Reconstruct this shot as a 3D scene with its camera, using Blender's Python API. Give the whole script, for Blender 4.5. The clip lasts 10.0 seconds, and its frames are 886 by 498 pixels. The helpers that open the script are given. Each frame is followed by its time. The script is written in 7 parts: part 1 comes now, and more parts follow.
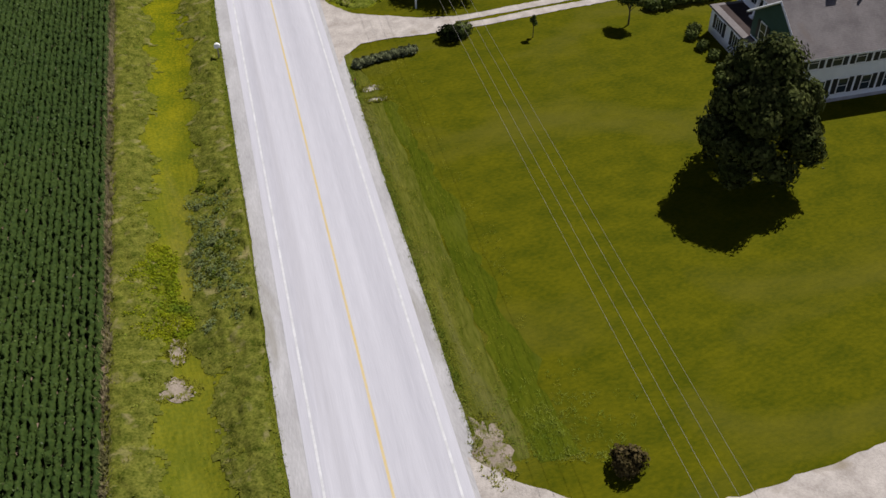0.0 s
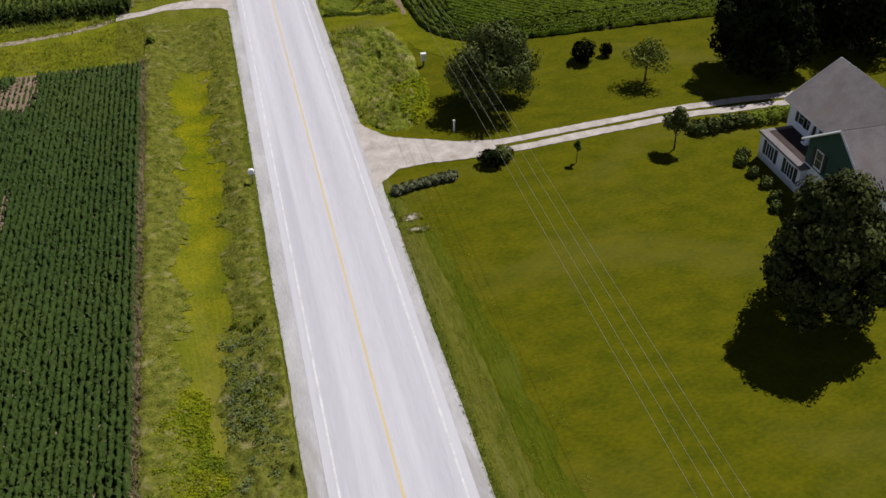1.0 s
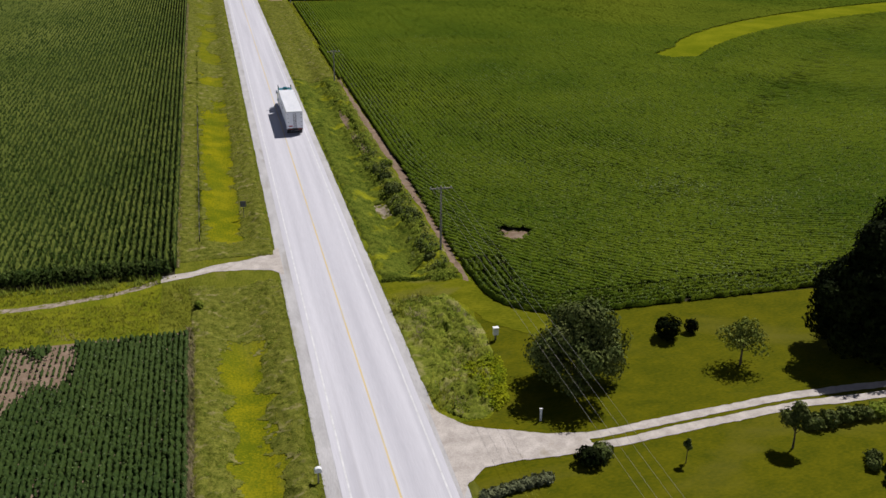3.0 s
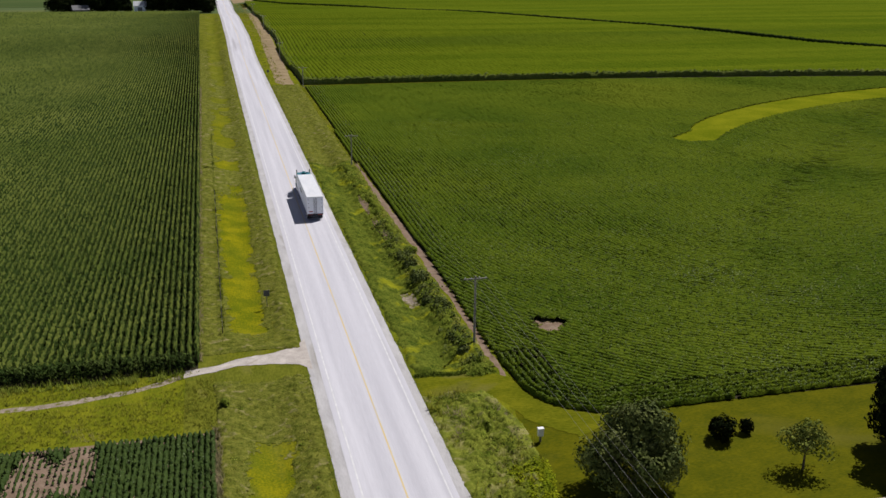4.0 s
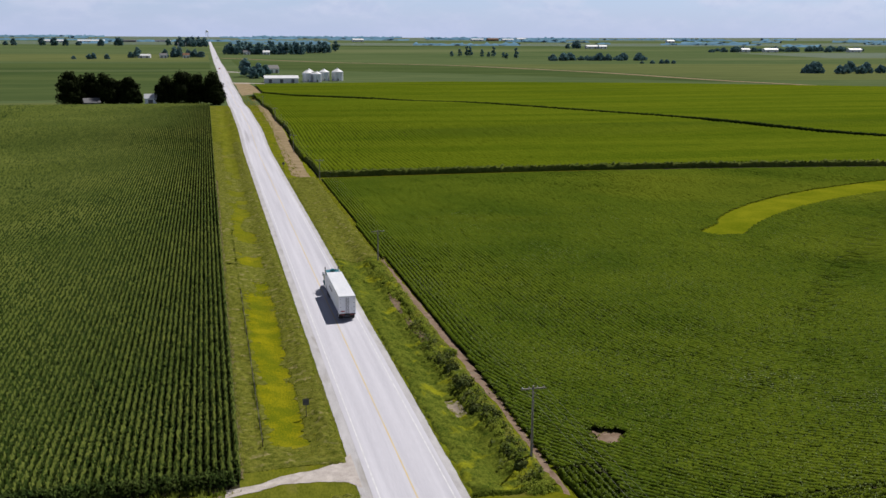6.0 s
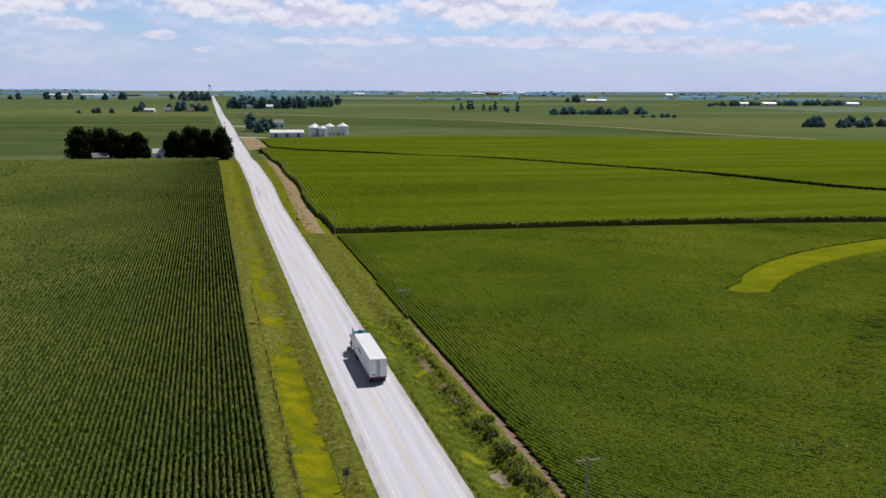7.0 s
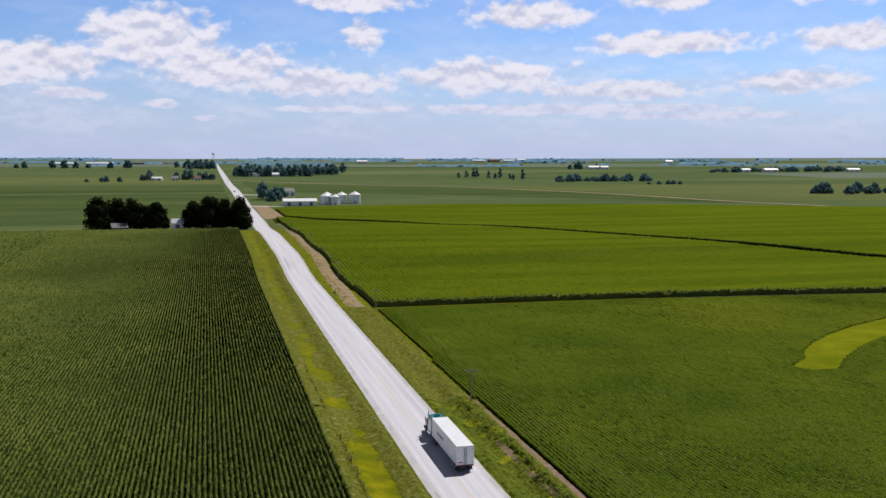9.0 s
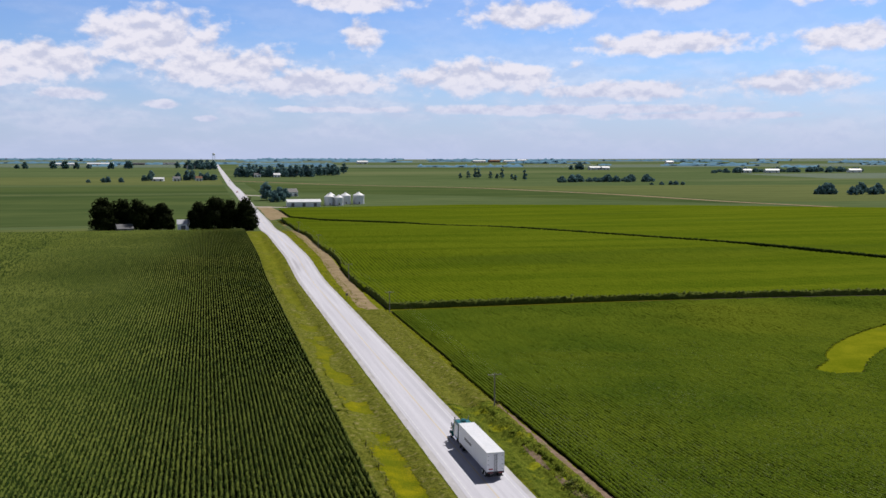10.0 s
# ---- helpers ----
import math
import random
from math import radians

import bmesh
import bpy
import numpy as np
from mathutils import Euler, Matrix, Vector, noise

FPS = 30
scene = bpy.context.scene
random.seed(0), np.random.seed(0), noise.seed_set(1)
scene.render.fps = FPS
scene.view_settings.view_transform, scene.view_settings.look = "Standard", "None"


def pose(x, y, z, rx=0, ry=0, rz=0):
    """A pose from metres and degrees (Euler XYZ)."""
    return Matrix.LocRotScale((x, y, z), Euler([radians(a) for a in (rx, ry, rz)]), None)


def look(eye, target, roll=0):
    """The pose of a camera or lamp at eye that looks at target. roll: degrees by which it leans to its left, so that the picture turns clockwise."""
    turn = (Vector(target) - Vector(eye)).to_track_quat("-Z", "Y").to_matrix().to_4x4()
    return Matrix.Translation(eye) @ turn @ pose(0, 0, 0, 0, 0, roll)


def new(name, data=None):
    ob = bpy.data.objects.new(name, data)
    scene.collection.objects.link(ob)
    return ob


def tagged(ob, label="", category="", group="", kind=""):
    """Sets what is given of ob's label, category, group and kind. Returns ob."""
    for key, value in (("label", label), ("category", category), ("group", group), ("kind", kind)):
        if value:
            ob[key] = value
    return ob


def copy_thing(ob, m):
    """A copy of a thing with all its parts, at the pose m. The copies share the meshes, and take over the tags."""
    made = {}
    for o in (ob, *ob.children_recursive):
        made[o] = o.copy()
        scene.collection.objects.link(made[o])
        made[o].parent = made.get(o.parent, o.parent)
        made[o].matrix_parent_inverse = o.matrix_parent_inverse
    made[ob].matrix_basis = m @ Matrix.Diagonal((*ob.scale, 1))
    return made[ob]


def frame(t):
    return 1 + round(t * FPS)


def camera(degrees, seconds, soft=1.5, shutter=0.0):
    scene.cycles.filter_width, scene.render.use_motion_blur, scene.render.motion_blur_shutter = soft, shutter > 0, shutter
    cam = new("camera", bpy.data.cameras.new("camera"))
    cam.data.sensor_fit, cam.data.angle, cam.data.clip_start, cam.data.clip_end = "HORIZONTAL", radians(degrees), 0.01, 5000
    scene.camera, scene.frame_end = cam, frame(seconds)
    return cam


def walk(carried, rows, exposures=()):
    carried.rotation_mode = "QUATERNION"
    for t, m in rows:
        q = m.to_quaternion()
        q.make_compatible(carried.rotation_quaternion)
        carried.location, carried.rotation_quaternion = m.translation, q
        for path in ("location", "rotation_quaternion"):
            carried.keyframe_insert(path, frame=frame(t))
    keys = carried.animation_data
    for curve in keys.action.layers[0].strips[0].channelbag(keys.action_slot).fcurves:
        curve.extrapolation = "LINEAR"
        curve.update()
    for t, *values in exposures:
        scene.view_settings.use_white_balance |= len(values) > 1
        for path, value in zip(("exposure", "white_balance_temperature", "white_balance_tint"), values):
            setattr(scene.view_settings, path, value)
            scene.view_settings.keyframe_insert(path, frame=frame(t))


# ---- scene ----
cam = camera(50.1, 10.0)
# seconds, eye, target, roll
PATH = [
    (0, (-4.089, -3.084, 44.204), (-3.739, -1.639, 42.867), -0.8),
    (0.5, (-4.98, -0.031, 44.189), (-4.616, 1.472, 42.92), -0.7),
    (1, (-5.876, 2.848, 44.224), (-5.504, 4.415, 43.039), -0.8),
    (1.5, (-7.085, 5.732, 44.599), (-6.694, 7.344, 43.482), -0.6),
    (2, (-8.204, 8.443, 44.919), (-7.797, 10.106, 43.886), -0.4),
    (3.5, (-12.425, 17.858, 43.92), (-11.973, 19.69, 43.256), 0.6),
    (4, (-13.811, 20.063, 44.026), (-13.355, 21.911, 43.412), 0.5),
    (4.5, (-15.111, 21.774, 44.172), (-14.65, 23.636, 43.606), 0.5),
    (5, (-16.234, 23.658, 44.42), (-15.771, 25.533, 43.9), 0.4),
    (5.5, (-17.659, 25.552, 44.532), (-17.193, 27.439, 44.06), 0.3),
    (7, (-22.899, 30.72, 45.559), (-22.424, 32.634, 45.228), 0.3),
    (7.5, (-28.269, 34.521, 46.417), (-27.791, 36.45, 46.183), 0.1),
    (8, (-30.524, 36.147, 46.648), (-30.045, 38.077, 46.438), 0.1),
    (8.5, (-32.791, 37.266, 46.887), (-32.31, 39.197, 46.687), 0.1),
    (9, (-34.981, 38.426, 47.23), (-34.499, 40.358, 47.036), 0.1),
    (9.5, (-36.945, 39.972, 47.349), (-36.463, 41.904, 47.157), 0.0),
    (10, (-38.785, 41.754, 47.407), (-38.302, 43.685, 47.214), 0.1),
]
walk(cam, [(t, look(eye, target, roll)) for t, eye, target, roll in PATH])

# ---------------------------------------------------------------- sky and sun
SUN_DIR = Vector((2.15, 1.55, 3.8)).normalized()
SUN_ELEV, SUN_ROT = math.asin(SUN_DIR.z), math.atan2(SUN_DIR.x, SUN_DIR.y)


def make_world():
    w = bpy.data.worlds.new("summer_sky")
    w.use_nodes = True
    scene.world = w
    nt = w.node_tree
    nt.nodes.clear()
    n, l = nt.nodes, nt.links
    out = n.new("ShaderNodeOutputWorld")
    bg = n.new("ShaderNodeBackground")
    bg.inputs["Strength"].default_value = 0.062
    sky = n.new("ShaderNodeTexSky")
    sky.sky_type, sky.sun_disc = "NISHITA", False
    sky.sun_elevation, sky.sun_rotation = SUN_ELEV, SUN_ROT
    sky.altitude, sky.air_density, sky.dust_density, sky.ozone_density = 300, 1.0, 0.6, 2.0
    co = n.new("ShaderNodeTexCoord")
    sep = n.new("ShaderNodeSeparateXYZ")
    l.new(co.outputs["Generated"], sep.inputs[0])

    def calc(op, a, b=None, c=None):
        k = n.new("ShaderNodeMath")
        k.operation = op
        for i, v in enumerate((a, b, c)):
            if isinstance(v, (int, float)):
                k.inputs[i].default_value = v
            elif v is not None:
                l.new(v, k.inputs[i])
        return k.outputs[0]

    def ramped(value, a, b, lo=0.0, hi=1.0):
        k = n.new("ShaderNodeMapRange")
        k.interpolation_type = "SMOOTHSTEP"
        for name, v in (("From Min", a), ("From Max", b), ("To Min", lo), ("To Max", hi)):
            k.inputs[name].default_value = v
        l.new(value, k.inputs["Value"])
        return k.outputs[0]

    def puffs(rise, scale, detail, stretch=1.5):
        """Billows over compass bearing and height, in degrees."""
        at = n.new("ShaderNodeCombineXYZ")
        l.new(calc("MULTIPLY", bearing, scale), at.inputs["X"])
        l.new(calc("MULTIPLY", calc("ADD", height, rise), scale * stretch), at.inputs["Y"])
        t = n.new("ShaderNodeTexNoise")
        t.inputs["Scale"].default_value, t.inputs["Detail"].default_value, t.inputs["Roughness"].default_value = 1.0, detail, 0.55
        l.new(at.outputs[0], t.inputs["Vector"])
        return t.outputs["Fac"]

    bearing = calc("MULTIPLY", calc("ARCTAN2", sep.outputs["X"], sep.outputs["Y"]), 57.3)
    height = calc("MULTIPLY", calc("ARCSINE", sep.outputs["Z"]), 57.3)
    # banks of fair-weather cumulus: bearing, height, half width and half height in degrees
    clouds = [(-2.7, 6.7, 4.1, 1.78), (1.1, 5.1, 5.5, 1.37), (-8.5, 5.2, 4.1, 1.16), (6.4, 4.3, 5.0, 0.89), (9.3, 7.1, 1.3, 0.92), (9.1, 9.1, 3.8, 0.62),
              (-0.8, 10.3, 6.6, 0.62), (19.0, 8.2, 3.7, 0.92), (27.1, 9.1, 3.1, 0.75), (27.1, 6.5, 5.3, 0.68), (16.6, 4.7, 5.8, 1.09), (24.7, 3.9, 5.8, 0.62),
              (36.8, 6.6, 3.0, 0.85), (34.0, 4.2, 3.8, 0.82), (36.8, 9.3, 3.8, 0.96), (21.3, 2.8, 10.6, 0.34), (29.5, 2.4, 6.3, 0.24), (8.1, 2.8, 4.6, 0.24),
              (-7.2, 3.5, 1.9, 0.38), (-10.6, 4.3, 2.0, 0.55), (-2.4, 3.0, 1.1, 0.27), (0.1, 2.2, 0.8, 0.21)]
    place = n.new("ShaderNodeCombineXYZ")
    l.new(bearing, place.inputs["X"])
    l.new(height, place.inputs["Y"])
    nearest = 9.0
    for az, el, w, h in clouds:
        off = n.new("ShaderNodeVectorMath")
        off.operation = "MULTIPLY_ADD"
        l.new(place.outputs[0], off.inputs[0])
        off.inputs[1].default_value, off.inputs[2].default_value = (1 / w, 1 / h, 0), (-az / w, -el / h, 0)
        far = n.new("ShaderNodeVectorMath")
        far.operation = "LENGTH"
        l.new(off.outputs[0], far.inputs[0])
        nearest = calc("MINIMUM", far.outputs["Value"], nearest)
    broad, billow, above = puffs(0.0, 0.22, 5.0), puffs(0.0, 0.75, 8.0), puffs(0.35, 0.75, 4.0)
    # elsewhere round the horizon the same weather goes on, and it thins out overhead
    elsewhere = calc("MAXIMUM", ramped(calc("ABSOLUTE", calc("SUBTRACT", bearing, 14.0)), 27.0, 31.0), ramped(height, 9.5, 12.0))
    loose = calc("SUBTRACT", calc("SUBTRACT", calc("MULTIPLY", calc("SUBTRACT", broad, 0.47), 7.0), ramped(elsewhere, 0.0, 1.0, 3.0, 0.0)), ramped(height, 9.0, 20.0, 0.0, 3.5))
    body = calc("MAXIMUM", calc("SUBTRACT", 1.0, nearest), loose)
    ragged = calc("ADD", body, calc("ADD", calc("MULTIPLY", calc("SUBTRACT", billow, 0.5), 1.9), calc("MULTIPLY", calc("SUBTRACT", broad, 0.5), 0.9)))
    cover = ramped(ragged, -0.22, 0.42, 0.0, 0.96)
    # a thin veil of far cloud low down
    veil = calc("MULTIPLY", ramped(puffs(3.0, 0.16, 6.0, 3.2), 0.40, 0.62), ramped(height, 2.0, 7.5, 0.55, 0.12))
    cover = calc("MAXIMUM", cover, veil)
    # white heads, soft grey bellies
    lit = calc("ADD", calc("MULTIPLY", calc("SUBTRACT", billow, above), 2.2), calc("MULTIPLY_ADD", broad, 0.9, 0.1))
    tone = n.new("ShaderNodeValToRGB")
    tone.color_ramp.elements[0].position, tone.color_ramp.elements[0].color = 0.22, (9.4, 9.7, 12.2, 1)
    tone.color_ramp.elements[1].position, tone.color_ramp.elements[1].color = 0.72, (13.6, 13.2, 14.6, 1)
    l.new(lit, tone.inputs[0])
    tint = n.new("ShaderNodeMix")
    tint.data_type, tint.blend_type = "RGBA", "MULTIPLY"
    tint.inputs["Factor"].default_value = 1.0
    tint.inputs["B"].default_value = (0.72, 0.88, 1.26, 1)
    l.new(sky.outputs[0], tint.inputs["A"])
    # the air is brightest low down and deepens overhead
    deep = n.new("ShaderNodeMapRange")
    deep.inputs["From Min"].default_value, deep.inputs["From Max"].default_value = 0.16, 0.38
    deep.inputs["To Min"].default_value, deep.inputs["To Max"].default_value = 1.6, 0.12
    l.new(sep.outputs["Z"], deep.inputs["Value"])
    deeper = n.new("ShaderNodeVectorMath")
    deeper.operation = "SCALE"
    l.new(tint.outputs["Result"], deeper.inputs[0])
    l.new(deep.outputs[0], deeper.inputs["Scale"])
    mix = n.new("ShaderNodeMix")
    mix.data_type = "RGBA"
    l.new(cover, mix.inputs["Factor"])
    l.new(deeper.outputs[0], mix.inputs["A"])
    l.new(tone.outputs["Color"], mix.inputs["B"])
    # pale haze low down
    haze = n.new("ShaderNodeMapRange")
    haze.inputs["From Min"].default_value, haze.inputs["From Max"].default_value = 0.0, 0.09
    haze.inputs["To Min"].default_value, haze.inputs["To Max"].default_value = 0.88, 0.0
    l.new(sep.outputs["Z"], haze.inputs["Value"])
    mix2 = n.new("ShaderNodeMix")
    mix2.data_type = "RGBA"
    l.new(haze.outputs[0], mix2.inputs["Factor"])
    l.new(mix.outputs["Result"], mix2.inputs["A"])
    mix2.inputs["B"].default_value = (7.9, 9.1, 13.0, 1)
    l.new(mix2.outputs["Result"], bg.inputs["Color"])
    l.new(bg.outputs[0], out.inputs[0])


make_world()
sun = bpy.data.lights.new("sun", "SUN")
sun.energy, sun.angle, sun.color = 4.75, radians(0.53), (1.0, 0.955, 0.90)
new("sun", sun).matrix_world = look(SUN_DIR * 200, (0, 0, 0))

# ---------------------------------------------------------------- materials
def material(name, dark, light, scale=1.0, rough=0.85, bump=0.0, fine=12.0, stretch=(1, 1, 1), third=None, third_at=0.62, spec=0.3,
             metal=0.0, island=0.0, bump_scale=None, patch=0.12, fine_mix=0.35, trans=0.0, up=0.0, turn=0.0, third_scale=0.37):
    """Two colours mixed by broad and fine grain; a third as blotches; relief; and a change from piece to piece."""
    m = bpy.data.materials.new(name)
    m.use_nodes = True
    nt = m.node_tree
    n, l = nt.nodes, nt.links
    b = n["Principled BSDF"]
    b.inputs["Roughness"].default_value, b.inputs["Metallic"].default_value = rough, metal
    b.inputs["Specular IOR Level"].default_value = spec
    co = n.new("ShaderNodeTexCoord")
    mp = n.new("ShaderNodeMapping")
    mp.inputs["Scale"].default_value = stretch
    mp.inputs["Rotation"].default_value = (0, 0, math.radians(turn))
    l.new(co.outputs["Object"], mp.inputs["Vector"])

    def grain(s, detail, distort=0.0):
        t = n.new("ShaderNodeTexNoise")
        t.inputs["Scale"].default_value, t.inputs["Detail"].default_value, t.inputs["Distortion"].default_value = s, detail, distort
        l.new(mp.outputs[0], t.inputs["Vector"])
        return t.outputs["Fac"]

    broad, small = grain(scale, 5.0, 0.3), grain(scale * fine, 4.0)
    both = n.new("ShaderNodeMix")
    both.inputs["Factor"].default_value = fine_mix
    l.new(broad, both.inputs["A"])
    l.new(small, both.inputs["B"])
    ramp = n.new("ShaderNodeValToRGB")
    ramp.color_ramp.elements[0].position, ramp.color_ramp.elements[1].position = 0.36, 0.64
    ramp.color_ramp.elements[0].color, ramp.color_ramp.elements[1].color = (*dark, 1), (*light, 1)
    l.new(both.outputs["Result"], ramp.inputs[0])
    colour = ramp.outputs["Color"]
    if third:
        blot = n.new("ShaderNodeValToRGB")
        blot.color_ramp.elements[0].position, blot.color_ramp.elements[1].position = third_at, third_at + patch
        blot.color_ramp.elements[0].color, blot.color_ramp.elements[1].color = (0, 0, 0, 1), (1, 1, 1, 1)
        l.new(grain(scale * third_scale, 6.0, 0.6), blot.inputs[0])
        mx = n.new("ShaderNodeMix")
        mx.data_type = "RGBA"
        l.new(blot.outputs["Color"], mx.inputs["Factor"])
        l.new(colour, mx.inputs["A"])
        mx.inputs["B"].default_value = (*third, 1)
        colour = mx.outputs["Result"]
    if island:
        geo = n.new("ShaderNodeNewGeometry")
        hsv = n.new("ShaderNodeHueSaturation")
        rng = n.new("ShaderNodeMapRange")
        rng.inputs["To Min"].default_value, rng.inputs["To Max"].default_value = 1 - island, 1 + island
        l.new(geo.outputs["Random Per Island"], rng.inputs["Value"])
        l.new(rng.outputs[0], hsv.inputs["Value"])
        l.new(colour, hsv.inputs["Color"])
        colour = hsv.outputs["Color"]
    l.new(colour, b.inputs["Base Color"])
    if bump:
        bp = n.new("ShaderNodeBump")
        bp.inputs["Strength"].default_value, bp.inputs["Distance"].default_value = 1.0, bump
        l.new(grain(bump_scale or scale * fine, 4.0), bp.inputs["Height"])
        l.new(bp.outputs[0], b.inputs["Normal"])
    if up:
        # thin leaves of a sward take their light from above, as one surface
        gn = n.new("ShaderNodeNewGeometry")
        lean = n.new("ShaderNodeMix")
        lean.data_type = "VECTOR"
        lean.inputs[0].default_value = up
        l.new(gn.outputs["Normal"], lean.inputs[4])
        lean.inputs[5].default_value = (0, 0, 1)
        unit = n.new("ShaderNodeVectorMath")
        unit.operation = "NORMALIZE"
        l.new(lean.outputs[1], unit.inputs[0])
        l.new(unit.outputs[0], b.inputs["Normal"])
    if trans:
        b.inputs["Subsurface Weight"].default_value = 0.0
        tr = n.new("ShaderNodeBsdfTranslucent")
        l.new(colour, tr.inputs["Color"])
        mixs = n.new("ShaderNodeMixShader")
        mixs.inputs[0].default_value = trans
        l.new(b.outputs[0], mixs.inputs[1])
        l.new(tr.outputs[0], mixs.inputs[2])
        l.new(mixs.outputs[0], n["Material Output"].inputs["Surface"])
    return m


M = {}
M["grass"] = material("mown_grass", (0.056, 0.066, 0.003), (0.108, 0.104, 0.004), 0.6, 0.95, 0.02, 7, stretch=(0.6, 1, 1), turn=-24, third=(0.118, 0.110, 0.018), third_at=0.53, patch=0.3, third_scale=0.16, spec=0.02, bump_scale=9, fine_mix=0.5)
# far farmland green, blued a little to paint in distance haze
M["far_grass"] = material("haze_tinted_farmland", (0.058, 0.092, 0.036), (0.104, 0.134, 0.058), 0.006, 0.95, 0, 9, stretch=(0.3, 1.6, 1), third=(0.120, 0.144, 0.066), third_at=0.56, patch=0.1, spec=0.0, fine_mix=0.45)
M["verge"] = material("verge_grass", (0.082, 0.105, 0.007), (0.175, 0.180, 0.012), 0.45, 0.95, 0.06, 9, stretch=(1, 0.4, 1), third=(0.175, 0.150, 0.055), third_at=0.57, patch=0.2, spec=0.0, bump_scale=4, fine_mix=0.45)
M["asphalt"] = material("pale_road_surface", (0.435, 0.43, 0.485), (0.565, 0.56, 0.62), 0.55, 0.9, 0.004, 30, stretch=(1.5, 0.03, 1), third=(0.39, 0.38, 0.42), third_at=0.60, spec=0.2, bump_scale=40)
M["gravel"] = material("limestone_gravel", (0.36, 0.35, 0.365), (0.48, 0.47, 0.49), 0.9, 0.95, 0.02, 9, stretch=(1, 0.25, 1), third=(0.30, 0.285, 0.265), third_at=0.60, spec=0.1, bump_scale=9)
M["lane_gravel"] = material("lane_gravel", (0.34, 0.305, 0.285), (0.52, 0.475, 0.45), 0.8, 0.95, 0.03, 9, third=(0.29, 0.25, 0.20), third_at=0.60, spec=0.1, bump_scale=9)
M["white_paint"] = material("worn_white_road_paint", (0.50, 0.50, 0.53), (0.68, 0.68, 0.71), 0.8, 0.7, 0, 9, spec=0.2)
M["yellow_paint"] = material("worn_yellow_road_paint", (0.58, 0.49, 0.33), (0.60, 0.46, 0.21), 0.25, 0.7, 0, 12, third=(0.50, 0.45, 0.36), third_at=0.55, spec=0.2)
M["soil"] = material("dry_soil", (0.15, 0.105, 0.075), (0.26, 0.19, 0.145), 0.8, 0.95, 0.05, 8, third=(0.20, 0.17, 0.13), third_at=0.6, spec=0.05, bump_scale=5)
M["pale_soil"] = material("bare_pinkish_soil", (0.20, 0.165, 0.13), (0.34, 0.285, 0.24), 1.1, 0.95, 0.05, 8, third=(0.13, 0.13, 0.03), third_at=0.50, patch=0.15, third_scale=1.5, spec=0.05, bump_scale=5)
M["tan"] = material("dry_cut_stubble", (0.20, 0.150, 0.085), (0.31, 0.240, 0.145), 0.25, 0.95, 0.04, 14, third=(0.15, 0.14, 0.05), third_at=0.60, spec=0.05, bump_scale=5)
# field soil painted near black in place of the shade between crop rows
M["dark_soil"] = material("shade_painted_soil", (0.022, 0.022, 0.012), (0.045, 0.040, 0.022), 0.6, 0.95, 0.03, 8, spec=0.05)
# corn flanks kept dark, crests pale: leaf self-shade is put into both colours
M["corn"] = material("maize_leaves", (0.016, 0.036, 0.006), (0.044, 0.070, 0.011), 0.05, 0.9, 0.10, 60, third=(0.038, 0.064, 0.010), third_at=0.62, spec=0.04, bump_scale=6, fine_mix=0.6, trans=0.3)
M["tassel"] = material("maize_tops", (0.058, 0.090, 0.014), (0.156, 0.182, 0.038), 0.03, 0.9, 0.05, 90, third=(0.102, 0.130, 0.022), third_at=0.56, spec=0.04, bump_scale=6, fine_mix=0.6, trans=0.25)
M["corn_leaf"] = material("maize_blades", (0.030, 0.064, 0.010), (0.106, 0.142, 0.030), 0.5, 0.7, 0, 8, spec=0.10, island=0.6, trans=0.35, up=0.15)
M["bean"] = material("soybean_leaves", (0.036, 0.064, 0.006), (0.090, 0.118, 0.010), 0.03, 0.9, 0.14, 70, third=(0.104, 0.126, 0.011), third_at=0.54, patch=0.2, spec=0.0, bump_scale=5, fine_mix=0.55)
M["bean_dark"] = material("young_soybean_leaves", (0.018, 0.040, 0.007), (0.046, 0.072, 0.013), 0.06, 0.8, 0.06, 70, third=(0.054, 0.078, 0.015), third_at=0.6, spec=0.12, bump_scale=6, fine_mix=0.6)
M["waterway"] = material("grass_waterway", (0.098, 0.124, 0.005), (0.176, 0.186, 0.009), 0.10, 0.95, 0.05, 16, third=(0.18, 0.175, 0.03), third_at=0.6, patch=0.2, spec=0.0, bump_scale=3)
M["tuft"] = material("grass_tufts", (0.125, 0.145, 0.014), (0.245, 0.240, 0.03), 0.35, 0.9, 0, 6, third=(0.28, 0.235, 0.11), third_at=0.58, patch=0.2, spec=0.04, island=0.3, trans=0.3, up=0.8)
M["tuft_green"] = material("green_weeds", (0.120, 0.180, 0.020), (0.250, 0.285, 0.045), 0.5, 0.9, 0, 6, third=(0.29, 0.275, 0.07), third_at=0.54, patch=0.2, spec=0.02, island=0.35, trans=0.35, up=0.75)
M["tuft_yellow"] = material("yellow_flowering_weeds", (0.15, 0.205, 0.010), (0.29, 0.305, 0.012), 0.7, 0.9, 0, 6, third=(0.12, 0.185, 0.02), third_at=0.52, patch=0.2, spec=0.02, island=0.35, trans=0.3, up=0.7)
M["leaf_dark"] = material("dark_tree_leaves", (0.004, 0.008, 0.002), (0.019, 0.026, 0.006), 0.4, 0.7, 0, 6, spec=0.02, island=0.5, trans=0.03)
M["leaf_mid"] = material("tree_leaves", (0.050, 0.074, 0.016), (0.125, 0.142, 0.038), 0.6, 0.65, 0, 6, spec=0.06, island=0.4, trans=0.08)
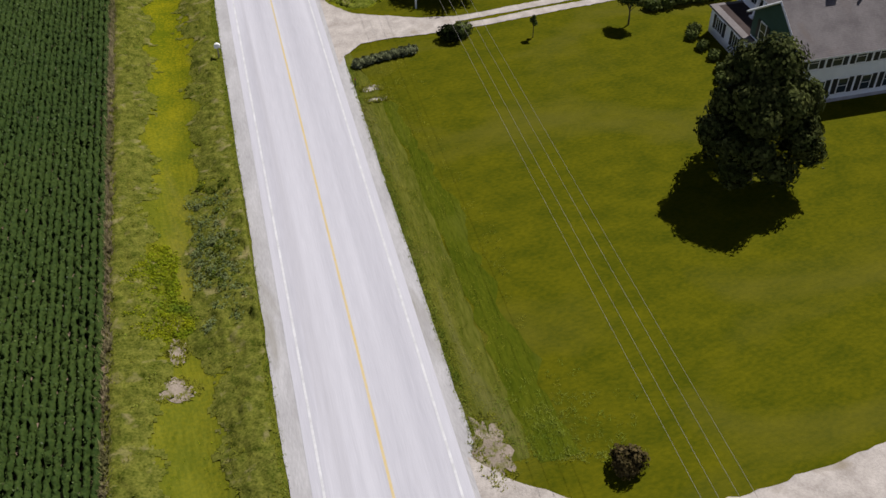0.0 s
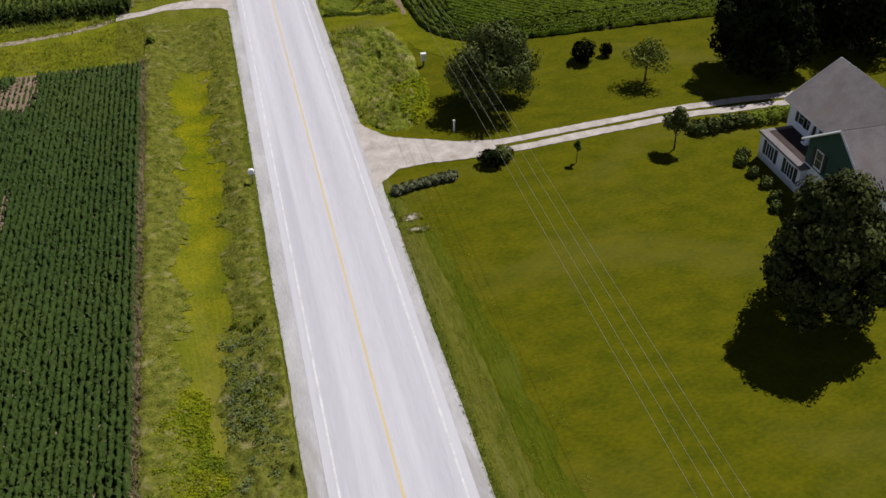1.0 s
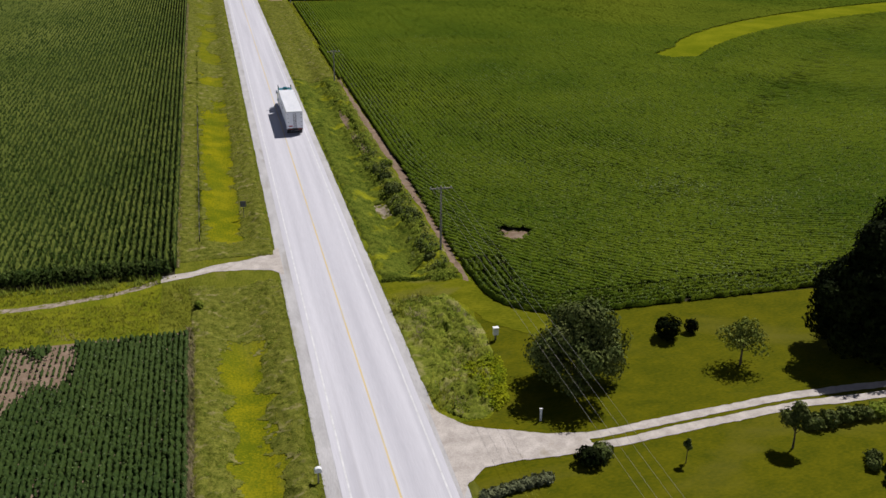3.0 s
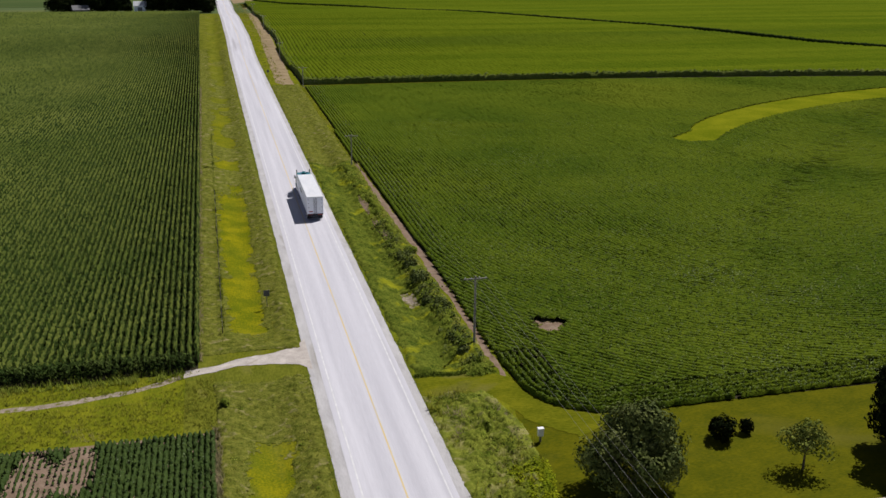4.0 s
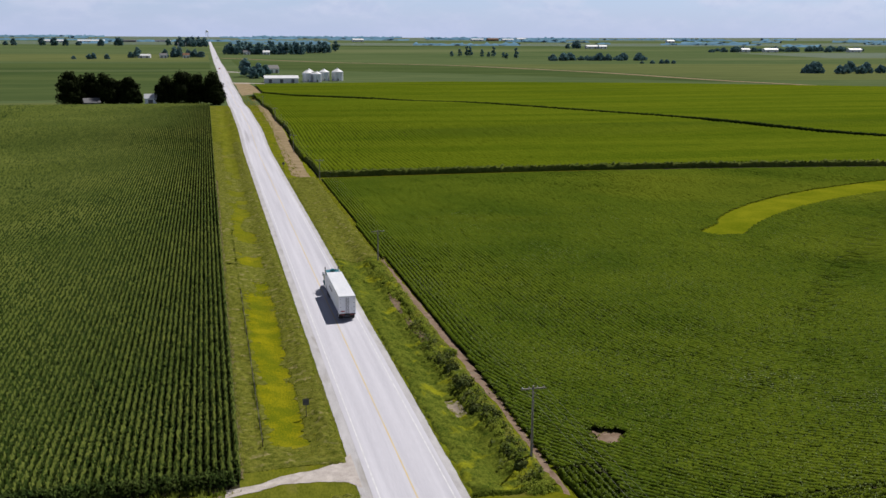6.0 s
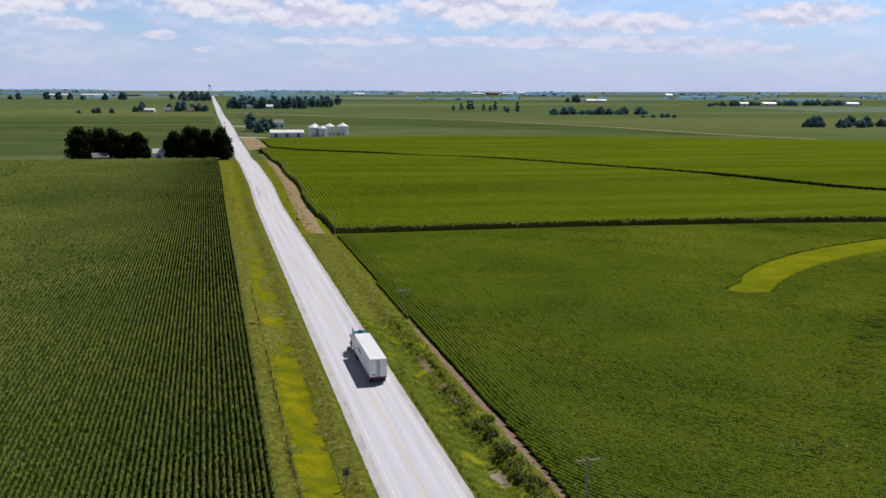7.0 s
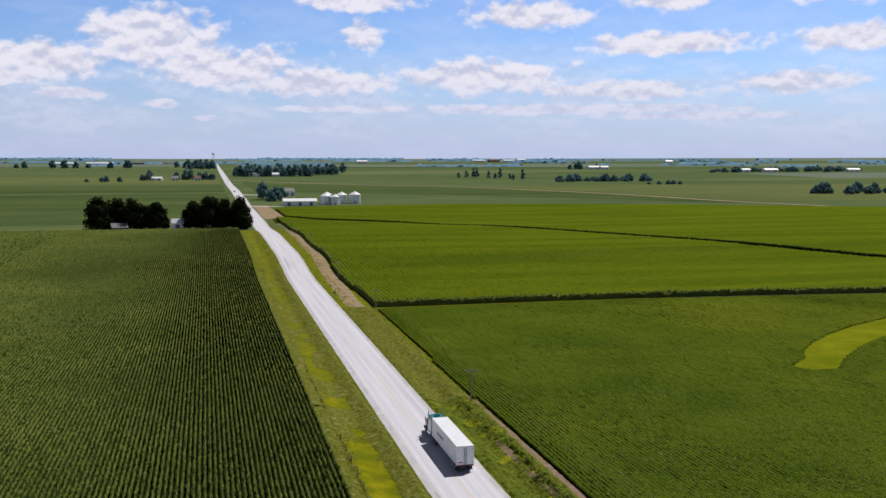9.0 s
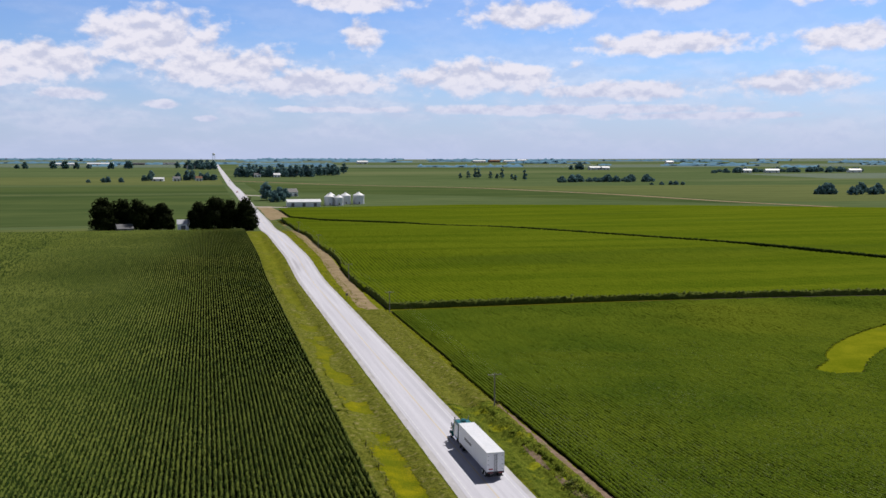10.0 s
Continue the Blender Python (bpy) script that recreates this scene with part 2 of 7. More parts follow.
# distance haze is mixed into this leaf colour, paler and bluer
M["leaf_far"] = material("haze_tinted_tree_leaves", (0.090, 0.175, 0.185), (0.160, 0.255, 0.260), 0.02, 0.9, 0, 8, spec=0.0, island=0.3, trans=0.3)
M["leaf_red"] = material("reddish_bush_leaves", (0.050, 0.040, 0.014), (0.115, 0.085, 0.035), 0.6, 0.7, 0, 6, spec=0.08, island=0.4, trans=0.1)
M["straw"] = material("dead_straw", (0.16, 0.14, 0.07), (0.32, 0.27, 0.16), 0.5, 0.9, 0, 6, third=(0.12, 0.14, 0.03), third_at=0.52, patch=0.2, spec=0.04, island=0.3, trans=0.3, up=0.8)
M["leaf_light"] = material("sunlit_tree_leaves", (0.080, 0.112, 0.018), (0.185, 0.205, 0.045), 0.6, 0.75, 0, 6, spec=0.02, island=0.4, trans=0.1)
M["bean_leaf"] = material("soybean_top_leaves", (0.046, 0.080, 0.008), (0.130, 0.168, 0.026), 0.1, 0.6, 0, 20, third=(0.17, 0.21, 0.085), third_at=0.56, patch=0.12, third_scale=0.6, spec=0.1, island=0.55, trans=0.12, up=0.4)
M["block"] = material("bright_corn_block", (0.058, 0.094, 0.005), (0.118, 0.148, 0.009), 0.05, 0.9, 0.06, 30, stretch=(0.12, 1.0, 1), third=(0.048, 0.080, 0.009), third_at=0.60, patch=0.2, spec=0.0, bump_scale=3, fine_mix=0.45)
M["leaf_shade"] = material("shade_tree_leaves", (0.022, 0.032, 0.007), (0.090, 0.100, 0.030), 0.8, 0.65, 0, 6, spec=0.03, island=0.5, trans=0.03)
M["swale"] = material("lush_swale_grass", (0.046, 0.064, 0.003), (0.086, 0.100, 0.006), 0.9, 0.95, 0.07, 6, stretch=(1, 0.3, 1), third=(0.10, 0.11, 0.015), third_at=0.55, patch=0.25, spec=0.02, bump_scale=4, fine_mix=0.5)
M["young_leaf"] = material("young_soybean_top_leaves", (0.030, 0.060, 0.011), (0.090, 0.128, 0.034), 0.2, 0.5, 0, 12, spec=0.15, island=0.5, trans=0.1, up=0.4)
M["roadside"] = material("pale_roadside_grass", (0.060, 0.074, 0.006), (0.128, 0.130, 0.022), 0.9, 0.95, 0.07, 6, stretch=(1, 0.15, 1), third=(0.15, 0.14, 0.06), third_at=0.55, patch=0.25, spec=0.02, bump_scale=4, fine_mix=0.5)
M["dark_grass"] = material("rank_green_grass", (0.050, 0.080, 0.008), (0.115, 0.145, 0.020), 0.6, 0.9, 0, 6, third=(0.16, 0.16, 0.05), third_at=0.58, patch=0.2, spec=0.02, island=0.35, trans=0.25, up=0.7)
M["ditch"] = material("lush_ditch_grass", (0.070, 0.098, 0.008), (0.160, 0.185, 0.012), 0.5, 0.95, 0.07, 8, stretch=(1, 0.45, 1), third=(0.215, 0.262, 0.010), third_at=0.54, patch=0.10, third_scale=0.55, spec=0.0, bump_scale=4, fine_mix=0.45)
M["weed_mat"] = material("matted_verge_growth", (0.046, 0.062, 0.007), (0.180, 0.182, 0.034), 1.5, 0.95, 0.06, 5, stretch=(0.8, 1, 1), third=(0.24, 0.21, 0.095), third_at=0.58, patch=0.16, third_scale=0.6, spec=0.0, bump_scale=6, fine_mix=0.5)
M["island_mat"] = material("matted_ditch_growth", (0.050, 0.072, 0.008), (0.200, 0.220, 0.034), 0.6, 0.95, 0.05, 6, third=(0.25, 0.23, 0.09), third_at=0.54, patch=0.15, third_scale=0.8, spec=0.0, bump_scale=6, fine_mix=0.4)
M["ditch_mat"] = material("lush_ditch_growth", (0.034, 0.056, 0.007), (0.140, 0.162, 0.022), 0.6, 0.95, 0.05, 6, third=(0.215, 0.225, 0.014), third_at=0.57, patch=0.1, third_scale=0.4, spec=0.0, bump_scale=6, fine_mix=0.5)
M["grey_leaf"] = material("grey_green_grass_leaves", (0.085, 0.100, 0.050), (0.200, 0.215, 0.120), 0.7, 0.9, 0, 6, spec=0.04, island=0.4, trans=0.2, up=0.6)
M["grey_weed"] = material("grey_green_weeds", (0.090, 0.130, 0.040), (0.220, 0.250, 0.110), 0.7, 0.9, 0, 6, spec=0.04, island=0.4, trans=0.35, up=0.75)
M["roof_alu"] = material("dull_aluminium_roof", (0.74, 0.75, 0.78), (0.86, 0.86, 0.89), 0.5, 0.40, 0.004, 6, stretch=(1, 0.3, 1), metal=0.2, spec=0.5, bump_scale=2)
M["crossing"] = material("mown_crossing_grass", (0.074, 0.088, 0.005), (0.148, 0.148, 0.009), 0.5, 0.95, 0.06, 8, stretch=(0.5, 1, 1), turn=-30, third=(0.15, 0.135, 0.04), third_at=0.57, patch=0.2, spec=0.0, bump_scale=4, fine_mix=0.45)
M["bark"] = material("bark", (0.06, 0.05, 0.04), (0.14, 0.11, 0.085), 3.0, 0.9, 0.02, 6, spec=0.1)
M["pole_wood"] = material("weathered_pole_wood", (0.22, 0.20, 0.17), (0.36, 0.33, 0.29), 3.0, 0.9, 0.01, 6, stretch=(1, 1, 0.1), spec=0.1)
M["wire"] = material("aluminium_wire", (0.24, 0.23, 0.20), (0.32, 0.30, 0.26), 2, 0.6, spec=0.3)
M["white_siding"] = material("white_clapboard", (0.80, 0.82, 0.86), (0.88, 0.90, 0.93), 0.8, 0.6, 0, 8, spec=0.3)
M["green_siding"] = material("dark_green_clapboard", (0.018, 0.060, 0.050), (0.028, 0.078, 0.065), 0.8, 0.6, 0, 8, spec=0.3)
M["shingle"] = material("grey_brown_shingles", (0.150, 0.135, 0.140), (0.218, 0.200, 0.204), 0.7, 0.9, 0.01, 8, third=(0.19, 0.16, 0.15), third_at=0.6, spec=0.15, bump_scale=8)
M["flat_roof"] = material("dark_flat_roofing", (0.045, 0.033, 0.032), (0.070, 0.052, 0.050), 0.9, 0.9, 0.01, 8, spec=0.15)
M["trim"] = material("white_trim_paint", (0.74, 0.75, 0.77), (0.82, 0.83, 0.84), 1.0, 0.5, 0, 8, spec=0.35)
M["shutter"] = material("black_shutter", (0.012, 0.013, 0.016), (0.022, 0.023, 0.027), 2, 0.5, 0, 8, spec=0.4)
M["brick"] = material("chimney_brick", (0.16, 0.09, 0.06), (0.26, 0.15, 0.10), 5, 0.9, 0.01, 5, spec=0.1)
M["teal"] = material("teal_truck_paint", (0.004, 0.125, 0.145), (0.007, 0.150, 0.172), 0.6, 0.28, 0, 8, spec=0.5)
M["chrome"] = material("chrome", (0.60, 0.61, 0.63), (0.70, 0.71, 0.73), 2, 0.18, 0, 8, metal=1.0)
M["alu"] = material("aluminium_sheet", (0.78, 0.78, 0.82), (0.88, 0.88, 0.92), 0.35, 0.38, 0.002, 10, stretch=(1, 0.4, 1), metal=0.35, spec=0.5)
M["trailer_white"] = material("white_trailer_panel", (0.80, 0.81, 0.84), (0.88, 0.89, 0.92), 0.5, 0.4, 0, 10, spec=0.5, third=(0.76, 0.77, 0.80), third_at=0.62)
M["tyre"] = material("tyre_rubber", (0.012, 0.012, 0.013), (0.025, 0.025, 0.026), 4, 0.85, 0, 6, spec=0.2)
M["black"] = material("black_metal", (0.010, 0.010, 0.012), (0.020, 0.020, 0.022), 3, 0.5, 0, 6, spec=0.4)
M["dark_grey"] = material("dark_grey_plastic", (0.05, 0.05, 0.055), (0.08, 0.08, 0.085), 3, 0.6, 0, 6, spec=0.3)
M["red"] = material("faded_red", (0.35, 0.05, 0.05), (0.45, 0.09, 0.08), 3, 0.6, 0, 6, spec=0.3)
M["amber"] = material("amber_lens", (0.55, 0.25, 0.03), (0.65, 0.32, 0.05), 3, 0.3, 0, 6, spec=0.5)
M["bin_steel"] = material("galvanised_bin_steel", (0.58, 0.60, 0.64), (0.72, 0.74, 0.78), 0.3, 0.4, 0, 10, metal=0.3, spec=0.5)
M["barn_white"] = material("white_steel_cladding", (0.66, 0.67, 0.70), (0.78, 0.79, 0.82), 0.2, 0.5, 0, 10, spec=0.4)
M["sign_grey"] = material("sign_back_metal", (0.10, 0.10, 0.11), (0.16, 0.16, 0.17), 3, 0.5, 0, 6, spec=0.4)


def mown_verge():
    """Verge grass with a yellow mown swath along the middle of the ditch, broken where it was left to grow."""
    m = material("mown_verge_grass", (0.072, 0.088, 0.010), (0.155, 0.160, 0.020), 0.45, 0.95, 0.06, 9, stretch=(1, 0.4, 1), third=(0.175, 0.150, 0.055), third_at=0.57, patch=0.2, spec=0.0, bump_scale=4, fine_mix=0.45)
    n, l = m.node_tree.nodes, m.node_tree.links
    base = n["Principled BSDF"].inputs["Base Color"]
    old = base.links[0].from_socket

    def math_node(op, a, b=None):
        k = n.new("ShaderNodeMath")
        k.operation = op
        for i, v in enumerate((a, b)):
            if v is None:
                continue
            if isinstance(v, (int, float)):
                k.inputs[i].default_value = v
            else:
                l.new(v, k.inputs[i])
        return k.outputs[0]

    def fall(value, a, b):
        k = n.new("ShaderNodeMapRange")
        k.interpolation_type = "SMOOTHSTEP"
        k.inputs["From Min"].default_value, k.inputs["From Max"].default_value = a, b
        k.inputs["To Min"].default_value, k.inputs["To Max"].default_value = 1.0, 0.0
        l.new(value, k.inputs["Value"])
        return k.outputs[0]

    def grain(scale, detail=4.0):
        t = n.new("ShaderNodeTexNoise")
        t.inputs["Scale"].default_value, t.inputs["Detail"].default_value = scale, detail
        l.new(co.outputs["Object"], t.inputs["Vector"])
        return t.outputs["Fac"]

    co = n.new("ShaderNodeTexCoord")
    sep = n.new("ShaderNodeSeparateXYZ")
    l.new(co.outputs["Object"], sep.inputs[0])
    drift = math_node("MULTIPLY", math_node("SUBTRACT", grain(0.45, 8.0), 0.5), 3.4)
    north = math_node("SUBTRACT", 1.0, fall(sep.outputs["Y"], 108.0, 120.0))
    centre = math_node("ADD", 10.4, math_node("MULTIPLY", north, 0.75))
    wide = math_node("ADD", 2.5, math_node("MULTIPLY", north, 0.4))
    x = math_node("SUBTRACT", math_node("ABSOLUTE", math_node("ADD", math_node("ADD", sep.outputs["X"], centre), drift)), wide)
    swath = fall(x, -0.8, 0.7)
    ydrift = math_node("ADD", sep.outputs["Y"], math_node("MULTIPLY", drift, 2.0))
    for mid, half in ((111.0, 6.0),):
        gap = fall(math_node("ABSOLUTE", math_node("SUBTRACT", ydrift, mid)), half - 3.0, half + 13.0)
        swath = math_node("MULTIPLY", swath, math_node("SUBTRACT", 1.0, gap))
    patches = n.new("ShaderNodeMapRange")
    patches.inputs["From Min"].default_value, patches.inputs["From Max"].default_value = 0.40, 0.58
    patches.inputs["To Min"].default_value = 0.6
    l.new(grain(0.16, 7.0), patches.inputs["Value"])
    near = fall(sep.outputs["Y"], 160.0, 230.0)
    whole = math_node("ADD", math_node("MULTIPLY", near, 0.8), math_node("MULTIPLY", math_node("SUBTRACT", 1.0, math_node("MULTIPLY", near, 0.8)), patches.outputs[0]))
    south = fall(sep.outputs["Y"], 48.0, 84.0)
    swath = math_node("MULTIPLY", swath, math_node("SUBTRACT", whole, math_node("MULTIPLY", south, 0.55)))
    swath = math_node("MULTIPLY", swath, math_node("ADD", 0.2, math_node("MULTIPLY", fall(sep.outputs["Y"], 200.0, 340.0), 0.8)))
    tone = n.new("ShaderNodeValToRGB")
    tone.color_ramp.elements[0].position, tone.color_ramp.elements[1].position = 0.42, 0.66
    tone.color_ramp.elements[0].color, tone.color_ramp.elements[1].color = (0.096, 0.118, 0.005, 1), (0.262, 0.232, 0.006, 1)
    l.new(math_node("MULTIPLY", math_node("ADD", grain(0.3, 6.0), grain(5.0)), 0.5), tone.inputs[0])
    mx = n.new("ShaderNodeMix")
    mx.data_type = "RGBA"
    l.new(math_node("MULTIPLY", swath, 0.92), mx.inputs["Factor"])
    l.new(old, mx.inputs["A"])
    l.new(tone.outputs["Color"], mx.inputs["B"])
    l.new(mx.outputs["Result"], base)
    return m


M["mown_verge"] = mown_verge()


def glass_material():
    m = bpy.data.materials.new("window_glass")
    m.use_nodes = True
    b = m.node_tree.nodes["Principled BSDF"]
    b.inputs["Base Color"].default_value = (0.03, 0.04, 0.05, 1)
    b.inputs["Roughness"].default_value = 0.05
    b.inputs["Specular IOR Level"].default_value = 0.6
    return m


M["glass"] = glass_material()

# ---------------------------------------------------------------- geometry helpers
rng = np.random.default_rng(7)


def smooth01(a, b, x):
    t = np.clip((np.asarray(x, float) - a) / (b - a), 0, 1)
    return t * t * (3 - 2 * t)


def gz(x, y):
    """Height of the land: level by the road, ditches along it, and a long rise to the horizon."""
    x, y = np.asarray(x, float), np.asarray(y, float)
    r = np.hypot(x, y - 40)
    z = 36.0 * (np.clip(r - 1100, 0, None) / 3600) ** 1.15
    swell = 3.2 * smooth01(395, 472, y) * (1 - smooth01(575, 690, y)) + 0.9 * smooth01(630, 700, y) + 2.6 * smooth01(900, 1100, y) - 3.5 * smooth01(1230, 1600, y)
    z = z + swell * (1 - smooth01(500, 1100, np.abs(x)))
    left = 0.75 * np.exp(-((x + 10.0) / 2.6) ** 2) * (1 - smooth01(103, 113, y) * (1 - smooth01(122, 130, y)))
    right = np.exp(-((x - 9.6) / 2.0) ** 2) * (0.45 * smooth01(85, 90, y) * (1 - smooth01(97, 101, y)) + 1.0 * smooth01(107, 114, y) * (1 - smooth01(215, 260, y)))
    return z - (left + right) * (1 - smooth01(560, 640, y))


def mesh_from(name, verts, quads=None, tris=None):
    """A mesh from arrays of corners, four-sided and three-sided faces."""
    me = bpy.data.meshes.new(name)
    verts = np.asarray(verts, np.float32).reshape(-1, 3)
    sets = [(np.asarray(f, np.int32), k) for f, k in ((quads, 4), (tris, 3)) if f is not None and len(f)]
    total = sum(len(f) for f, k in sets)
    me.vertices.add(len(verts))
    me.vertices.foreach_set("co", verts.ravel())
    me.loops.add(sum(len(f) * k for f, k in sets))
    me.loops.foreach_set("vertex_index", np.concatenate([f.ravel() for f, k in sets]))
    me.polygons.add(total)
    size = np.concatenate([np.full(len(f), k, np.int32) for f, k in sets])
    me.polygons.foreach_set("loop_start", np.concatenate([[0], np.cumsum(size)[:-1]]).astype(np.int32))
    me.update(calc_edges=True)
    return me


def put(name, me, mat, label="", category="", kind="", parent=None, group="", smooth=False):
    ob = new(name, me)
    me.materials.append(mat)
    if smooth:
        me.polygons.foreach_set("use_smooth", np.ones(len(me.polygons), bool))
    if parent is not None:
        ob.parent = parent
    return tagged(ob, label, category, group, kind)


def part(name, bm, mat, parent, label=""):
    """Links a bmesh as one mesh object under a thing or under a part."""
    me = bpy.data.meshes.new(name)
    bm.to_mesh(me)
    bm.free()
    return put(name, me, mat, label, parent=parent)


def empty(name, m, label, category, group="", kind=""):
    ob = new(name)
    ob.matrix_basis = m
    ob.empty_display_size = 0.3
    return tagged(ob, label, category, group, kind)


def rebase(root, x, y, z=0.0):
    """Moves a thing's origin to its base and leaves its parts where they are."""
    root.matrix_basis = pose(x, y, z)
    for c in root.children:
        c.matrix_parent_inverse = pose(-x, -y, -z)


def box(bm, x0, x1, y0, y1, z0, z1, bevel=0.0):
    r = bmesh.ops.create_cube(bm, size=1.0)
    vs = r["verts"]
    for v in vs:
        v.co = Vector((x0 + (v.co.x + 0.5) * (x1 - x0), y0 + (v.co.y + 0.5) * (y1 - y0), z0 + (v.co.z + 0.5) * (z1 - z0)))
    if bevel:
        es = list({e for v in vs for e in v.link_edges})
        bmesh.ops.bevel(bm, geom=es, offset=bevel, segments=2, profile=0.6, affect="EDGES")


def boxed(x0, x1, y0, y1, z0, z1, bevel=0.0):
    bm = bmesh.new()
    box(bm, x0, x1, y0, y1, z0, z1, bevel)
    return bm


def rod(bm, a, b, r0, r1=None, seg=8):
    a, b = Vector(a), Vector(b)
    d = b - a
    m = Matrix.Translation((a + b) / 2) @ d.to_track_quat("Z", "Y").to_matrix().to_4x4()
    bmesh.ops.create_cone(bm, cap_ends=True, segments=seg, radius1=r0, radius2=r0 if r1 is None else r1, depth=d.length, matrix=m)


def rodded(a, b, r0, r1=None, seg=8):
    bm = bmesh.new()
    rod(bm, a, b, r0, r1, seg)
    return bm


def prism(bm, outline, y0, y1):
    """An outline in x and z, drawn out along y."""
    a = [bm.verts.new((x, y0, z)) for x, z in outline]
    b = [bm.verts.new((x, y1, z)) for x, z in outline]
    bm.faces.new(a)
    bm.faces.new(b[::-1])
    for i in range(len(a)):
        j = (i + 1) % len(a)
        bm.faces.new((a[j], a[i], b[i], b[j]))
    bmesh.ops.recalc_face_normals(bm, faces=bm.faces[:])


def sheet(name, xs, ys, lift, mat, label, category, kind="structure"):
    """A sheet that lies on the land."""
    X, Y = np.meshgrid(xs, ys)
    Z = gz(X, Y) + lift
    nx, ny = len(xs), len(ys)
    i = np.arange(ny - 1)[:, None] * nx + np.arange(nx - 1)[None]
    q = np.stack([i, i + 1, i + nx + 1, i + nx], -1).reshape(-1, 4)
    return put(name, mesh_from(name, np.stack([X, Y, Z], -1), q), mat, label, category, kind, smooth=True)


def ribbon(name, left, right, lift, mat, label, category, kind="structure", step=1.5, ragged=0.0, across=4, parent=None, thick=0.0):
    """A strip of ground between two lines of corners, with ragged rims."""
    def fine(line):
        p = np.asarray(line, float)
        d = np.concatenate([[0], np.cumsum(np.hypot(*np.diff(p, axis=0).T))])
        return p, d / d[-1]
    (pl, dl), (pr, dr) = fine(left), fine(right)
    length = max(np.hypot(*np.diff(pl, axis=0).T).sum(), np.hypot(*np.diff(pr, axis=0).T).sum())
    n = max(3, int(length / step) + 1)
    t = np.linspace(0, 1, n)
    L = np.stack([np.interp(t, dl, pl[:, k]) for k in (0, 1)], -1)
    R = np.stack([np.interp(t, dr, pr[:, k]) for k in (0, 1)], -1)
    if ragged:
        for side in (L, R):
            d = np.gradient(side, axis=0)
            d /= np.maximum(np.hypot(d[:, 0], d[:, 1]), 1e-6)[:, None]
            wave = np.convolve(rng.normal(0, ragged * 1.6, n + 4), np.ones(5) / 5, "valid") + rng.normal(0, ragged * 0.6, n)
            side += np.stack([-d[:, 1], d[:, 0]], -1) * wave[:, None]
    s = np.linspace(0, 1, across + 1)
    P = L[:, None] * (1 - s[None, :, None]) + R[:, None] * s[None, :, None]
    Z = gz(P[..., 0], P[..., 1]) + lift
    if thick:
        Z[:, 0] -= thick
        Z[:, -1] -= thick
    m = across + 1
    i = np.arange(n - 1)[:, None] * m + np.arange(across)[None]
    q = np.stack([i, i + 1, i + m + 1, i + m], -1).reshape(-1, 4)
    return put(name, mesh_from(name, np.concatenate([P, Z[..., None]], -1), q), mat, label, category, kind if parent is None else "", parent=parent, smooth=True)


def disc(name, cx, cy, rx, ry, lift, mat, label, category, turn=0.0, kind="structure"):
    """A ragged patch of ground."""
    n = 44
    a = np.linspace(0, 2 * np.pi, n, endpoint=False)
    k = 1 + 0.2 * np.sin(2 * a + rng.uniform(0, 6)) + 0.12 * np.sin(5 * a + rng.uniform(0, 6)) + 0.1 * np.sin(11 * a + rng.uniform(0, 6)) + rng.normal(0, 0.09, n)
    u, v = rx * k * np.cos(a), ry * k * np.sin(a)
    c, s = np.cos(turn), np.sin(turn)
    x, y = cx + u * c - v * s, cy + u * s + v * c
    P = np.concatenate([np.stack([x, y], -1), np.stack([cx + (x - cx) * 0.5, cy + (y - cy) * 0.5], -1), [[cx, cy]]])
    Z = gz(P[:, 0], P[:, 1]) + lift
    i = np.arange(n)
    j = (i + 1) % n
    q = np.stack([i, j, n + j, n + i], -1)
    t = np.stack([n + i, n + j, np.full(n, 2 * n)], -1)
    return put(name, mesh_from(name, np.concatenate([P, Z[:, None]], -1), q, t), mat, label, category, kind, smooth=True)


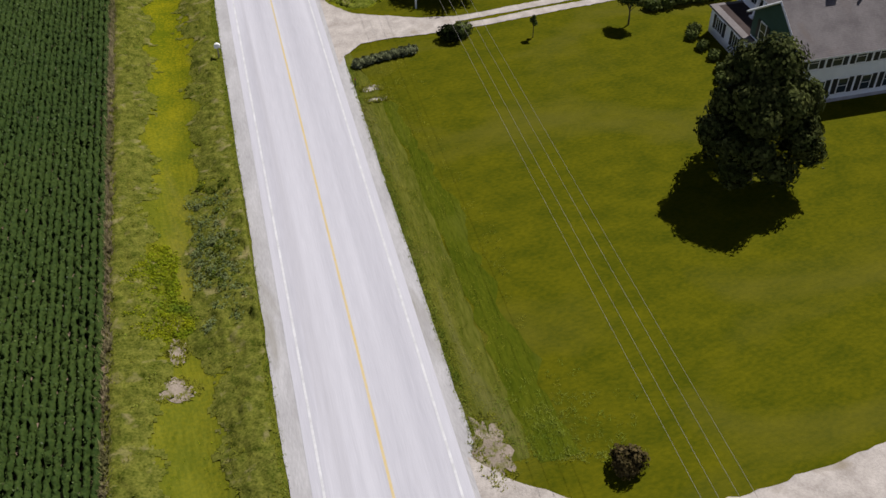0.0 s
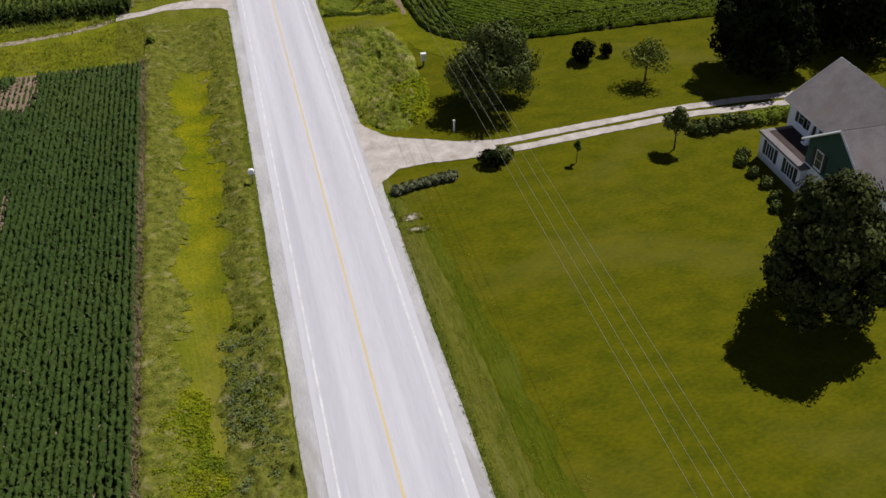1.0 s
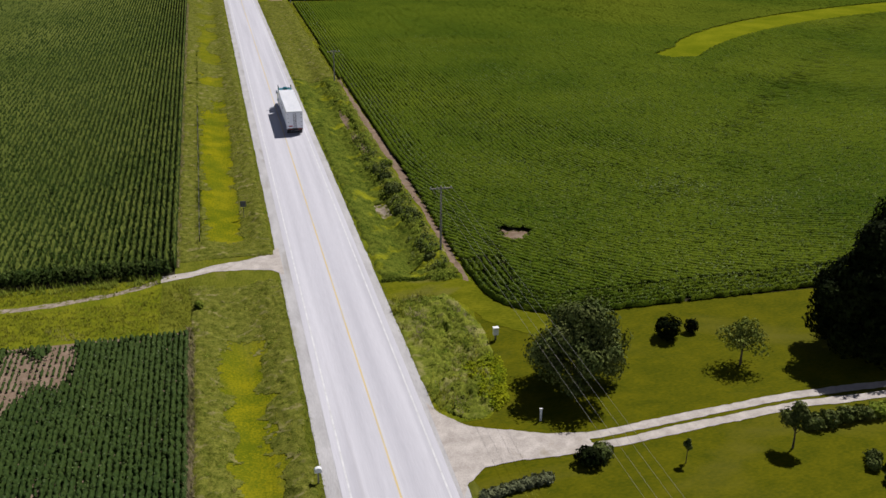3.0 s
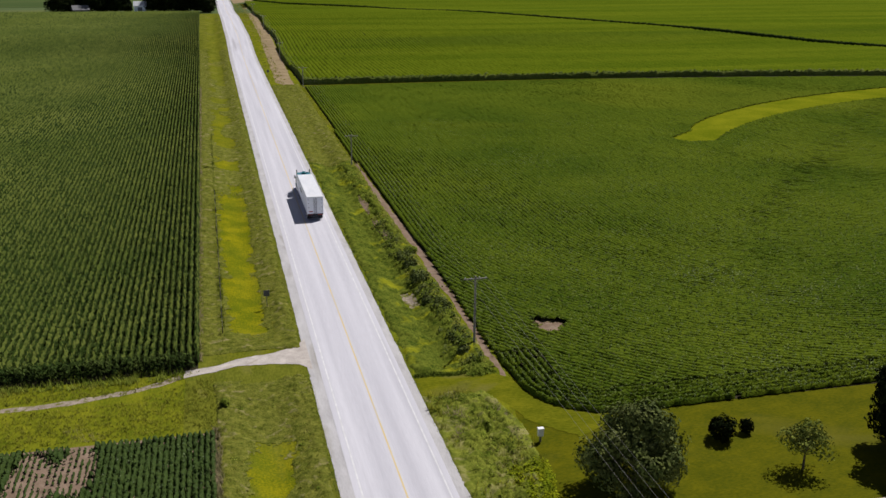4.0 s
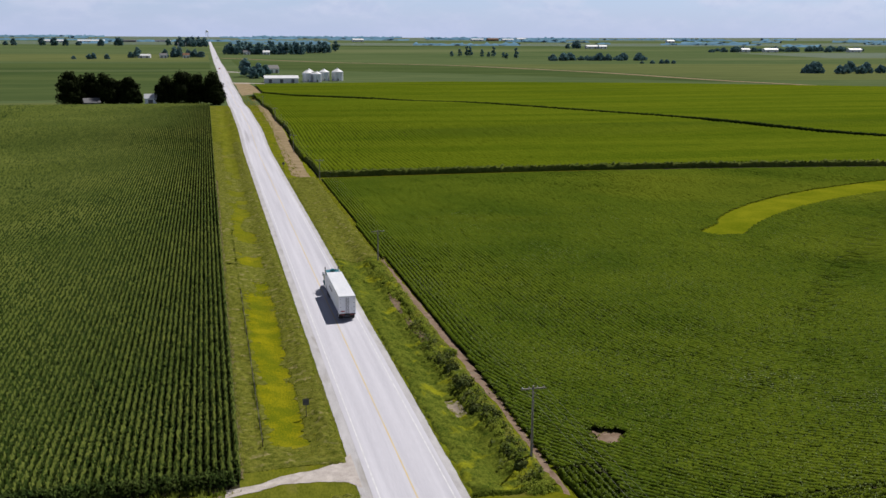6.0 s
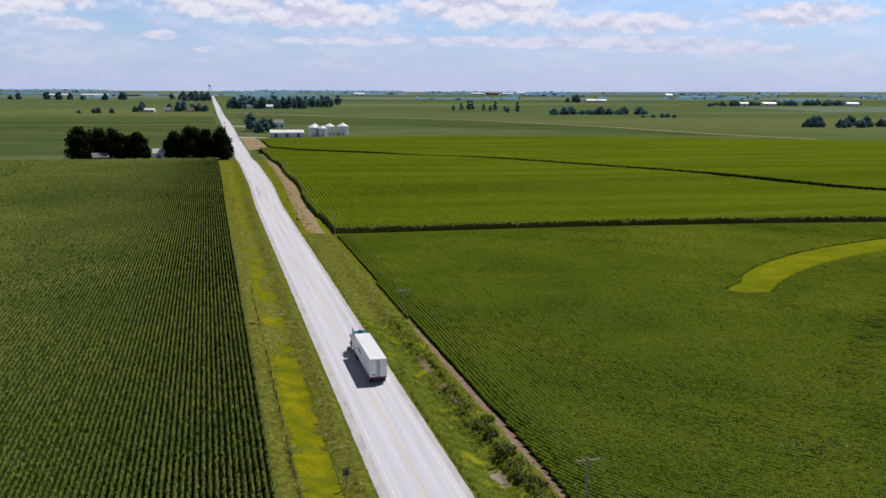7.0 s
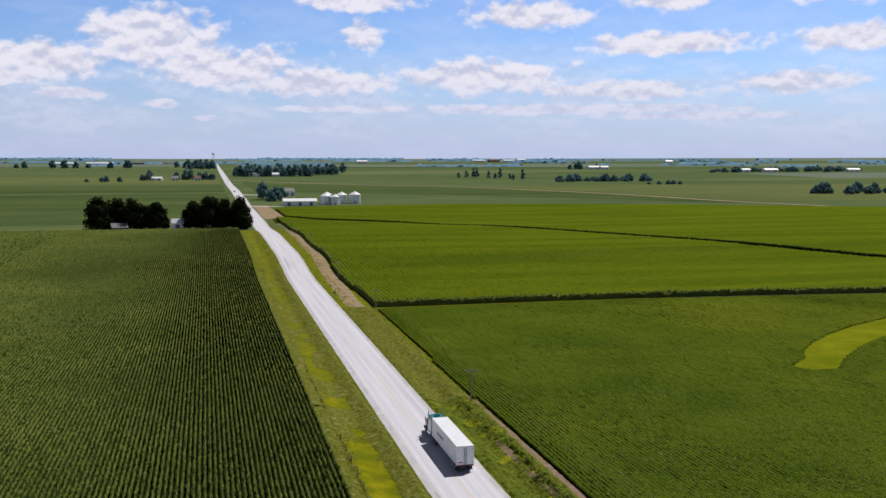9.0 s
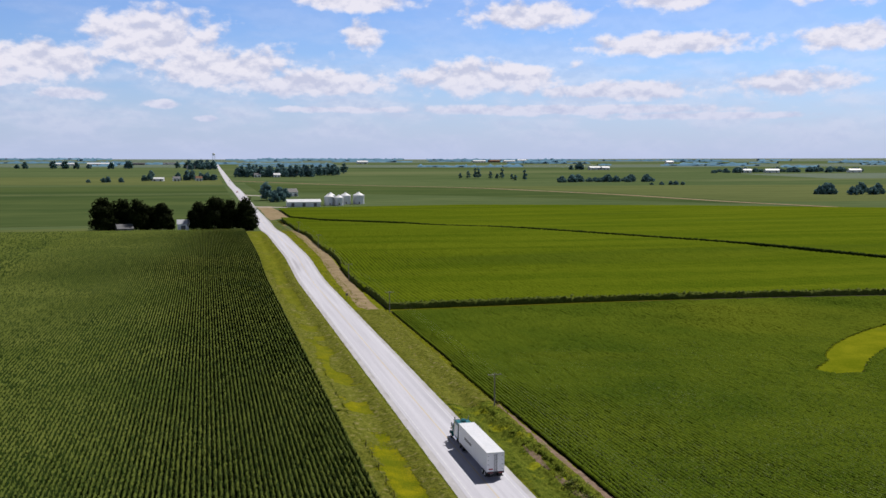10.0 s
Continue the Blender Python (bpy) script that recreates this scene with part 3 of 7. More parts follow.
def crop_rows(lines, inside, height, width, along, points=5, wob=0.12, rough=0.18, low=0.05, vary=0.25, thin=False):
    """Ridges of leaves. lines: arrays of (x, y) down each row; inside: which places carry plants."""
    V, Q, base = [], [], 0
    sec = np.array([-1, -0.62, 0.62, 1]) if points == 4 else np.linspace(-1, 1, points)
    prof = np.array([0.1, 1, 1, 0.1]) if points == 4 else np.maximum(np.cos(sec * np.pi / 2), 0) ** 0.5
    for P in lines:
        ok = inside(P[:, 0], P[:, 1])
        if ok.sum() < 2:
            continue
        T = np.gradient(P, axis=0)
        T /= np.maximum(np.hypot(T[:, 0], T[:, 1]), 1e-6)[:, None]
        N = np.stack([-T[:, 1], T[:, 0]], -1)
        n = len(P)
        w = width * (1 + rng.normal(0, vary * 0.6, n))
        h = height * (1 + rng.normal(0, vary * 0.45, n))
        rim = np.full((n, 1), 1.0) * prof[None]
        if thin:
            k = np.array([noise.noise(((a - b) * 0.008, (b + 1.1 * a) * 0.03, 4.0)) for a, b in P[::4]])
            k = np.interp(np.arange(n), np.arange(0, n, 4)[:len(k)], k)
            dash = np.interp(np.arange(n), np.arange(0, n, 3), rng.random(len(np.arange(0, n, 3))))
            band = np.exp(-(((P[:, 1] - 166) * 0.562 + (P[:, 0] - 29) * 0.827) / 5.0) ** 2) * (P[:, 0] > 24)
            opened = smooth01(0.10, 0.45, k) * 0.55 + 0.5 * band + 1.1 * np.exp(-((P[:, 0] - 15) / 5.5) ** 2) + 0.55 * np.exp(-((P[:, 1] - 99) / 16) ** 2) + 0.4 * np.exp(-((P[:, 0] - 15) / 20) ** 2 - ((P[:, 1] - 99) / 26) ** 2)
            opened = np.clip(0.10 + opened + 1.0 * (dash - 0.58), 0, 1)
            w = w * (1.22 - 0.30 * opened)
            rim[:, [0, -1]] = (0.74 - 0.64 * opened)[:, None]
        C = P + N * rng.normal(0, wob, n)[:, None]
        XY = C[:, None] + N[:, None] * (sec[None, :, None] * w[:, None, None] * 0.5) + rng.normal(0, rough * width * 0.5, (n, points, 2))
        Z = gz(P[:, 0], P[:, 1])[:, None] + low + h[:, None] * rim * (1 + rng.normal(0, rough, (n, points)))
        V.append(np.concatenate([XY, Z[..., None]], -1).reshape(-1, 3))
        i = np.flatnonzero(ok[:-1] & ok[1:])[:, None] * points + np.arange(points - 1)[None] + base
        Q.append(np.stack([i, i + 1, i + points + 1, i + points], -1).reshape(-1, 4))
        base += n * points
    return np.concatenate(V), np.concatenate(Q)


def blades(P, height, spread, count, width, lean=0.5, keep=None):
    """Tufts of leaf blades at the places P (n, 3): arrays of corners and three-sided faces."""
    n = len(P)
    H = np.asarray(height) * np.ones(n)
    a = rng.uniform(0, 2 * np.pi, (n, count))
    h = H[:, None] * rng.uniform(0.55, 1.1, (n, count))
    off = np.asarray(spread) * np.sqrt(rng.uniform(0, 1, (n, count)))
    bx, by = P[:, None, 0] + off * np.cos(a), P[:, None, 1] + off * np.sin(a)
    b = rng.uniform(0, 2 * np.pi, (n, count))
    w = width * rng.uniform(0.6, 1.3, (n, count))
    out = h * lean * rng.uniform(0.3, 1.2, (n, count))
    z = P[:, None, 2] + 0 * a
    A = np.stack([bx - w * np.sin(b), by + w * np.cos(b), z], -1)
    B = np.stack([bx + w * np.sin(b), by - w * np.cos(b), z], -1)
    C = np.stack([bx + out * np.cos(b), by + out * np.sin(b), z + h], -1)
    V = np.stack([A, B, C], 2).reshape(-1, 3)
    return V, np.arange(len(V)).reshape(-1, 3)


def leaf_cards(C, size, flat=0.0, out=None):
    """Small bent leaf sprays at the places C (n, 3): two triangles each."""
    n = len(C)
    u = rng.normal(size=(n, 3))
    if out is None:
        u[:, 2] *= 1 - flat
        u /= np.linalg.norm(u, axis=1)[:, None]
        v = np.cross(u, rng.normal(size=(n, 3)))
    else:
        face = out + rng.normal(0, 0.38, (n, 3))
        u = np.cross(face, u)
        u /= np.linalg.norm(u, axis=1)[:, None]
        v = np.cross(face, u)
    v /= np.linalg.norm(v, axis=1)[:, None]
    s = np.asarray(size) * rng.uniform(0.6, 1.35, n)
    w = np.cross(u, v) * (s * rng.uniform(-0.3, 0.3, n))[:, None]
    u, v = u * s[:, None], v * (s * rng.uniform(0.45, 0.8, n))[:, None]
    V = np.stack([C - u, C + v + w, C + u, C - v + w], 1).reshape(-1, 3)
    i = np.arange(n)[:, None] * 4
    return V, np.concatenate([i + [[0, 1, 2]], i + [[0, 2, 3]]], 0)


LATTICE = np.random.default_rng(23).random((64, 64))


def lumpy(x, y, size, shift=0):
    """Smooth bumps of about that many metres, between 0 and 1."""
    u, v = np.asarray(x, float) / size + 7.3 * shift, np.asarray(y, float) / size + 3.1 * shift
    i, j = np.floor(u).astype(int), np.floor(v).astype(int)
    a, b = u - i, v - j
    a, b = a * a * (3 - 2 * a), b * b * (3 - 2 * b)
    g = lambda p, q: LATTICE[p % 64, q % 64]
    return (g(i, j) * (1 - a) + g(i + 1, j) * a) * (1 - b) + (g(i, j + 1) * (1 - a) + g(i + 1, j + 1) * a) * b


def sward(name, x0, x1, y0, y1, step, tall, mat, label, category, size=0.8, lift=0.03, shift=0):
    """A thick matted growth over the land: tall(x, y) gives its height, none where it is 0."""
    X, Y = np.meshgrid(np.arange(x0, x1, step), np.arange(y0, y1, step))
    X = X + rng.uniform(-0.3, 0.3, X.shape) * step
    Y = Y + rng.uniform(-0.3, 0.3, Y.shape) * step
    H = np.asarray(tall(X, Y), float)
    bump = 0.45 * np.abs(2 * lumpy(X, Y, size, shift) - 1) + 0.35 * lumpy(X, Y, size * 0.45, shift + 1) + 0.35 * rng.random(X.shape) - 0.1
    Z = gz(X, Y) + lift + H * bump * 2.0 - 0.1 * (H <= 0.01)
    ny, nx = X.shape
    i = (np.arange(ny - 1)[:, None] * nx + np.arange(nx - 1)[None]).ravel()
    q = np.stack([i, i + 1, i + nx + 1, i + nx], -1)
    q = q[((H + rng.uniform(0, 0.07, H.shape)).ravel()[q] > 0.085).sum(1) >= 2]
    used, q = np.unique(q, return_inverse=True)
    V = np.stack([X, Y, Z], -1).reshape(-1, 3)[used]
    return put(name, mesh_from(name, V, q.reshape(-1, 4)), mat, label, category, "stuff")


def scatter(n, x0, x1, y0, y1, keep=None):
    x, y = rng.uniform(x0, x1, n), rng.uniform(y0, y1, n)
    if keep is not None:
        k = keep(x, y)
        x, y = x[k], y[k]
    return np.stack([x, y, gz(x, y)], -1)

# ---------------------------------------------------------------- land and roads
def graded(parts):
    return np.unique(np.concatenate([np.arange(a, b, s) for a, b, s in parts]).round(3))


gx = graded([(-4600, -600, 200), (-600, -120, 30), (-120, -24, 6), (-24, 24, 0.5), (24, 120, 6), (120, 600, 30), (600, 4601, 200)])
gy = graded([(-2000, -60, 100), (-60, 0, 6), (0, 345, 1.5), (345, 760, 4), (760, 1700, 20), (1700, 4700, 100)])
ground = sheet("ground", gx, gy, 0.0, M["grass"], "mown green lawn and rolling farmland to the horizon", "ground")

road_y = graded([(-300, 0, 20), (0, 760, 4), (760, 1700, 10), (1700, 4640, 50), (4640, 4641, 1)])
road = sheet("road", np.array([-4.25, -2, 0, 2, 4.25]), road_y, 0.06, M["asphalt"], "pale sun-bleached two-lane country road", "road")
for x, w, mat, nm in ((-3.62, 0.075, "white_paint", "edge_line"), (3.62, 0.075, "white_paint", "edge_line"), (0.0, 0.08, "yellow_paint", "centre_line")):
    s = sheet(nm, np.array([x - w, x + w]), road_y, 0.066, M[mat], "", "", "")
    s.parent = road


def line_y(x, y0, y1, step=6.0):
    ys = np.arange(y0, y1 + step, step)
    return np.stack([np.full(len(ys), x), ys], -1)


shoulder_w = ribbon("shoulder", line_y(-5.45, -60, 700), line_y(-3.9, -60, 700), 0.045, M["gravel"], "loose grey gravel road shoulder", "shoulder", step=0.9, ragged=0.035)
shoulder_e = ribbon("shoulder", line_y(3.9, -60, 700), line_y(5.15, -60, 700), 0.045, M["gravel"], "loose grey gravel road shoulder", "shoulder", step=0.9, ragged=0.035)
for s in (-1, 1):
    ribbon("shoulder", line_y(s * 4.9 - 0.7, 700, 2600, 10), line_y(s * 4.9 + 0.7, 700, 2600, 10), 0.045, M["gravel"], "far gravel road shoulder", "shoulder", step=10)

# the drive to the house: a flared mouth, then two wheel tracks with grass between
ribbon("driveway", [(4.6, 70.6), (5.4, 72.3), (7.2, 74.0), (10, 74.2), (13.4, 74.1), (16.5, 74.2)], [(4.6, 84.2), (5.4, 82.4), (7.2, 80.0), (10, 78.7), (13.4, 77.3), (16.5, 76.8)], 0.053, M["lane_gravel"],
       "pale crushed-stone driveway mouth", "driveway", step=0.5, ragged=0.07, across=8)
low = np.array([(16.4, 74.2), (19, 74.35), (25, 75.0), (33, 75.8), (37, 76.1), (46, 75.9), (52, 75.7)])
for a, b in ((0.0, 1.05), (1.55, 2.55)):
    ribbon("driveway", low + (0, a), low + (0, b), 0.045, M["lane_gravel"], "pale stone wheel track of the driveway", "driveway", step=0.5, ragged=0.05)
# the field lane on the other side
ribbon("farm_lane", [(-5.0, 122.6), (-6.2, 120.9), (-9, 119.4), (-12.9, 118.7), (-15, 117.4), (-18.5, 116.7)], [(-5.0, 114.2), (-6.2, 115.8), (-9, 116.6), (-12.9, 116.9), (-15, 115.9), (-18.5, 115.0)], 0.053, M["lane_gravel"],
       "pale gravel farm lane mouth", "farm lane", step=0.5, ragged=0.06, across=6)
track = np.array([(-18.3, 115.2), (-21, 113.6), (-24, 112.4), (-29, 111.3), (-36, 110.8), (-60, 110.6), (-220, 110.0)])
ribbon("farm_track", track, track + (0.1, 0.95), 0.03, M["pale_soil"], "bare earth tractor track beside the corn", "track", step=0.8, ragged=0.12)
# the farm entrance nearest to the start of the flight
ribbon("farm_entrance", [(4.6, 27.5), (6.2, 25.6), (9, 23.6), (13, 21.2), (19, 21.3), (27.5, 22.5), (45, 25.2), (80, 29)], [(4.6, 3), (6, 6), (9, 8), (13, 9), (19, 9.5), (27.5, 10.5), (45, 13), (80, 17)], 0.053, M["lane_gravel"],
       "wide pale gravel farm entrance", "driveway", step=0.6, ragged=0.10, across=8)
ribbon("tan_strip", [(7.4, 337), (8.8, 400), (10.4, 520), (11.6, 745)], [(12.6, 321), (14.4, 400), (14.8, 520), (15.0, 745)], 0.03, M["tan"], "strip of dry tan stubble beside the road", "strip", step=3, ragged=0.15)
ribbon("bare_strip", [(14.5, 108), (14.7, 134), (14.5, 158), (14.2, 181), (14.6, 214)], [(15.1, 108), (15.6, 134), (15.7, 158), (15.3, 181), (15.1, 214)], 0.03, M["soil"], "bare brown soil along the bean field", "strip", step=1, ragged=0.12)
PATCHES = []
for x, y, a, b, m in ((6.5, 66.3, 0.9, 0.42, "lane_gravel"), (6.6, 64.5, 0.8, 0.38, "lane_gravel"), (-11.5, 37.0, 1.5, 0.85, "pale_soil"), (-11.0, 40.2, 0.6, 0.9, "pale_soil"),
                      (-11.3, 42.6, 0.5, 0.7, "pale_soil"), (24.2, 119.9, 2.0, 2.2, "soil"), (10.0, 134.5, 0.9, 3.2, "pale_soil"), (11.9, 166.0, 0.8, 7.0, "soil"), (11.4, 181.0, 0.6, 7.0, "soil"),
                      (6.0, 27.6, 0.9, 2.2, "pale_soil"), (-7.0, 53.0, 0.5, 0.9, "pale_soil")):
    disc("bare_patch", x, y, a, b, 0.05, M[m], "bare patch of pale earth in the grass", "bare patch")
    PATCHES.append((x, y, a, b))

# longer grass and a damp swale between road and lawn
ribbon("roadside_grass", line_y(5.1, 26.5, 70), [(8.0, 26.5), (7.6, 50), (7.0, 66), (6.2, 70)], 0.018, M["roadside"], "pale longer grass beside the road", "grass strip", step=0.9, across=5, ragged=0.14)
ribbon("swale", [(8.0, 26), (7.6, 50), (7.0, 64)], [(10.4, 26), (9.4, 50), (8.0, 64)], 0.016, M["swale"], "damp dark green swale in the lawn", "grass strip", step=0.9, across=5, ragged=0.3)
# mown verge between road and corn, yellow down its middle
ribbon("verge", line_y(-18.4, -58, 640), line_y(-5.4, -58, 640), 0.018, M["mown_verge"], "rough green roadside verge, mown yellow down its middle", "verge", step=2, across=40, ragged=0.1)
ribbon("verge", [(-62, 102.6), (-62, 117.2)], [(-18.35, 101.8), (-18.35, 116.6)], 0.019, M["verge"], "rough mown headland by the lane", "verge", step=2, across=20)
ribbon("verge", [(5.1, 80.6), (5.1, 84), (5.1, 107), (5.1, 325)], [(9.4, 80.6), (12.2, 84), (13.2, 98), (13.6, 103), (15.2, 108), (15.4, 125), (15.4, 325)], 0.018, M["verge"], "rough green roadside ditch bank", "verge", step=1.2, across=40, ragged=0.3)
ribbon("mown_crossing", [(5.2, 105.4), (10.2, 105.3), (13.0, 102.6), (14.2, 98.0), (18, 94)], [(5.2, 110.3), (11.5, 110.1), (15.6, 107.6), (18.4, 101), (24, 97.4)], 0.034, M["crossing"], "yellow-green mown field crossing", "mown strip", step=0.8, across=10, ragged=0.12)
ribbon("ditch", line_y(5.5, 110.5, 326), line_y(13.9, 110.5, 326), 0.026, M["ditch"], "lush green grass of the roadside ditch", "ditch", step=0.8, across=36, ragged=0.35)
ribbon("verge", line_y(5.1, 325, 760), line_y(18.4, 325, 760), 0.018, M["verge"], "rough green roadside ditch bank", "verge", step=4, across=24, ragged=0.1)


# ---------------------------------------------------------------- crops
def rows_along_y(x0, x1, spacing, y0, y1, step):
    ys = np.arange(y0, y1 + step, step)
    return [np.stack([np.full(len(ys), x), ys], -1) for x in np.arange(x0, x1, spacing)]


def stuff(name, V, Q, T, mat, label, category):
    return put(name, mesh_from(name, V, Q, T), mat, label, category, "stuff")


anywhere = lambda x, y: np.ones(len(x), bool)
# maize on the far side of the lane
sheet("field_soil", np.array([-330, -120, -60, -17.0]), graded([(116.2, 640, 4), (640, 641, 1)]), 0.03, M["dark_soil"], "soil under the corn, darkened for canopy shade", "soil")
near = rows_along_y(-112.1, -17.0, 0.76, 117.9, 240, 0.42)
V, Q = crop_rows(near, anywhere, 1.45, 0.40, 0.42, 5, 0.03, 0.15, 0.25, 0.2)
stuff("corn_rows", V, Q, None, M["corn"], "tall green corn in straight rows", "corn")
# crest strip: pale tassels, also painted lighter in place of sunlit leaf tops
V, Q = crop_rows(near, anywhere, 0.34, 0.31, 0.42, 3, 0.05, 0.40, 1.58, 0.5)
stuff("corn_tops", V, Q, None, M["tassel"], "pale tassels and light-painted top leaves of the corn", "corn")
far = rows_along_y(-112.1, -17.0, 0.76, 240, 640, 1.0)
V, Q = crop_rows(far, anywhere, 1.45, 0.40, 1.0, 5, 0.03, 0.12, 0.25, 0.2)
stuff("corn_rows", V, Q, None, M["corn"], "tall green corn in straight rows", "corn")
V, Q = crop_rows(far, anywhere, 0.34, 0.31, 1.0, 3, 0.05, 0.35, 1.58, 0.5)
stuff("corn_tops", V, Q, None, M["tassel"], "pale tassels and light-painted top leaves of the corn", "corn")
far = rows_along_y(-300, -112.2, 0.76, 117, 640, 2.0)
V, Q = crop_rows(far, anywhere, 1.45, 0.42, 2.0, 4, 0.02, 0.10, 0.25, 0.2)
stuff("corn_rows", V, Q, None, M["corn"], "tall green corn in straight rows", "corn")
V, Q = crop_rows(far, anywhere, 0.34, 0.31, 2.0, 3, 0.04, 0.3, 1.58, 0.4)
stuff("corn_tops", V, Q, None, M["tassel"], "pale tassels and light-painted top leaves of the corn", "corn")


def arching(P, count, length, width, low, high):
    """Corn leaves that rise from the stalk, bend over and hang at the tip: two triangles each."""
    n = len(P) * count
    B = np.repeat(P, count, 0)
    B[:, 2] += rng.uniform(low, high, n)
    a = np.where(rng.random(n) < 0.5, 0.0, np.pi) + rng.normal(0, 0.75, n)
    d = np.stack([np.cos(a), np.sin(a), np.zeros(n)], -1)
    side = np.stack([-np.sin(a), np.cos(a), np.zeros(n)], -1) * (width * rng.uniform(0.7, 1.3, n))[:, None]
    l = length * rng.uniform(0.6, 1.2, n)
    mid = B + d * (0.5 * l)[:, None] + np.stack([0 * l, 0 * l, 0.42 * l], -1)
    tip = B + d * l[:, None] + np.stack([0 * l, 0 * l, l * rng.uniform(-0.15, 0.3, n)], -1)
    V = np.stack([B, mid - side, tip, mid + side], 1).reshape(-1, 3)
    i = np.arange(n)[:, None] * 4
    return V, np.concatenate([i + [[0, 1, 3]], i + [[1, 2, 3]]], 0)


def stalks(x0, x1, y0, y1, gap):
    """Places of the plants down the rows."""
    xs = np.arange(-17.1, x0, -0.76)
    xs, ys = np.meshgrid(xs[xs <= x1 + 0.01], np.arange(y0, y1, gap))
    x = xs.ravel() + rng.normal(0, 0.045, xs.size)
    y = ys.ravel() + rng.uniform(-0.5, 0.5, xs.size) * gap
    return np.stack([x, y, gz(x, y)], -1)


P = stalks(-112.1, -17.1, 117.6, 300, 0.34)
P = P[rng.random(len(P)) < (1 - 0.8 * smooth01(150, 300, P[:, 1])) * (1 - 0.8 * smooth01(-32, -85, P[:, 0]))]
V, T = arching(P, 9, 0.36, 0.046, 1.15, 1.85)
stuff("corn_leaves", V, None, T, M["corn_leaf"], "arching green corn blades", "corn")
P = np.concatenate([np.stack([np.arange(-74, -17, 0.76), np.full(75, y)], -1) for y in (116.9, 117.5)])
P = np.concatenate([P + rng.normal(0, 0.08, P.shape), np.zeros((len(P), 1))], -1)
V, T = arching(np.repeat(P, 3, 0), 9, 0.55, 0.06, 0.25, 1.8)
stuff("corn_leaves", V, None, T, M["corn_leaf"], "corn stalks at the field's front", "corn")

# young soybeans on the near side of the lane
sheet("field_soil", np.linspace(-60, -15.3, 12), np.linspace(-40, 102.4, 36), 0.025, M["soil"], "brown soil between the bean rows", "soil")


def in_west_beans(x, y):
    return (y < 102.0 - 0.02 * (x + 15)) & (bareness(x, y) + rng.normal(0, 0.06, len(x)) < 0.45)


def bareness(x, y):
    return 0.92 * np.exp(-((x + 27.0) / 1.6) ** 2 - ((y - 98.5) / 5.5) ** 2) + 0.92 * np.exp(-((x + 31.0) / 2.0) ** 2 - ((y - 96.0) / 6.5) ** 2) + 0.62 * np.exp(-((x + 26.5) / 0.45) ** 2 - ((y - 75.0) / 7.0) ** 2) + 0.55 * np.exp(-((x + 37.0) / 3.0) ** 2 - ((y - 92.0) / 4.0) ** 2)


rows = rows_along_y(-58, -15.6, 0.51, -30, 102, 0.2)
V, Q = crop_rows(rows, in_west_beans, 0.46, 0.50, 0.2, 5, 0.03, 0.26, 0.03, 0.2)
stuff("soybean_rows", V, Q, None, M["bean_dark"], "dark green soybeans in close rows", "soybeans")

sparse = lambda x, y: (bareness(x, y) > 0.36) & (rng.random(len(x)) < 0.75)
V, Q = crop_rows(rows, sparse, 0.2, 0.17, 0.2, 4, 0.03, 0.3, 0.03, 0.35)
stuff("soybean_rows", V, Q, None, M["bean_dark"], "stunted sparse soybeans on bare soil", "soybeans")
xs = rng.integers(0, 83, 46000) * 0.51 - 58 + rng.normal(0, 0.13, 46000)
ys = rng.uniform(22, 102, 46000)
keep = in_west_beans(xs, ys)
P = np.stack([xs, ys, gz(xs, ys) + rng.uniform(0.34, 0.56, len(xs))], -1)[keep]
V, T = leaf_cards(P, 0.085, 0.5)
stuff("soybean_leaves", V, None, T, M["young_leaf"], "small upper leaves of the young soybeans", "soybeans")

# the wide bean field, sown on the contour
def front(x):
    """Where the beans end and the corn block begins."""
    return 327.6 - 0.0005 * np.clip(np.asarray(x, float) - 60, 0, 280) ** 2


sheet("field_soil", graded([(20.3, 40, 4), (40, 420, 20)]), np.array([97.8, 102, 107]), 0.022, M["dark_soil"], "soil under the beans, darkened for canopy shade", "soil")
sheet("field_soil", graded([(15.6, 40, 4), (40, 420, 20)]), graded([(107, 327, 8), (327, 327.5, 1)]), 0.022, M["dark_soil"], "soil under the beans, darkened for canopy shade", "soil")


def waterway(x):
    mid = 225.2 + 40 * (1 - np.exp(-np.clip(x - 101, 0, None) / 42)) + 0.18 * np.clip(x - 97, 0, None) - 3.5 * np.exp(-((x - 93) / 8) ** 2)
    return mid, 6.8 * np.sqrt(np.clip((x - 92.2) / 12, 0, 1))


def in_lens(x, y):
    """The mown waterway that curls through the beans."""
    mid, half = waterway(x)
    return (x > 92.5) & (np.abs(y - mid) < half)


def in_beans(x, y):
    edge = np.where(y < 106.3, 15.6 + 8.0 * (1 - np.sqrt(np.clip(1 - (np.clip(106.3 - y, 0, 8) / 8.6) ** 2, 0, 1))), 15.5 + 0.4 * np.sin(y / 21.0) * smooth01(106, 114, y))
    u, v = (x - 24.2) / 1.8, (y - 119.9) / 2.0
    bare = u ** 2 + v ** 2 < 1 + 0.45 * np.sin(3 * np.arctan2(v, u) + 1) + 0.25 * np.sin(7 * np.arctan2(v, u))
    return (x > edge) & (y > 97.3 + 0.02 * np.clip(x - 30, 0, None)) & (y < front(x) - 3) & ~in_lens(x, y) & ~bare


def in_headland(x, y):
    """The rows along the rim that are sown round it."""
    bend = (x < 24.4) & (y < 106.3) & ((x - 24.4) ** 2 + (y - 106.3) ** 2 > 21)
    return ((x < 19.95) & (y < 113)) | (y < 101.95 + 0.02 * np.clip(x - 30, 0, None)) | bend


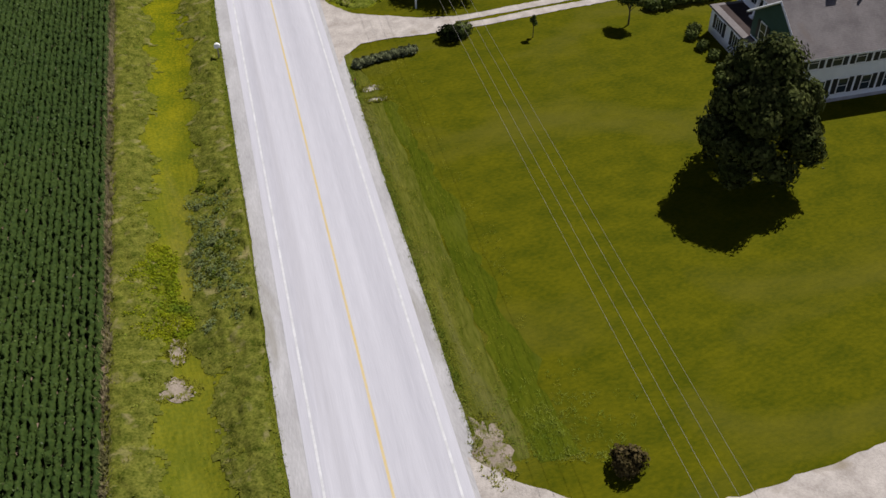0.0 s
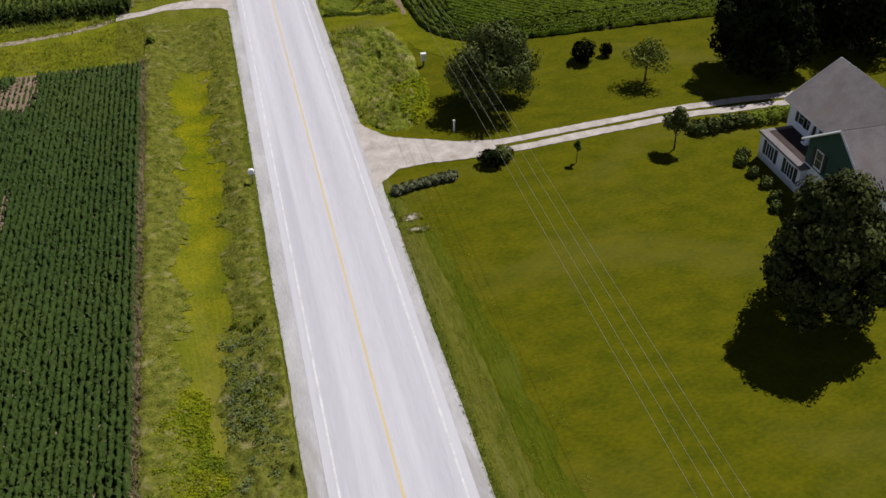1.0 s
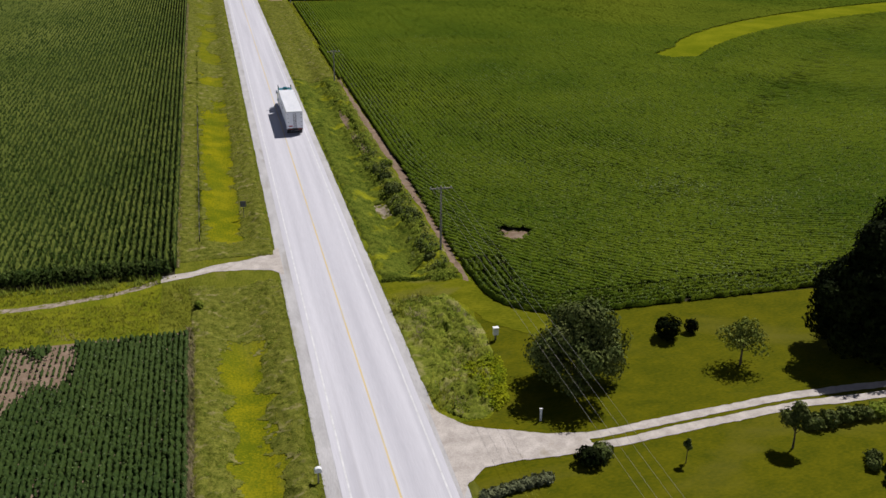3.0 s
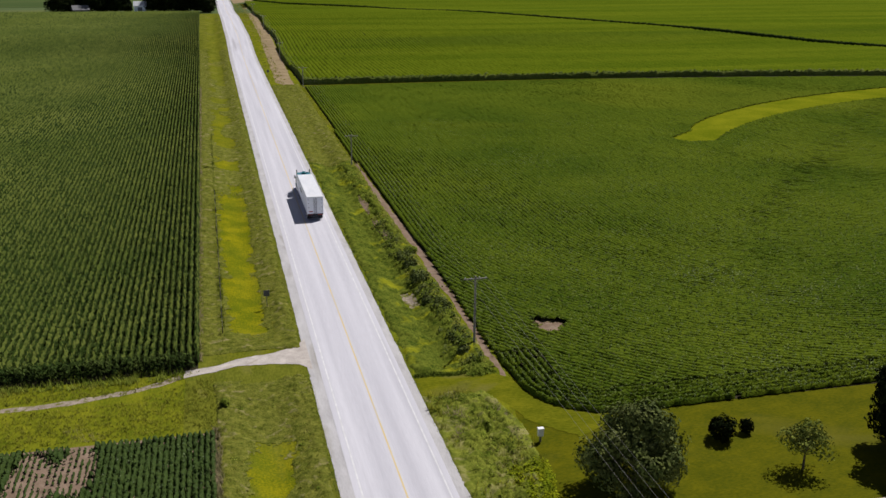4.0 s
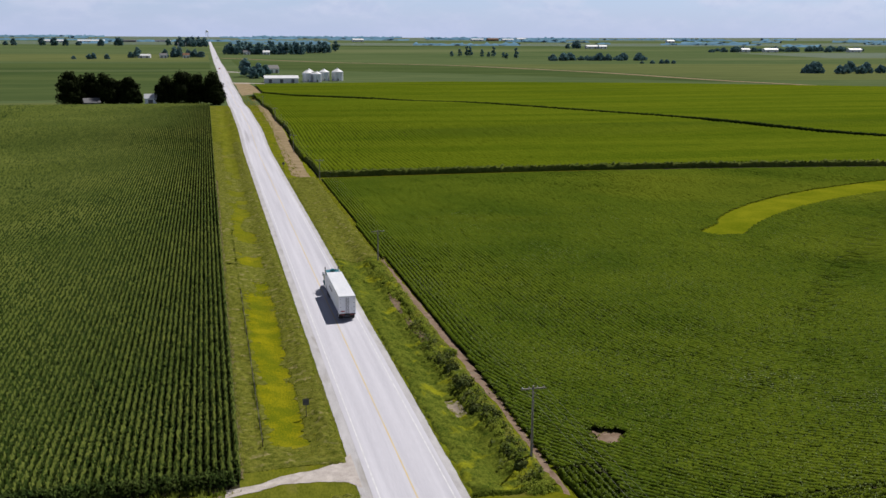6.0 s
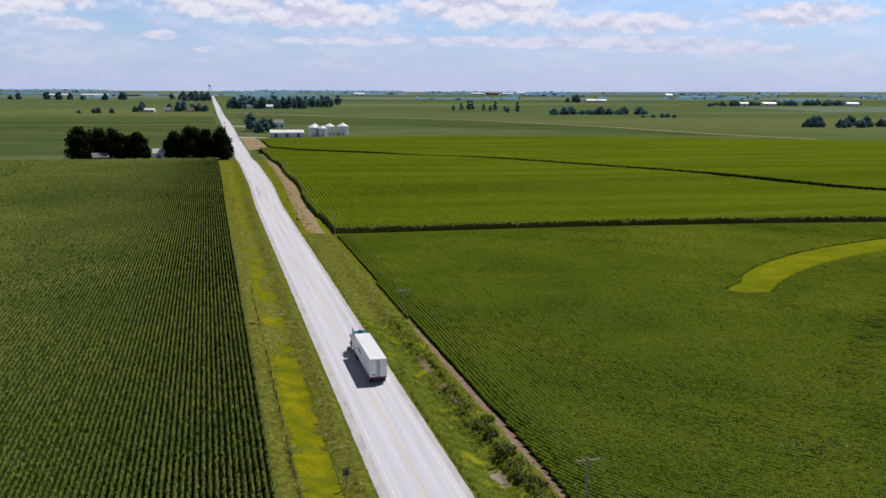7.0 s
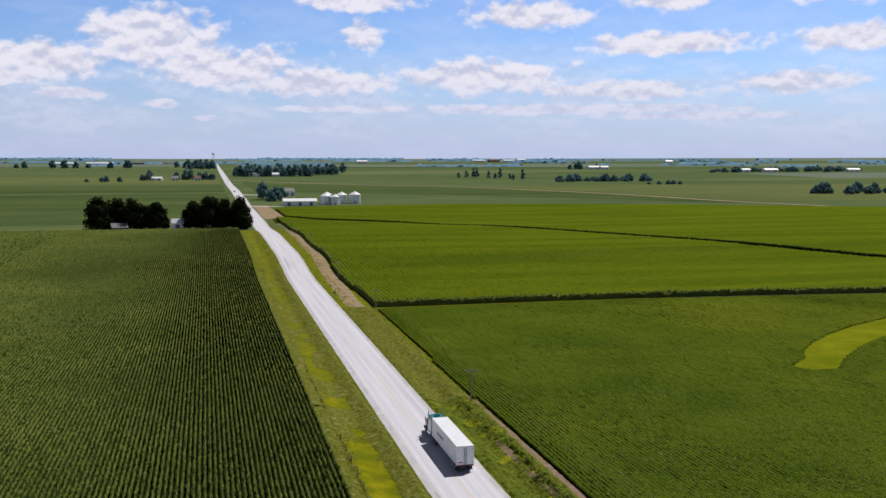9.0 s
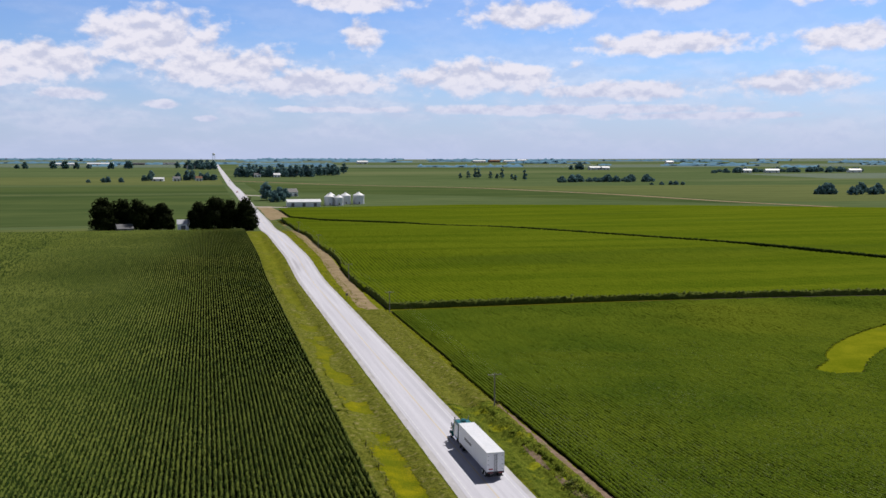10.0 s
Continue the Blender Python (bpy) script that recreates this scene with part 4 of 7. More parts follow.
lines = []
for k in range(-30, 300):
    o = 0.76 * k
    r = max(60 - o, 6)
    cx, cy = 16 + o + r, 97.9 + o + r
    down = np.concatenate([np.arange(326, max(cy, 200), -1.0), np.arange(min(200, 326), cy, -0.6)]) if cy < 326 else np.zeros(0)
    a = np.arange(np.pi, 1.5 * np.pi, (0.55 if k < 90 else 1.0) / r)
    east = np.concatenate([np.arange(cx, 110, 0.6), np.arange(max(cx, 110), 420, 1.2)])
    lines.append(np.concatenate([np.stack([np.full(len(down), 16 + o), down], -1), np.stack([cx + r * np.cos(a), cy + r * np.sin(a)], -1), np.stack([east, np.full(len(east), 97.9 + o)], -1)]))
V, Q = crop_rows(lines, lambda x, y: in_beans(x, y) & ~in_headland(x, y), 0.32, 0.72, 0.6, 4, 0.025, 0.13, 0.32, 0.12, thin=True)
stuff("soybean_rows", V, Q, None, M["bean"], "green soybeans in curving rows", "soybeans")
head = []
for k in range(6):
    r = 8.2 - 0.7 * k
    cx, cy, off = 16.0 + 0.76 * k + r, 97.9 + 0.76 * k + r, 0.76 * k
    down = np.arange(113, cy - 0.01, -0.35)
    a = np.arange(np.pi, 1.5 * np.pi, 0.35 / r)
    east = np.arange(cx, 130, 0.35)
    head.append(np.concatenate([np.stack([16.0 + off + 0.4 * np.sin(down / 21.0) * smooth01(106, 114, down), down], -1), np.stack([cx + r * np.cos(a), cy + r * np.sin(a)], -1),
                                np.stack([east, 97.9 + off + 0.02 * np.clip(east - 30, 0, None)], -1)]))
V, Q = crop_rows(head, lambda x, y: in_beans(x, y) & (rng.random(len(x)) < 0.985), 0.46, 0.66, 0.35, 5, 0.05, 0.17, 0.14, 0.22)
stuff("soybean_rows", V, Q, None, M["bean"], "soybean headland rows along the field's rim", "soybeans")
P = scatter(520000, 15, 170, 97, 260, lambda x, y: rng.random(len(x)) < (np.exp(-((y - 97) / 85) ** 2 - ((x - 15) / 85) ** 2) + 0.06) * np.clip(0.75 + 1.1 * lumpy(x, y, 9.0, 5), 0.2, 1.4))
P = P[in_beans(P[:, 0], P[:, 1]) & ~in_headland(P[:, 0], P[:, 1])]
H = np.concatenate(head)
H = H[in_beans(H[:, 0], H[:, 1]) & (H[:, 0] < 80)]
H = np.repeat(H, 5, 0) + rng.normal(0, 0.13, (5 * len(H), 2))
P = np.concatenate([P, np.concatenate([H, gz(H[:, 0], H[:, 1])[:, None]], -1)])
P[:, 2] += rng.uniform(0.50, 0.74, len(P))
V, T = leaf_cards(P, 0.105, 0.45)
stuff("soybean_leaves", V, None, T, M["bean_leaf"], "upper leaves of the soybean canopy", "soybeans")
lx = np.concatenate([np.linspace(92.4, 105, 14), np.linspace(108, 420, 80)])
mid, half = waterway(lx)
ribbon("grass_waterway", np.stack([lx, mid - half - 0.5], -1), np.stack([lx, mid + half + 0.9], -1), 0.42, M["waterway"], "curling yellow-green grass waterway in the beans", "waterway", step=3, across=6, ragged=0.25)


# blocks of corn beyond the beans
RIM_X, RIM_Y = [18, 42, 92, 144, 187, 222, 262, 300, 440], [768, 722, 682, 594, 523, 466, 418, 380, 320]
def in_block(x, y):
    return (x > 15.4 + 0.6 * np.sin(y / 17)) & (y > front(x) + 2.5) & (y < np.interp(x, RIM_X, RIM_Y) - 12)


sheet("field_soil", graded([(15, 460, 24)]), graded([(330.5, 760, 4)]), 0.022, M["dark_soil"], "soil under the corn, darkened for canopy shade", "soil")
rows = rows_along_y(15.6, 440, 1.52, 290, 752, 2.0)
V, Q = crop_rows(rows, in_block, 0.6, 1.44, 2.0, 3, 0.06, 0.10, 1.45, 0.12)
stuff("corn_block", V, Q, None, M["block"], "green block of corn beyond the beans", "corn")
bx = np.arange(15.6, 420, 0.8)
rows = [np.stack([bx, front(bx) + 2.6 + k * 0.9], -1) for k in range(3)]
rows += [np.stack([15.6 + 0.6 * np.sin(np.arange(331, 748, 0.9) / 17) + k * 0.9, np.arange(331, 748, 0.9)], -1) for k in range(2)]
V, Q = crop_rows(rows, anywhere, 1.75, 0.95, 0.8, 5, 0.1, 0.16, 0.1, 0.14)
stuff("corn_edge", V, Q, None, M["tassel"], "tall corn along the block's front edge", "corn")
t = np.arange(18, 440, 0.55)
rows = [np.stack([t, np.interp(t, RIM_X, RIM_Y) + k * 1.2], -1) for k in range(2)]
V, Q = crop_rows(rows, lambda x, y: x > 22, 2.0, 1.2, 0.8, 5, 0.05, 0.07, 0.1, 0.06)
stuff("corn_edge", V, Q, None, M["corn"], "tall corn along the block's front edge", "corn")


def in_block2(x, y):
    rim = np.interp(x, RIM_X, RIM_Y)
    top = np.interp(x, [14, 60, 200, 400, 700], [880, 890, 905, 850, 700])
    return (x > 22) & (y > rim) & (y < top)


rows = rows_along_y(20, 640, 2.0, 318, 910, 3.0)
V, Q = crop_rows(rows, in_block2, 0.6, 1.95, 3.0, 3, 0.06, 0.08, 1.6, 0.1)
stuff("corn_block", V, Q, None, M["block"], "second green block of corn", "corn")

# ---------------------------------------------------------------- grass, weeds and bushes of the verges
def clumps(P, radius, height, leaves, size, flat=0.3):
    """Low mounds of leaves at P: cards over a dome."""
    n = len(P)
    R, Hh = np.asarray(radius) * np.ones(n), np.asarray(height) * np.ones(n)
    a, u = rng.uniform(0, 2 * np.pi, (n, leaves)), np.sqrt(rng.uniform(0, 1, (n, leaves)))
    x = P[:, None, 0] + R[:, None] * u * np.cos(a)
    y = P[:, None, 1] + R[:, None] * u * np.sin(a)
    z = P[:, None, 2] + Hh[:, None] * np.sqrt(np.clip(1 - u ** 2, 0, 1)) * rng.uniform(0.35, 1.05, (n, leaves))
    face = np.stack([0.8 * u * np.cos(a), 0.8 * u * np.sin(a), np.full((n, leaves), 0.8)], -1).reshape(-1, 3)
    return leaf_cards(np.stack([x, y, z], -1).reshape(-1, 3), size, flat, face)


def grow(name, V, T, mat, label, category):
    return stuff(name, V, None, T, mat, label, category)


patchy = lambda s, o: (lambda x, y: np.array([noise.noise((a * s, b * s, o)) for a, b in zip(x, y)]))


def where(f, low):
    return lambda x, y: f(x, y) + rng.normal(0, 0.12, len(x)) > low


n1, n2 = patchy(0.22, 1.0), patchy(0.16, 9.0)
not_lane = lambda x, y: (y < 113.5) | (y > 122.5)
# west verge: rough growth on both sides of the mown swath
def verge_growth(x, y):
    north = smooth01(108, 120, y)
    edge_l, edge_r = -12.6 - 1.5 * north, -8.2
    wav = 1.5 * (lumpy(x, y, 2.3, 4) - 0.5) + 1.1 * (lumpy(x, y, 0.8, 5) - 0.5)
    left = smooth01(-1.4, 1.9, edge_l + 1.3 * wav - x) * smooth01(0, 0.6, x - (-15.2 - 2.0 * north))
    right = smooth01(-1.4, 1.9, x - edge_r - 1.3 * wav) * smooth01(0, 0.7, -5.55 + 0.6 * wav - x)
    bed = smooth01(37, 41, y) * (1 - smooth01(52, 57, y)) * smooth01(-10.2, -8.4, x + 1.4 * wav) * (x < -5.6)
    ends = (smooth01(98, 104, y) * (1 - smooth01(111, 113, y))) * (x > -15.2) * (x < -5.7) + smooth01(120.3, 121.3, y) * (1 - smooth01(124, 128, y)) * (x > -17.2) * (x < -5.8)
    low = np.where((y > 113) & (y < 120.4), 0, 1)
    islands = smooth01(0.56, 0.80, lumpy(x * 1.4, y * 0.7, 5.0, 13)) * smooth01(-17.2, -16.2, x) * smooth01(-5.8, -6.6, x) * smooth01(180, 230, y)
    seam = 0.5 * np.exp(-((x + 8.6 - wav * 0.3) / 0.4) ** 2) * smooth01(121, 123, y)
    return low * np.maximum(np.maximum(0.30 * left, 0.34 * right * smooth01(0, 1.4, -5.4 - x)), np.maximum(0.45 * np.maximum(bed, 0.5 * ends), 0.30 * np.maximum(islands, seam))) * (0.35 + 0.9 * lumpy(x, y, 3.0, 9)) * (1 - 0.5 * smooth01(200, 330, y))


sward("verge_growth", -15.4, -5.4, 4, 113.2, 0.17, verge_growth, M["weed_mat"], "matted light green and straw verge growth", "grass", 0.8)
sward("verge_growth", -17.6, -5.4, 120.2, 215, 0.22, verge_growth, M["weed_mat"], "matted light green and straw verge growth", "grass", 0.9)
sward("verge_growth", -17.6, -5.4, 215, 430, 0.4, verge_growth, M["weed_mat"], "matted light green and straw verge growth", "grass", 1.2)
P = scatter(26000, -18.0, -5.5, 18, 190, lambda x, y: not_lane(x, y) & ((x > -15.3) | (y > 121)) & (verge_growth(x, y) > 0.08))
V, T = blades(P, rng.uniform(0.12, 0.38, len(P)), 0.2, 5, 0.032, 1.0)
grow("verge_grass", V, T, M["tuft"], "rough tufts of green and straw grass", "grass")
P = scatter(15000, -14.4, -7.2, 18, 210, lambda x, y: not_lane(x, y) & (rng.random(len(x)) < 0.06 + 0.8 * smooth01(1.4, 2.6, np.abs(x + 10.4 + 0.75 * smooth01(108, 120, y)))))
V, T = blades(P, rng.uniform(0.04, 0.14, len(P)), 0.2, 6, 0.03, 1.3)
grow("verge_grass", V, T, M["tuft_yellow"], "short yellow-green grass on the mown swath", "grass")
P = scatter(900, -15.0, -5.8, 18, 170, lambda x, y: not_lane(x, y) & (verge_growth(x, y) > 0.1) & where(n1, 0.1)(x, y))
V, T = clumps(P, rng.uniform(0.2, 0.5, len(P)), rng.uniform(0.1, 0.4, len(P)), 24, 0.08)
grow("verge_weeds", V, T, M["tuft_green"], "dense green roadside weeds", "weeds")
P = scatter(900, -14.8, -9.4, 40, 51, lambda x, y: ((x + 12.2) / 2.7) ** 2 + ((y - 45.6) / 4.6) ** 2 < 0.1 + 1.3 * lumpy(x, y, 2.0, 3))
V, T = clumps(P, rng.uniform(0.25, 0.5, len(P)), rng.uniform(0.05, 0.28, len(P)), 24, 0.075)
grow("yellow_weeds", V, T, M["tuft_yellow"], "bright yellow-green weed thicket", "weeds")
P = scatter(380, -9.6, -6.2, 41, 55, where(n2, -0.1))
V, T = clumps(P, rng.uniform(0.25, 0.6, len(P)), rng.uniform(0.2, 0.65, len(P)), 34, 0.08)
grow("weed_thicket", V, T, M["grey_weed"], "grey-green broadleaf weed thicket", "weeds")
P = scatter(150, -9.0, -6.4, 42, 57, where(n2, 0.0))
V, T = clumps(P, rng.uniform(0.2, 0.5, len(P)), rng.uniform(0.2, 0.8, len(P)), 30, 0.08)
grow("weed_thicket", V, T, M["dark_grass"], "dark green weeds by the gravel", "weeds")
P = np.concatenate([scatter(330, -14.4, -14.05, 122.5, 250), scatter(120, -14.5, -13.9, 122.5, 150)])
V, T = blades(P, rng.uniform(0.3, 0.8, len(P)), 0.12, 4, 0.03, 0.5)
grow("fence_weeds", V, T, M["dark_grass"], "tall dark weeds along the fence line", "weeds")
P = np.concatenate([scatter(1700, -15.6, -14.9, 18, 103), scatter(2600, -17.6, -16.4, 119, 330)])
V, T = blades(P, rng.uniform(0.3, 0.7, len(P)), 0.12, 4, 0.05, 0.8)
grow("straw_grass", V, T, M["straw"], "tall straw-coloured grass along the field rim", "grass")
P = scatter(5000, -60, -15, 103.2, 116.2, lambda x, y: (np.abs(y - (111.3 + np.clip(x + 24, 0, None) * 0.55)) > 1.0))
V, T = blades(P, rng.uniform(0.15, 0.4, len(P)), 0.2, 4, 0.05, 0.8)
grow("headland_grass", V, T, M["tuft"], "mown grass headland by the lane", "grass")
P = scatter(500, -60, -18.4, 114.6, 116.9)
V, T = blades(P, rng.uniform(0.4, 0.9, len(P)), 0.2, 5, 0.06, 0.7)
grow("headland_weeds", V, T, M["tuft_green"], "lush weeds at the foot of the corn", "weeds")

# east verge: a weedy island by the drive, then the ditch
def in_island(x, y):
    left = np.interp(y, [80.8, 83, 88, 98, 108, 109.5], [7.5, 5.6, 5.1, 5.2, 5.2, 8])
    right = np.interp(y, [80.8, 83, 88, 97, 104, 107.5, 109.5], [9, 11.6, 12.7, 13.4, 12.2, 10.5, 9.5])
    return (x > left) & (x < right) & (y > 80.8) & (y < 105.2 + 0.35 * np.sin(1.7 * x))


def island_depth(x, y):
    """0 on the island's rim, 1 well inside."""
    right = np.interp(y, [80.8, 83, 88, 97, 104, 107.5], [9, 11.6, 12.7, 13.4, 12.2, 10.5])
    return smooth01(0.2, 3.2, x - 5.1) * smooth01(0, 1.4, right - x) * smooth01(80.8, 82.4, y) * smooth01(106.5, 102.5, y)


sward("island_growth", 4.8, 14.6, 80, 106.4, 0.16, lambda x, y: in_island(x, y) * (0.09 + 0.55 * island_depth(x, y) * (0.25 + 0.9 * lumpy(x, y, 2.6, 3))), M["island_mat"], "tangled green weeds beside the drive", "weeds", 0.9)
P = scatter(700, 5, 14.5, 80, 106, lambda x, y: in_island(x, y) & (island_depth(x, y) > 0.5))
V, T = clumps(P, rng.uniform(0.2, 0.5, len(P)), rng.uniform(0.2, 0.9, len(P)), 20, 0.085)
grow("island_weeds", V, T, M["tuft_green"], "leafy green weeds beside the drive", "weeds")
P = scatter(1500, 5, 14.5, 80, 106, lambda x, y: in_island(x, y) & where(n2, 0.1)(x, y))
V, T = blades(P, rng.uniform(0.5, 1.0, len(P)), 0.25, 6, 0.05, 0.8)
grow("island_grass", V, T, M["tuft"], "tall straw grass among the weeds", "grass")
P = scatter(620, 9.6, 13.2, 81.2, 90, lambda x, y: in_island(x, y) & (x + 0.4 * (y - 82) > 10.2))
V, T = clumps(P, 0.5, rng.uniform(0.5, 1.1, len(P)), 24, 0.12)
grow("yellow_weeds", V, T, M["tuft_yellow"], "bright yellow-green weeds at the island's end", "weeds")
bare_ditch = lambda x, y: ((np.abs(x - 10.0) < 0.9) & (np.abs(y - 134.5) < 2.8)) | ((np.abs(x - 11.7) < 0.7) & (y > 159) & (y < 188))


def ditch_growth(x, y):
    wav = 0.6 * (lumpy(x * 0, y, 1.5, 6) - 0.5)
    over = smooth01(0, 0.5, x - 5.35 - wav) * smooth01(0, 0.6, 14.4 + wav - x) * smooth01(110.2, 111.2, y) * (1 - bare_ditch(x, y))
    bank = np.exp(-((x - 12.2 - 0.5 * np.sin(y / 9.0)) / 1.3) ** 2)
    return over * (0.16 + 0.30 * lumpy(x, y, 2.4, 7) + 0.45 * bank * lumpy(x, y, 3.4, 8)) * (1 - 0.3 * smooth01(195, 225, y))


sward("ditch_growth", 5.2, 14.8, 110, 215, 0.2, ditch_growth, M["ditch_mat"], "lush tufted grass of the roadside ditch", "grass", 1.1)
sward("bank_growth", 11.6, 14.9, 110.5, 215, 0.2, lambda x, y: 0.85 * ditch_growth(x, y) * smooth01(0, 1.2, x - 12.4 - 1.6 * (lumpy(x, y, 3.0, 11) - 0.5)) + 0.05 * (x > 13.0) * (ditch_growth(x, y) > 0.02), M["weed_mat"], "straw and pale green grass on the ditch bank", "grass", 0.9, 0.08)
sward("ditch_growth", 5.2, 15.0, 215, 330, 0.4, ditch_growth, M["weed_mat"], "dry straw and green ditch grass", "grass", 1.4)
P = scatter(2600, 5.6, 14.4, 110.3, 215, lambda x, y: (ditch_growth(x, y) > 0.15))
V, T = blades(P, rng.uniform(0.15, 0.45, len(P)), 0.25, 6, 0.04, 0.9)
grow("ditch_grass", V, T, M["tuft_green"], "long green ditch grass", "grass")
P = scatter(2600, 5.4, 15.4, 205, 330)
V, T = blades(P, rng.uniform(0.2, 0.5, len(P)), 0.3, 4, 0.09, 0.8)
grow("ditch_grass", V, T, M["tuft"], "dry straw and green ditch grass", "grass")
P = scatter(2000, 5.4, 17.0, 330, 740, lambda x, y: x < 10.4 + (y - 330) * 0.008)
V, T = blades(P, rng.uniform(0.2, 0.5, len(P)), 0.5, 4, 0.16, 0.8)
grow("ditch_grass", V, T, M["tuft"], "dry straw and green ditch grass", "grass")
# ragged grass rims against the gravel and on the lawn's road side
P = np.concatenate([scatter(2400, 5.05, 5.6, 28, 70.5), scatter(2200, -5.8, -5.38, 18, 113), scatter(1800, -5.85, -5.4, 123, 260), scatter(1800, 5.1, 5.5, 84, 260)])
V, T = blades(P, rng.uniform(0.05, 0.16, len(P)), 0.14, 5, 0.035, 0.9)
grow("rim_grass", V, T, M["tuft_green"], "ragged grass along the gravel's rim", "grass")
P = scatter(5200, 5.3, 11.5, 28, 70, lambda x, y: rng.random(len(x)) < np.exp(-(x - 5.3) / 1.6))
V, T = blades(P, rng.uniform(0.05, 0.14, len(P)), 0.3, 9, 0.024, 1.6)
grow("roadside_grass", V, T, M["tuft"], "streaky longer grass beside the road", "grass")
P = scatter(900, 5.5, 16, 24.0, 33, lambda x, y: (y > 26.8 - 0.28 * (x - 6)) & (rng.random(len(x)) < np.exp(-((x - 9) / 3.6) ** 2 - ((y - 27.5) / 2.6) ** 2)))
V, T = blades(P, rng.uniform(0.05, 0.2, len(P)), 0.3, 14, 0.022, 1.4)
grow("lawn_weeds", V, T, M["tuft_green"], "low weeds in the lawn's corner", "weeds")


P = scatter(1300, 5, 14.5, 80, 106, lambda x, y: in_island(x, y) & where(n1, 0.05)(x, y))
V, T = clumps(P, rng.uniform(0.2, 0.5, len(P)), rng.uniform(0.05, 0.6, len(P)) * island_depth(P[:, 0], P[:, 1]) + 0.05, 20, 0.07)
grow("island_weeds", V, T, M["tuft_yellow"], "yellow-green weeds in the tangle beside the drive", "weeds")

a = np.linspace(0, 1, 420)
P = np.stack([5.6 + 8.2 * a, 110.0 + 1.1 * np.sin(a * 2.6) - 0.9 * a], -1) + rng.normal(0, 0.14, (420, 2))
P = np.concatenate([P, gz(P[:, 0], P[:, 1])[:, None]], -1)
V, T = clumps(P, 0.32, rng.uniform(0.15, 0.5, len(P)), 26, 0.075)
grow("rank_grass", V, T, M["dark_grass"], "tall uncut rim of the ditch grass", "grass")
dark_spot, dry_spot = where(patchy(0.5, 21.0), 0.22), where(patchy(0.45, 33.0), 0.2)
P = scatter(1500, 5, 14.5, 80, 106, lambda x, y: in_island(x, y) & dark_spot(x, y) & (island_depth(x, y) > 0.6))
V, T = clumps(P, rng.uniform(0.2, 0.5, len(P)), rng.uniform(0.3, 0.9, len(P)), 20, 0.08)
grow("island_weeds", V, T, M["dark_grass"], "dark broadleaf weeds in the tangle", "weeds")
P = scatter(1500, 5, 14.5, 80, 106, lambda x, y: in_island(x, y) & dry_spot(x, y) & (island_depth(x, y) > 0.3))
V, T = blades(P, rng.uniform(0.4, 0.9, len(P)), 0.3, 9, 0.045, 0.9)
grow("island_grass", V, T, M["straw"], "dry straw-coloured grass in the tangle", "grass")
# scrub along the far bank of the ditch, grass creeping over the bare patches
bank = lambda x, y: np.exp(-((x - 12.3 - 0.5 * np.sin(y / 9.0)) / 0.9) ** 2) * (0.15 + 0.85 * smooth01(-0.15, 0.2, n1(x * 0.6, y))) * np.where(y > 168, 0.45, 1.0)
P = scatter(5200, 9.6, 14.3, 109, 206, lambda x, y: rng.random(len(x)) < bank(x, y))
V, T = clumps(P, rng.uniform(0.25, 0.7, len(P)), rng.uniform(0.15, 1.1, len(P)), 30, 0.1)
grow("ditch_scrub", V, T, M["tuft_green"], "tangled green scrub on the ditch bank", "weeds")
P = scatter(1100, 10.4, 14.0, 112, 168, lambda x, y: rng.random(len(x)) < bank(x, y))
V, T = clumps(P, rng.uniform(0.3, 0.7, len(P)), rng.uniform(0.6, 1.6, len(P)), 26, 0.13)
grow("ditch_scrub", V, T, M["leaf_mid"], "dark leafy scrub on the ditch bank", "weeds")
P = []
for x, y, a, b in PATCHES:
    t, q = rng.uniform(0, 2 * np.pi, 130), rng.uniform(0.55, 1.35, 130)
    P.append(np.stack([x + a * q * np.cos(t), y + b * q * np.sin(t)], -1))
P = np.concatenate(P)
P = np.concatenate([P, gz(P[:, 0], P[:, 1])[:, None] + 0.02], -1)
V, T = blades(P, rng.uniform(0.06, 0.2, len(P)), 0.16, 6, 0.05, 1.2)
grow("patch_grass", V, T, M["tuft"], "grass creeping over bare patches", "grass")


def bush(name, x, y, radius, height, leaves, size, mat, label, category="bush", z0=0.0, squash=1.0):
    """A leafy mound on short stems."""
    root = empty(name, pose(x, y, float(gz(x, y)) + z0), label, category)
    n = leaves
    d = rng.normal(size=(n, 3))
    d /= np.linalg.norm(d, axis=1)[:, None]
    lump = 1 + 0.16 * np.sin(3 * d[:, 0] + 4 * d[:, 1] + x) + 0.12 * np.sin(7 * d[:, 2] + 5 * d[:, 0])
    r = rng.uniform(0.72, 1.0, n) * lump
    C = np.stack([d[:, 0] * r * radius, d[:, 1] * r * radius * squash, height * 0.5 + d[:, 2] * r * height * 0.5], -1)
    V, T = leaf_cards(C, size, 0.2, d)
    put("foliage", mesh_from("foliage", V, None, T), M[mat], parent=root)
    bm = bmesh.new()
    for k in range(4):
        a = k * 1.6
        rod(bm, (0.05 * math.cos(a), 0.05 * math.sin(a), -0.05), (radius * 0.4 * math.cos(a), radius * 0.4 * math.sin(a), height * 0.6), 0.03, 0.012, 5)
    part("stem", bm, M["bark"], root)
    return root


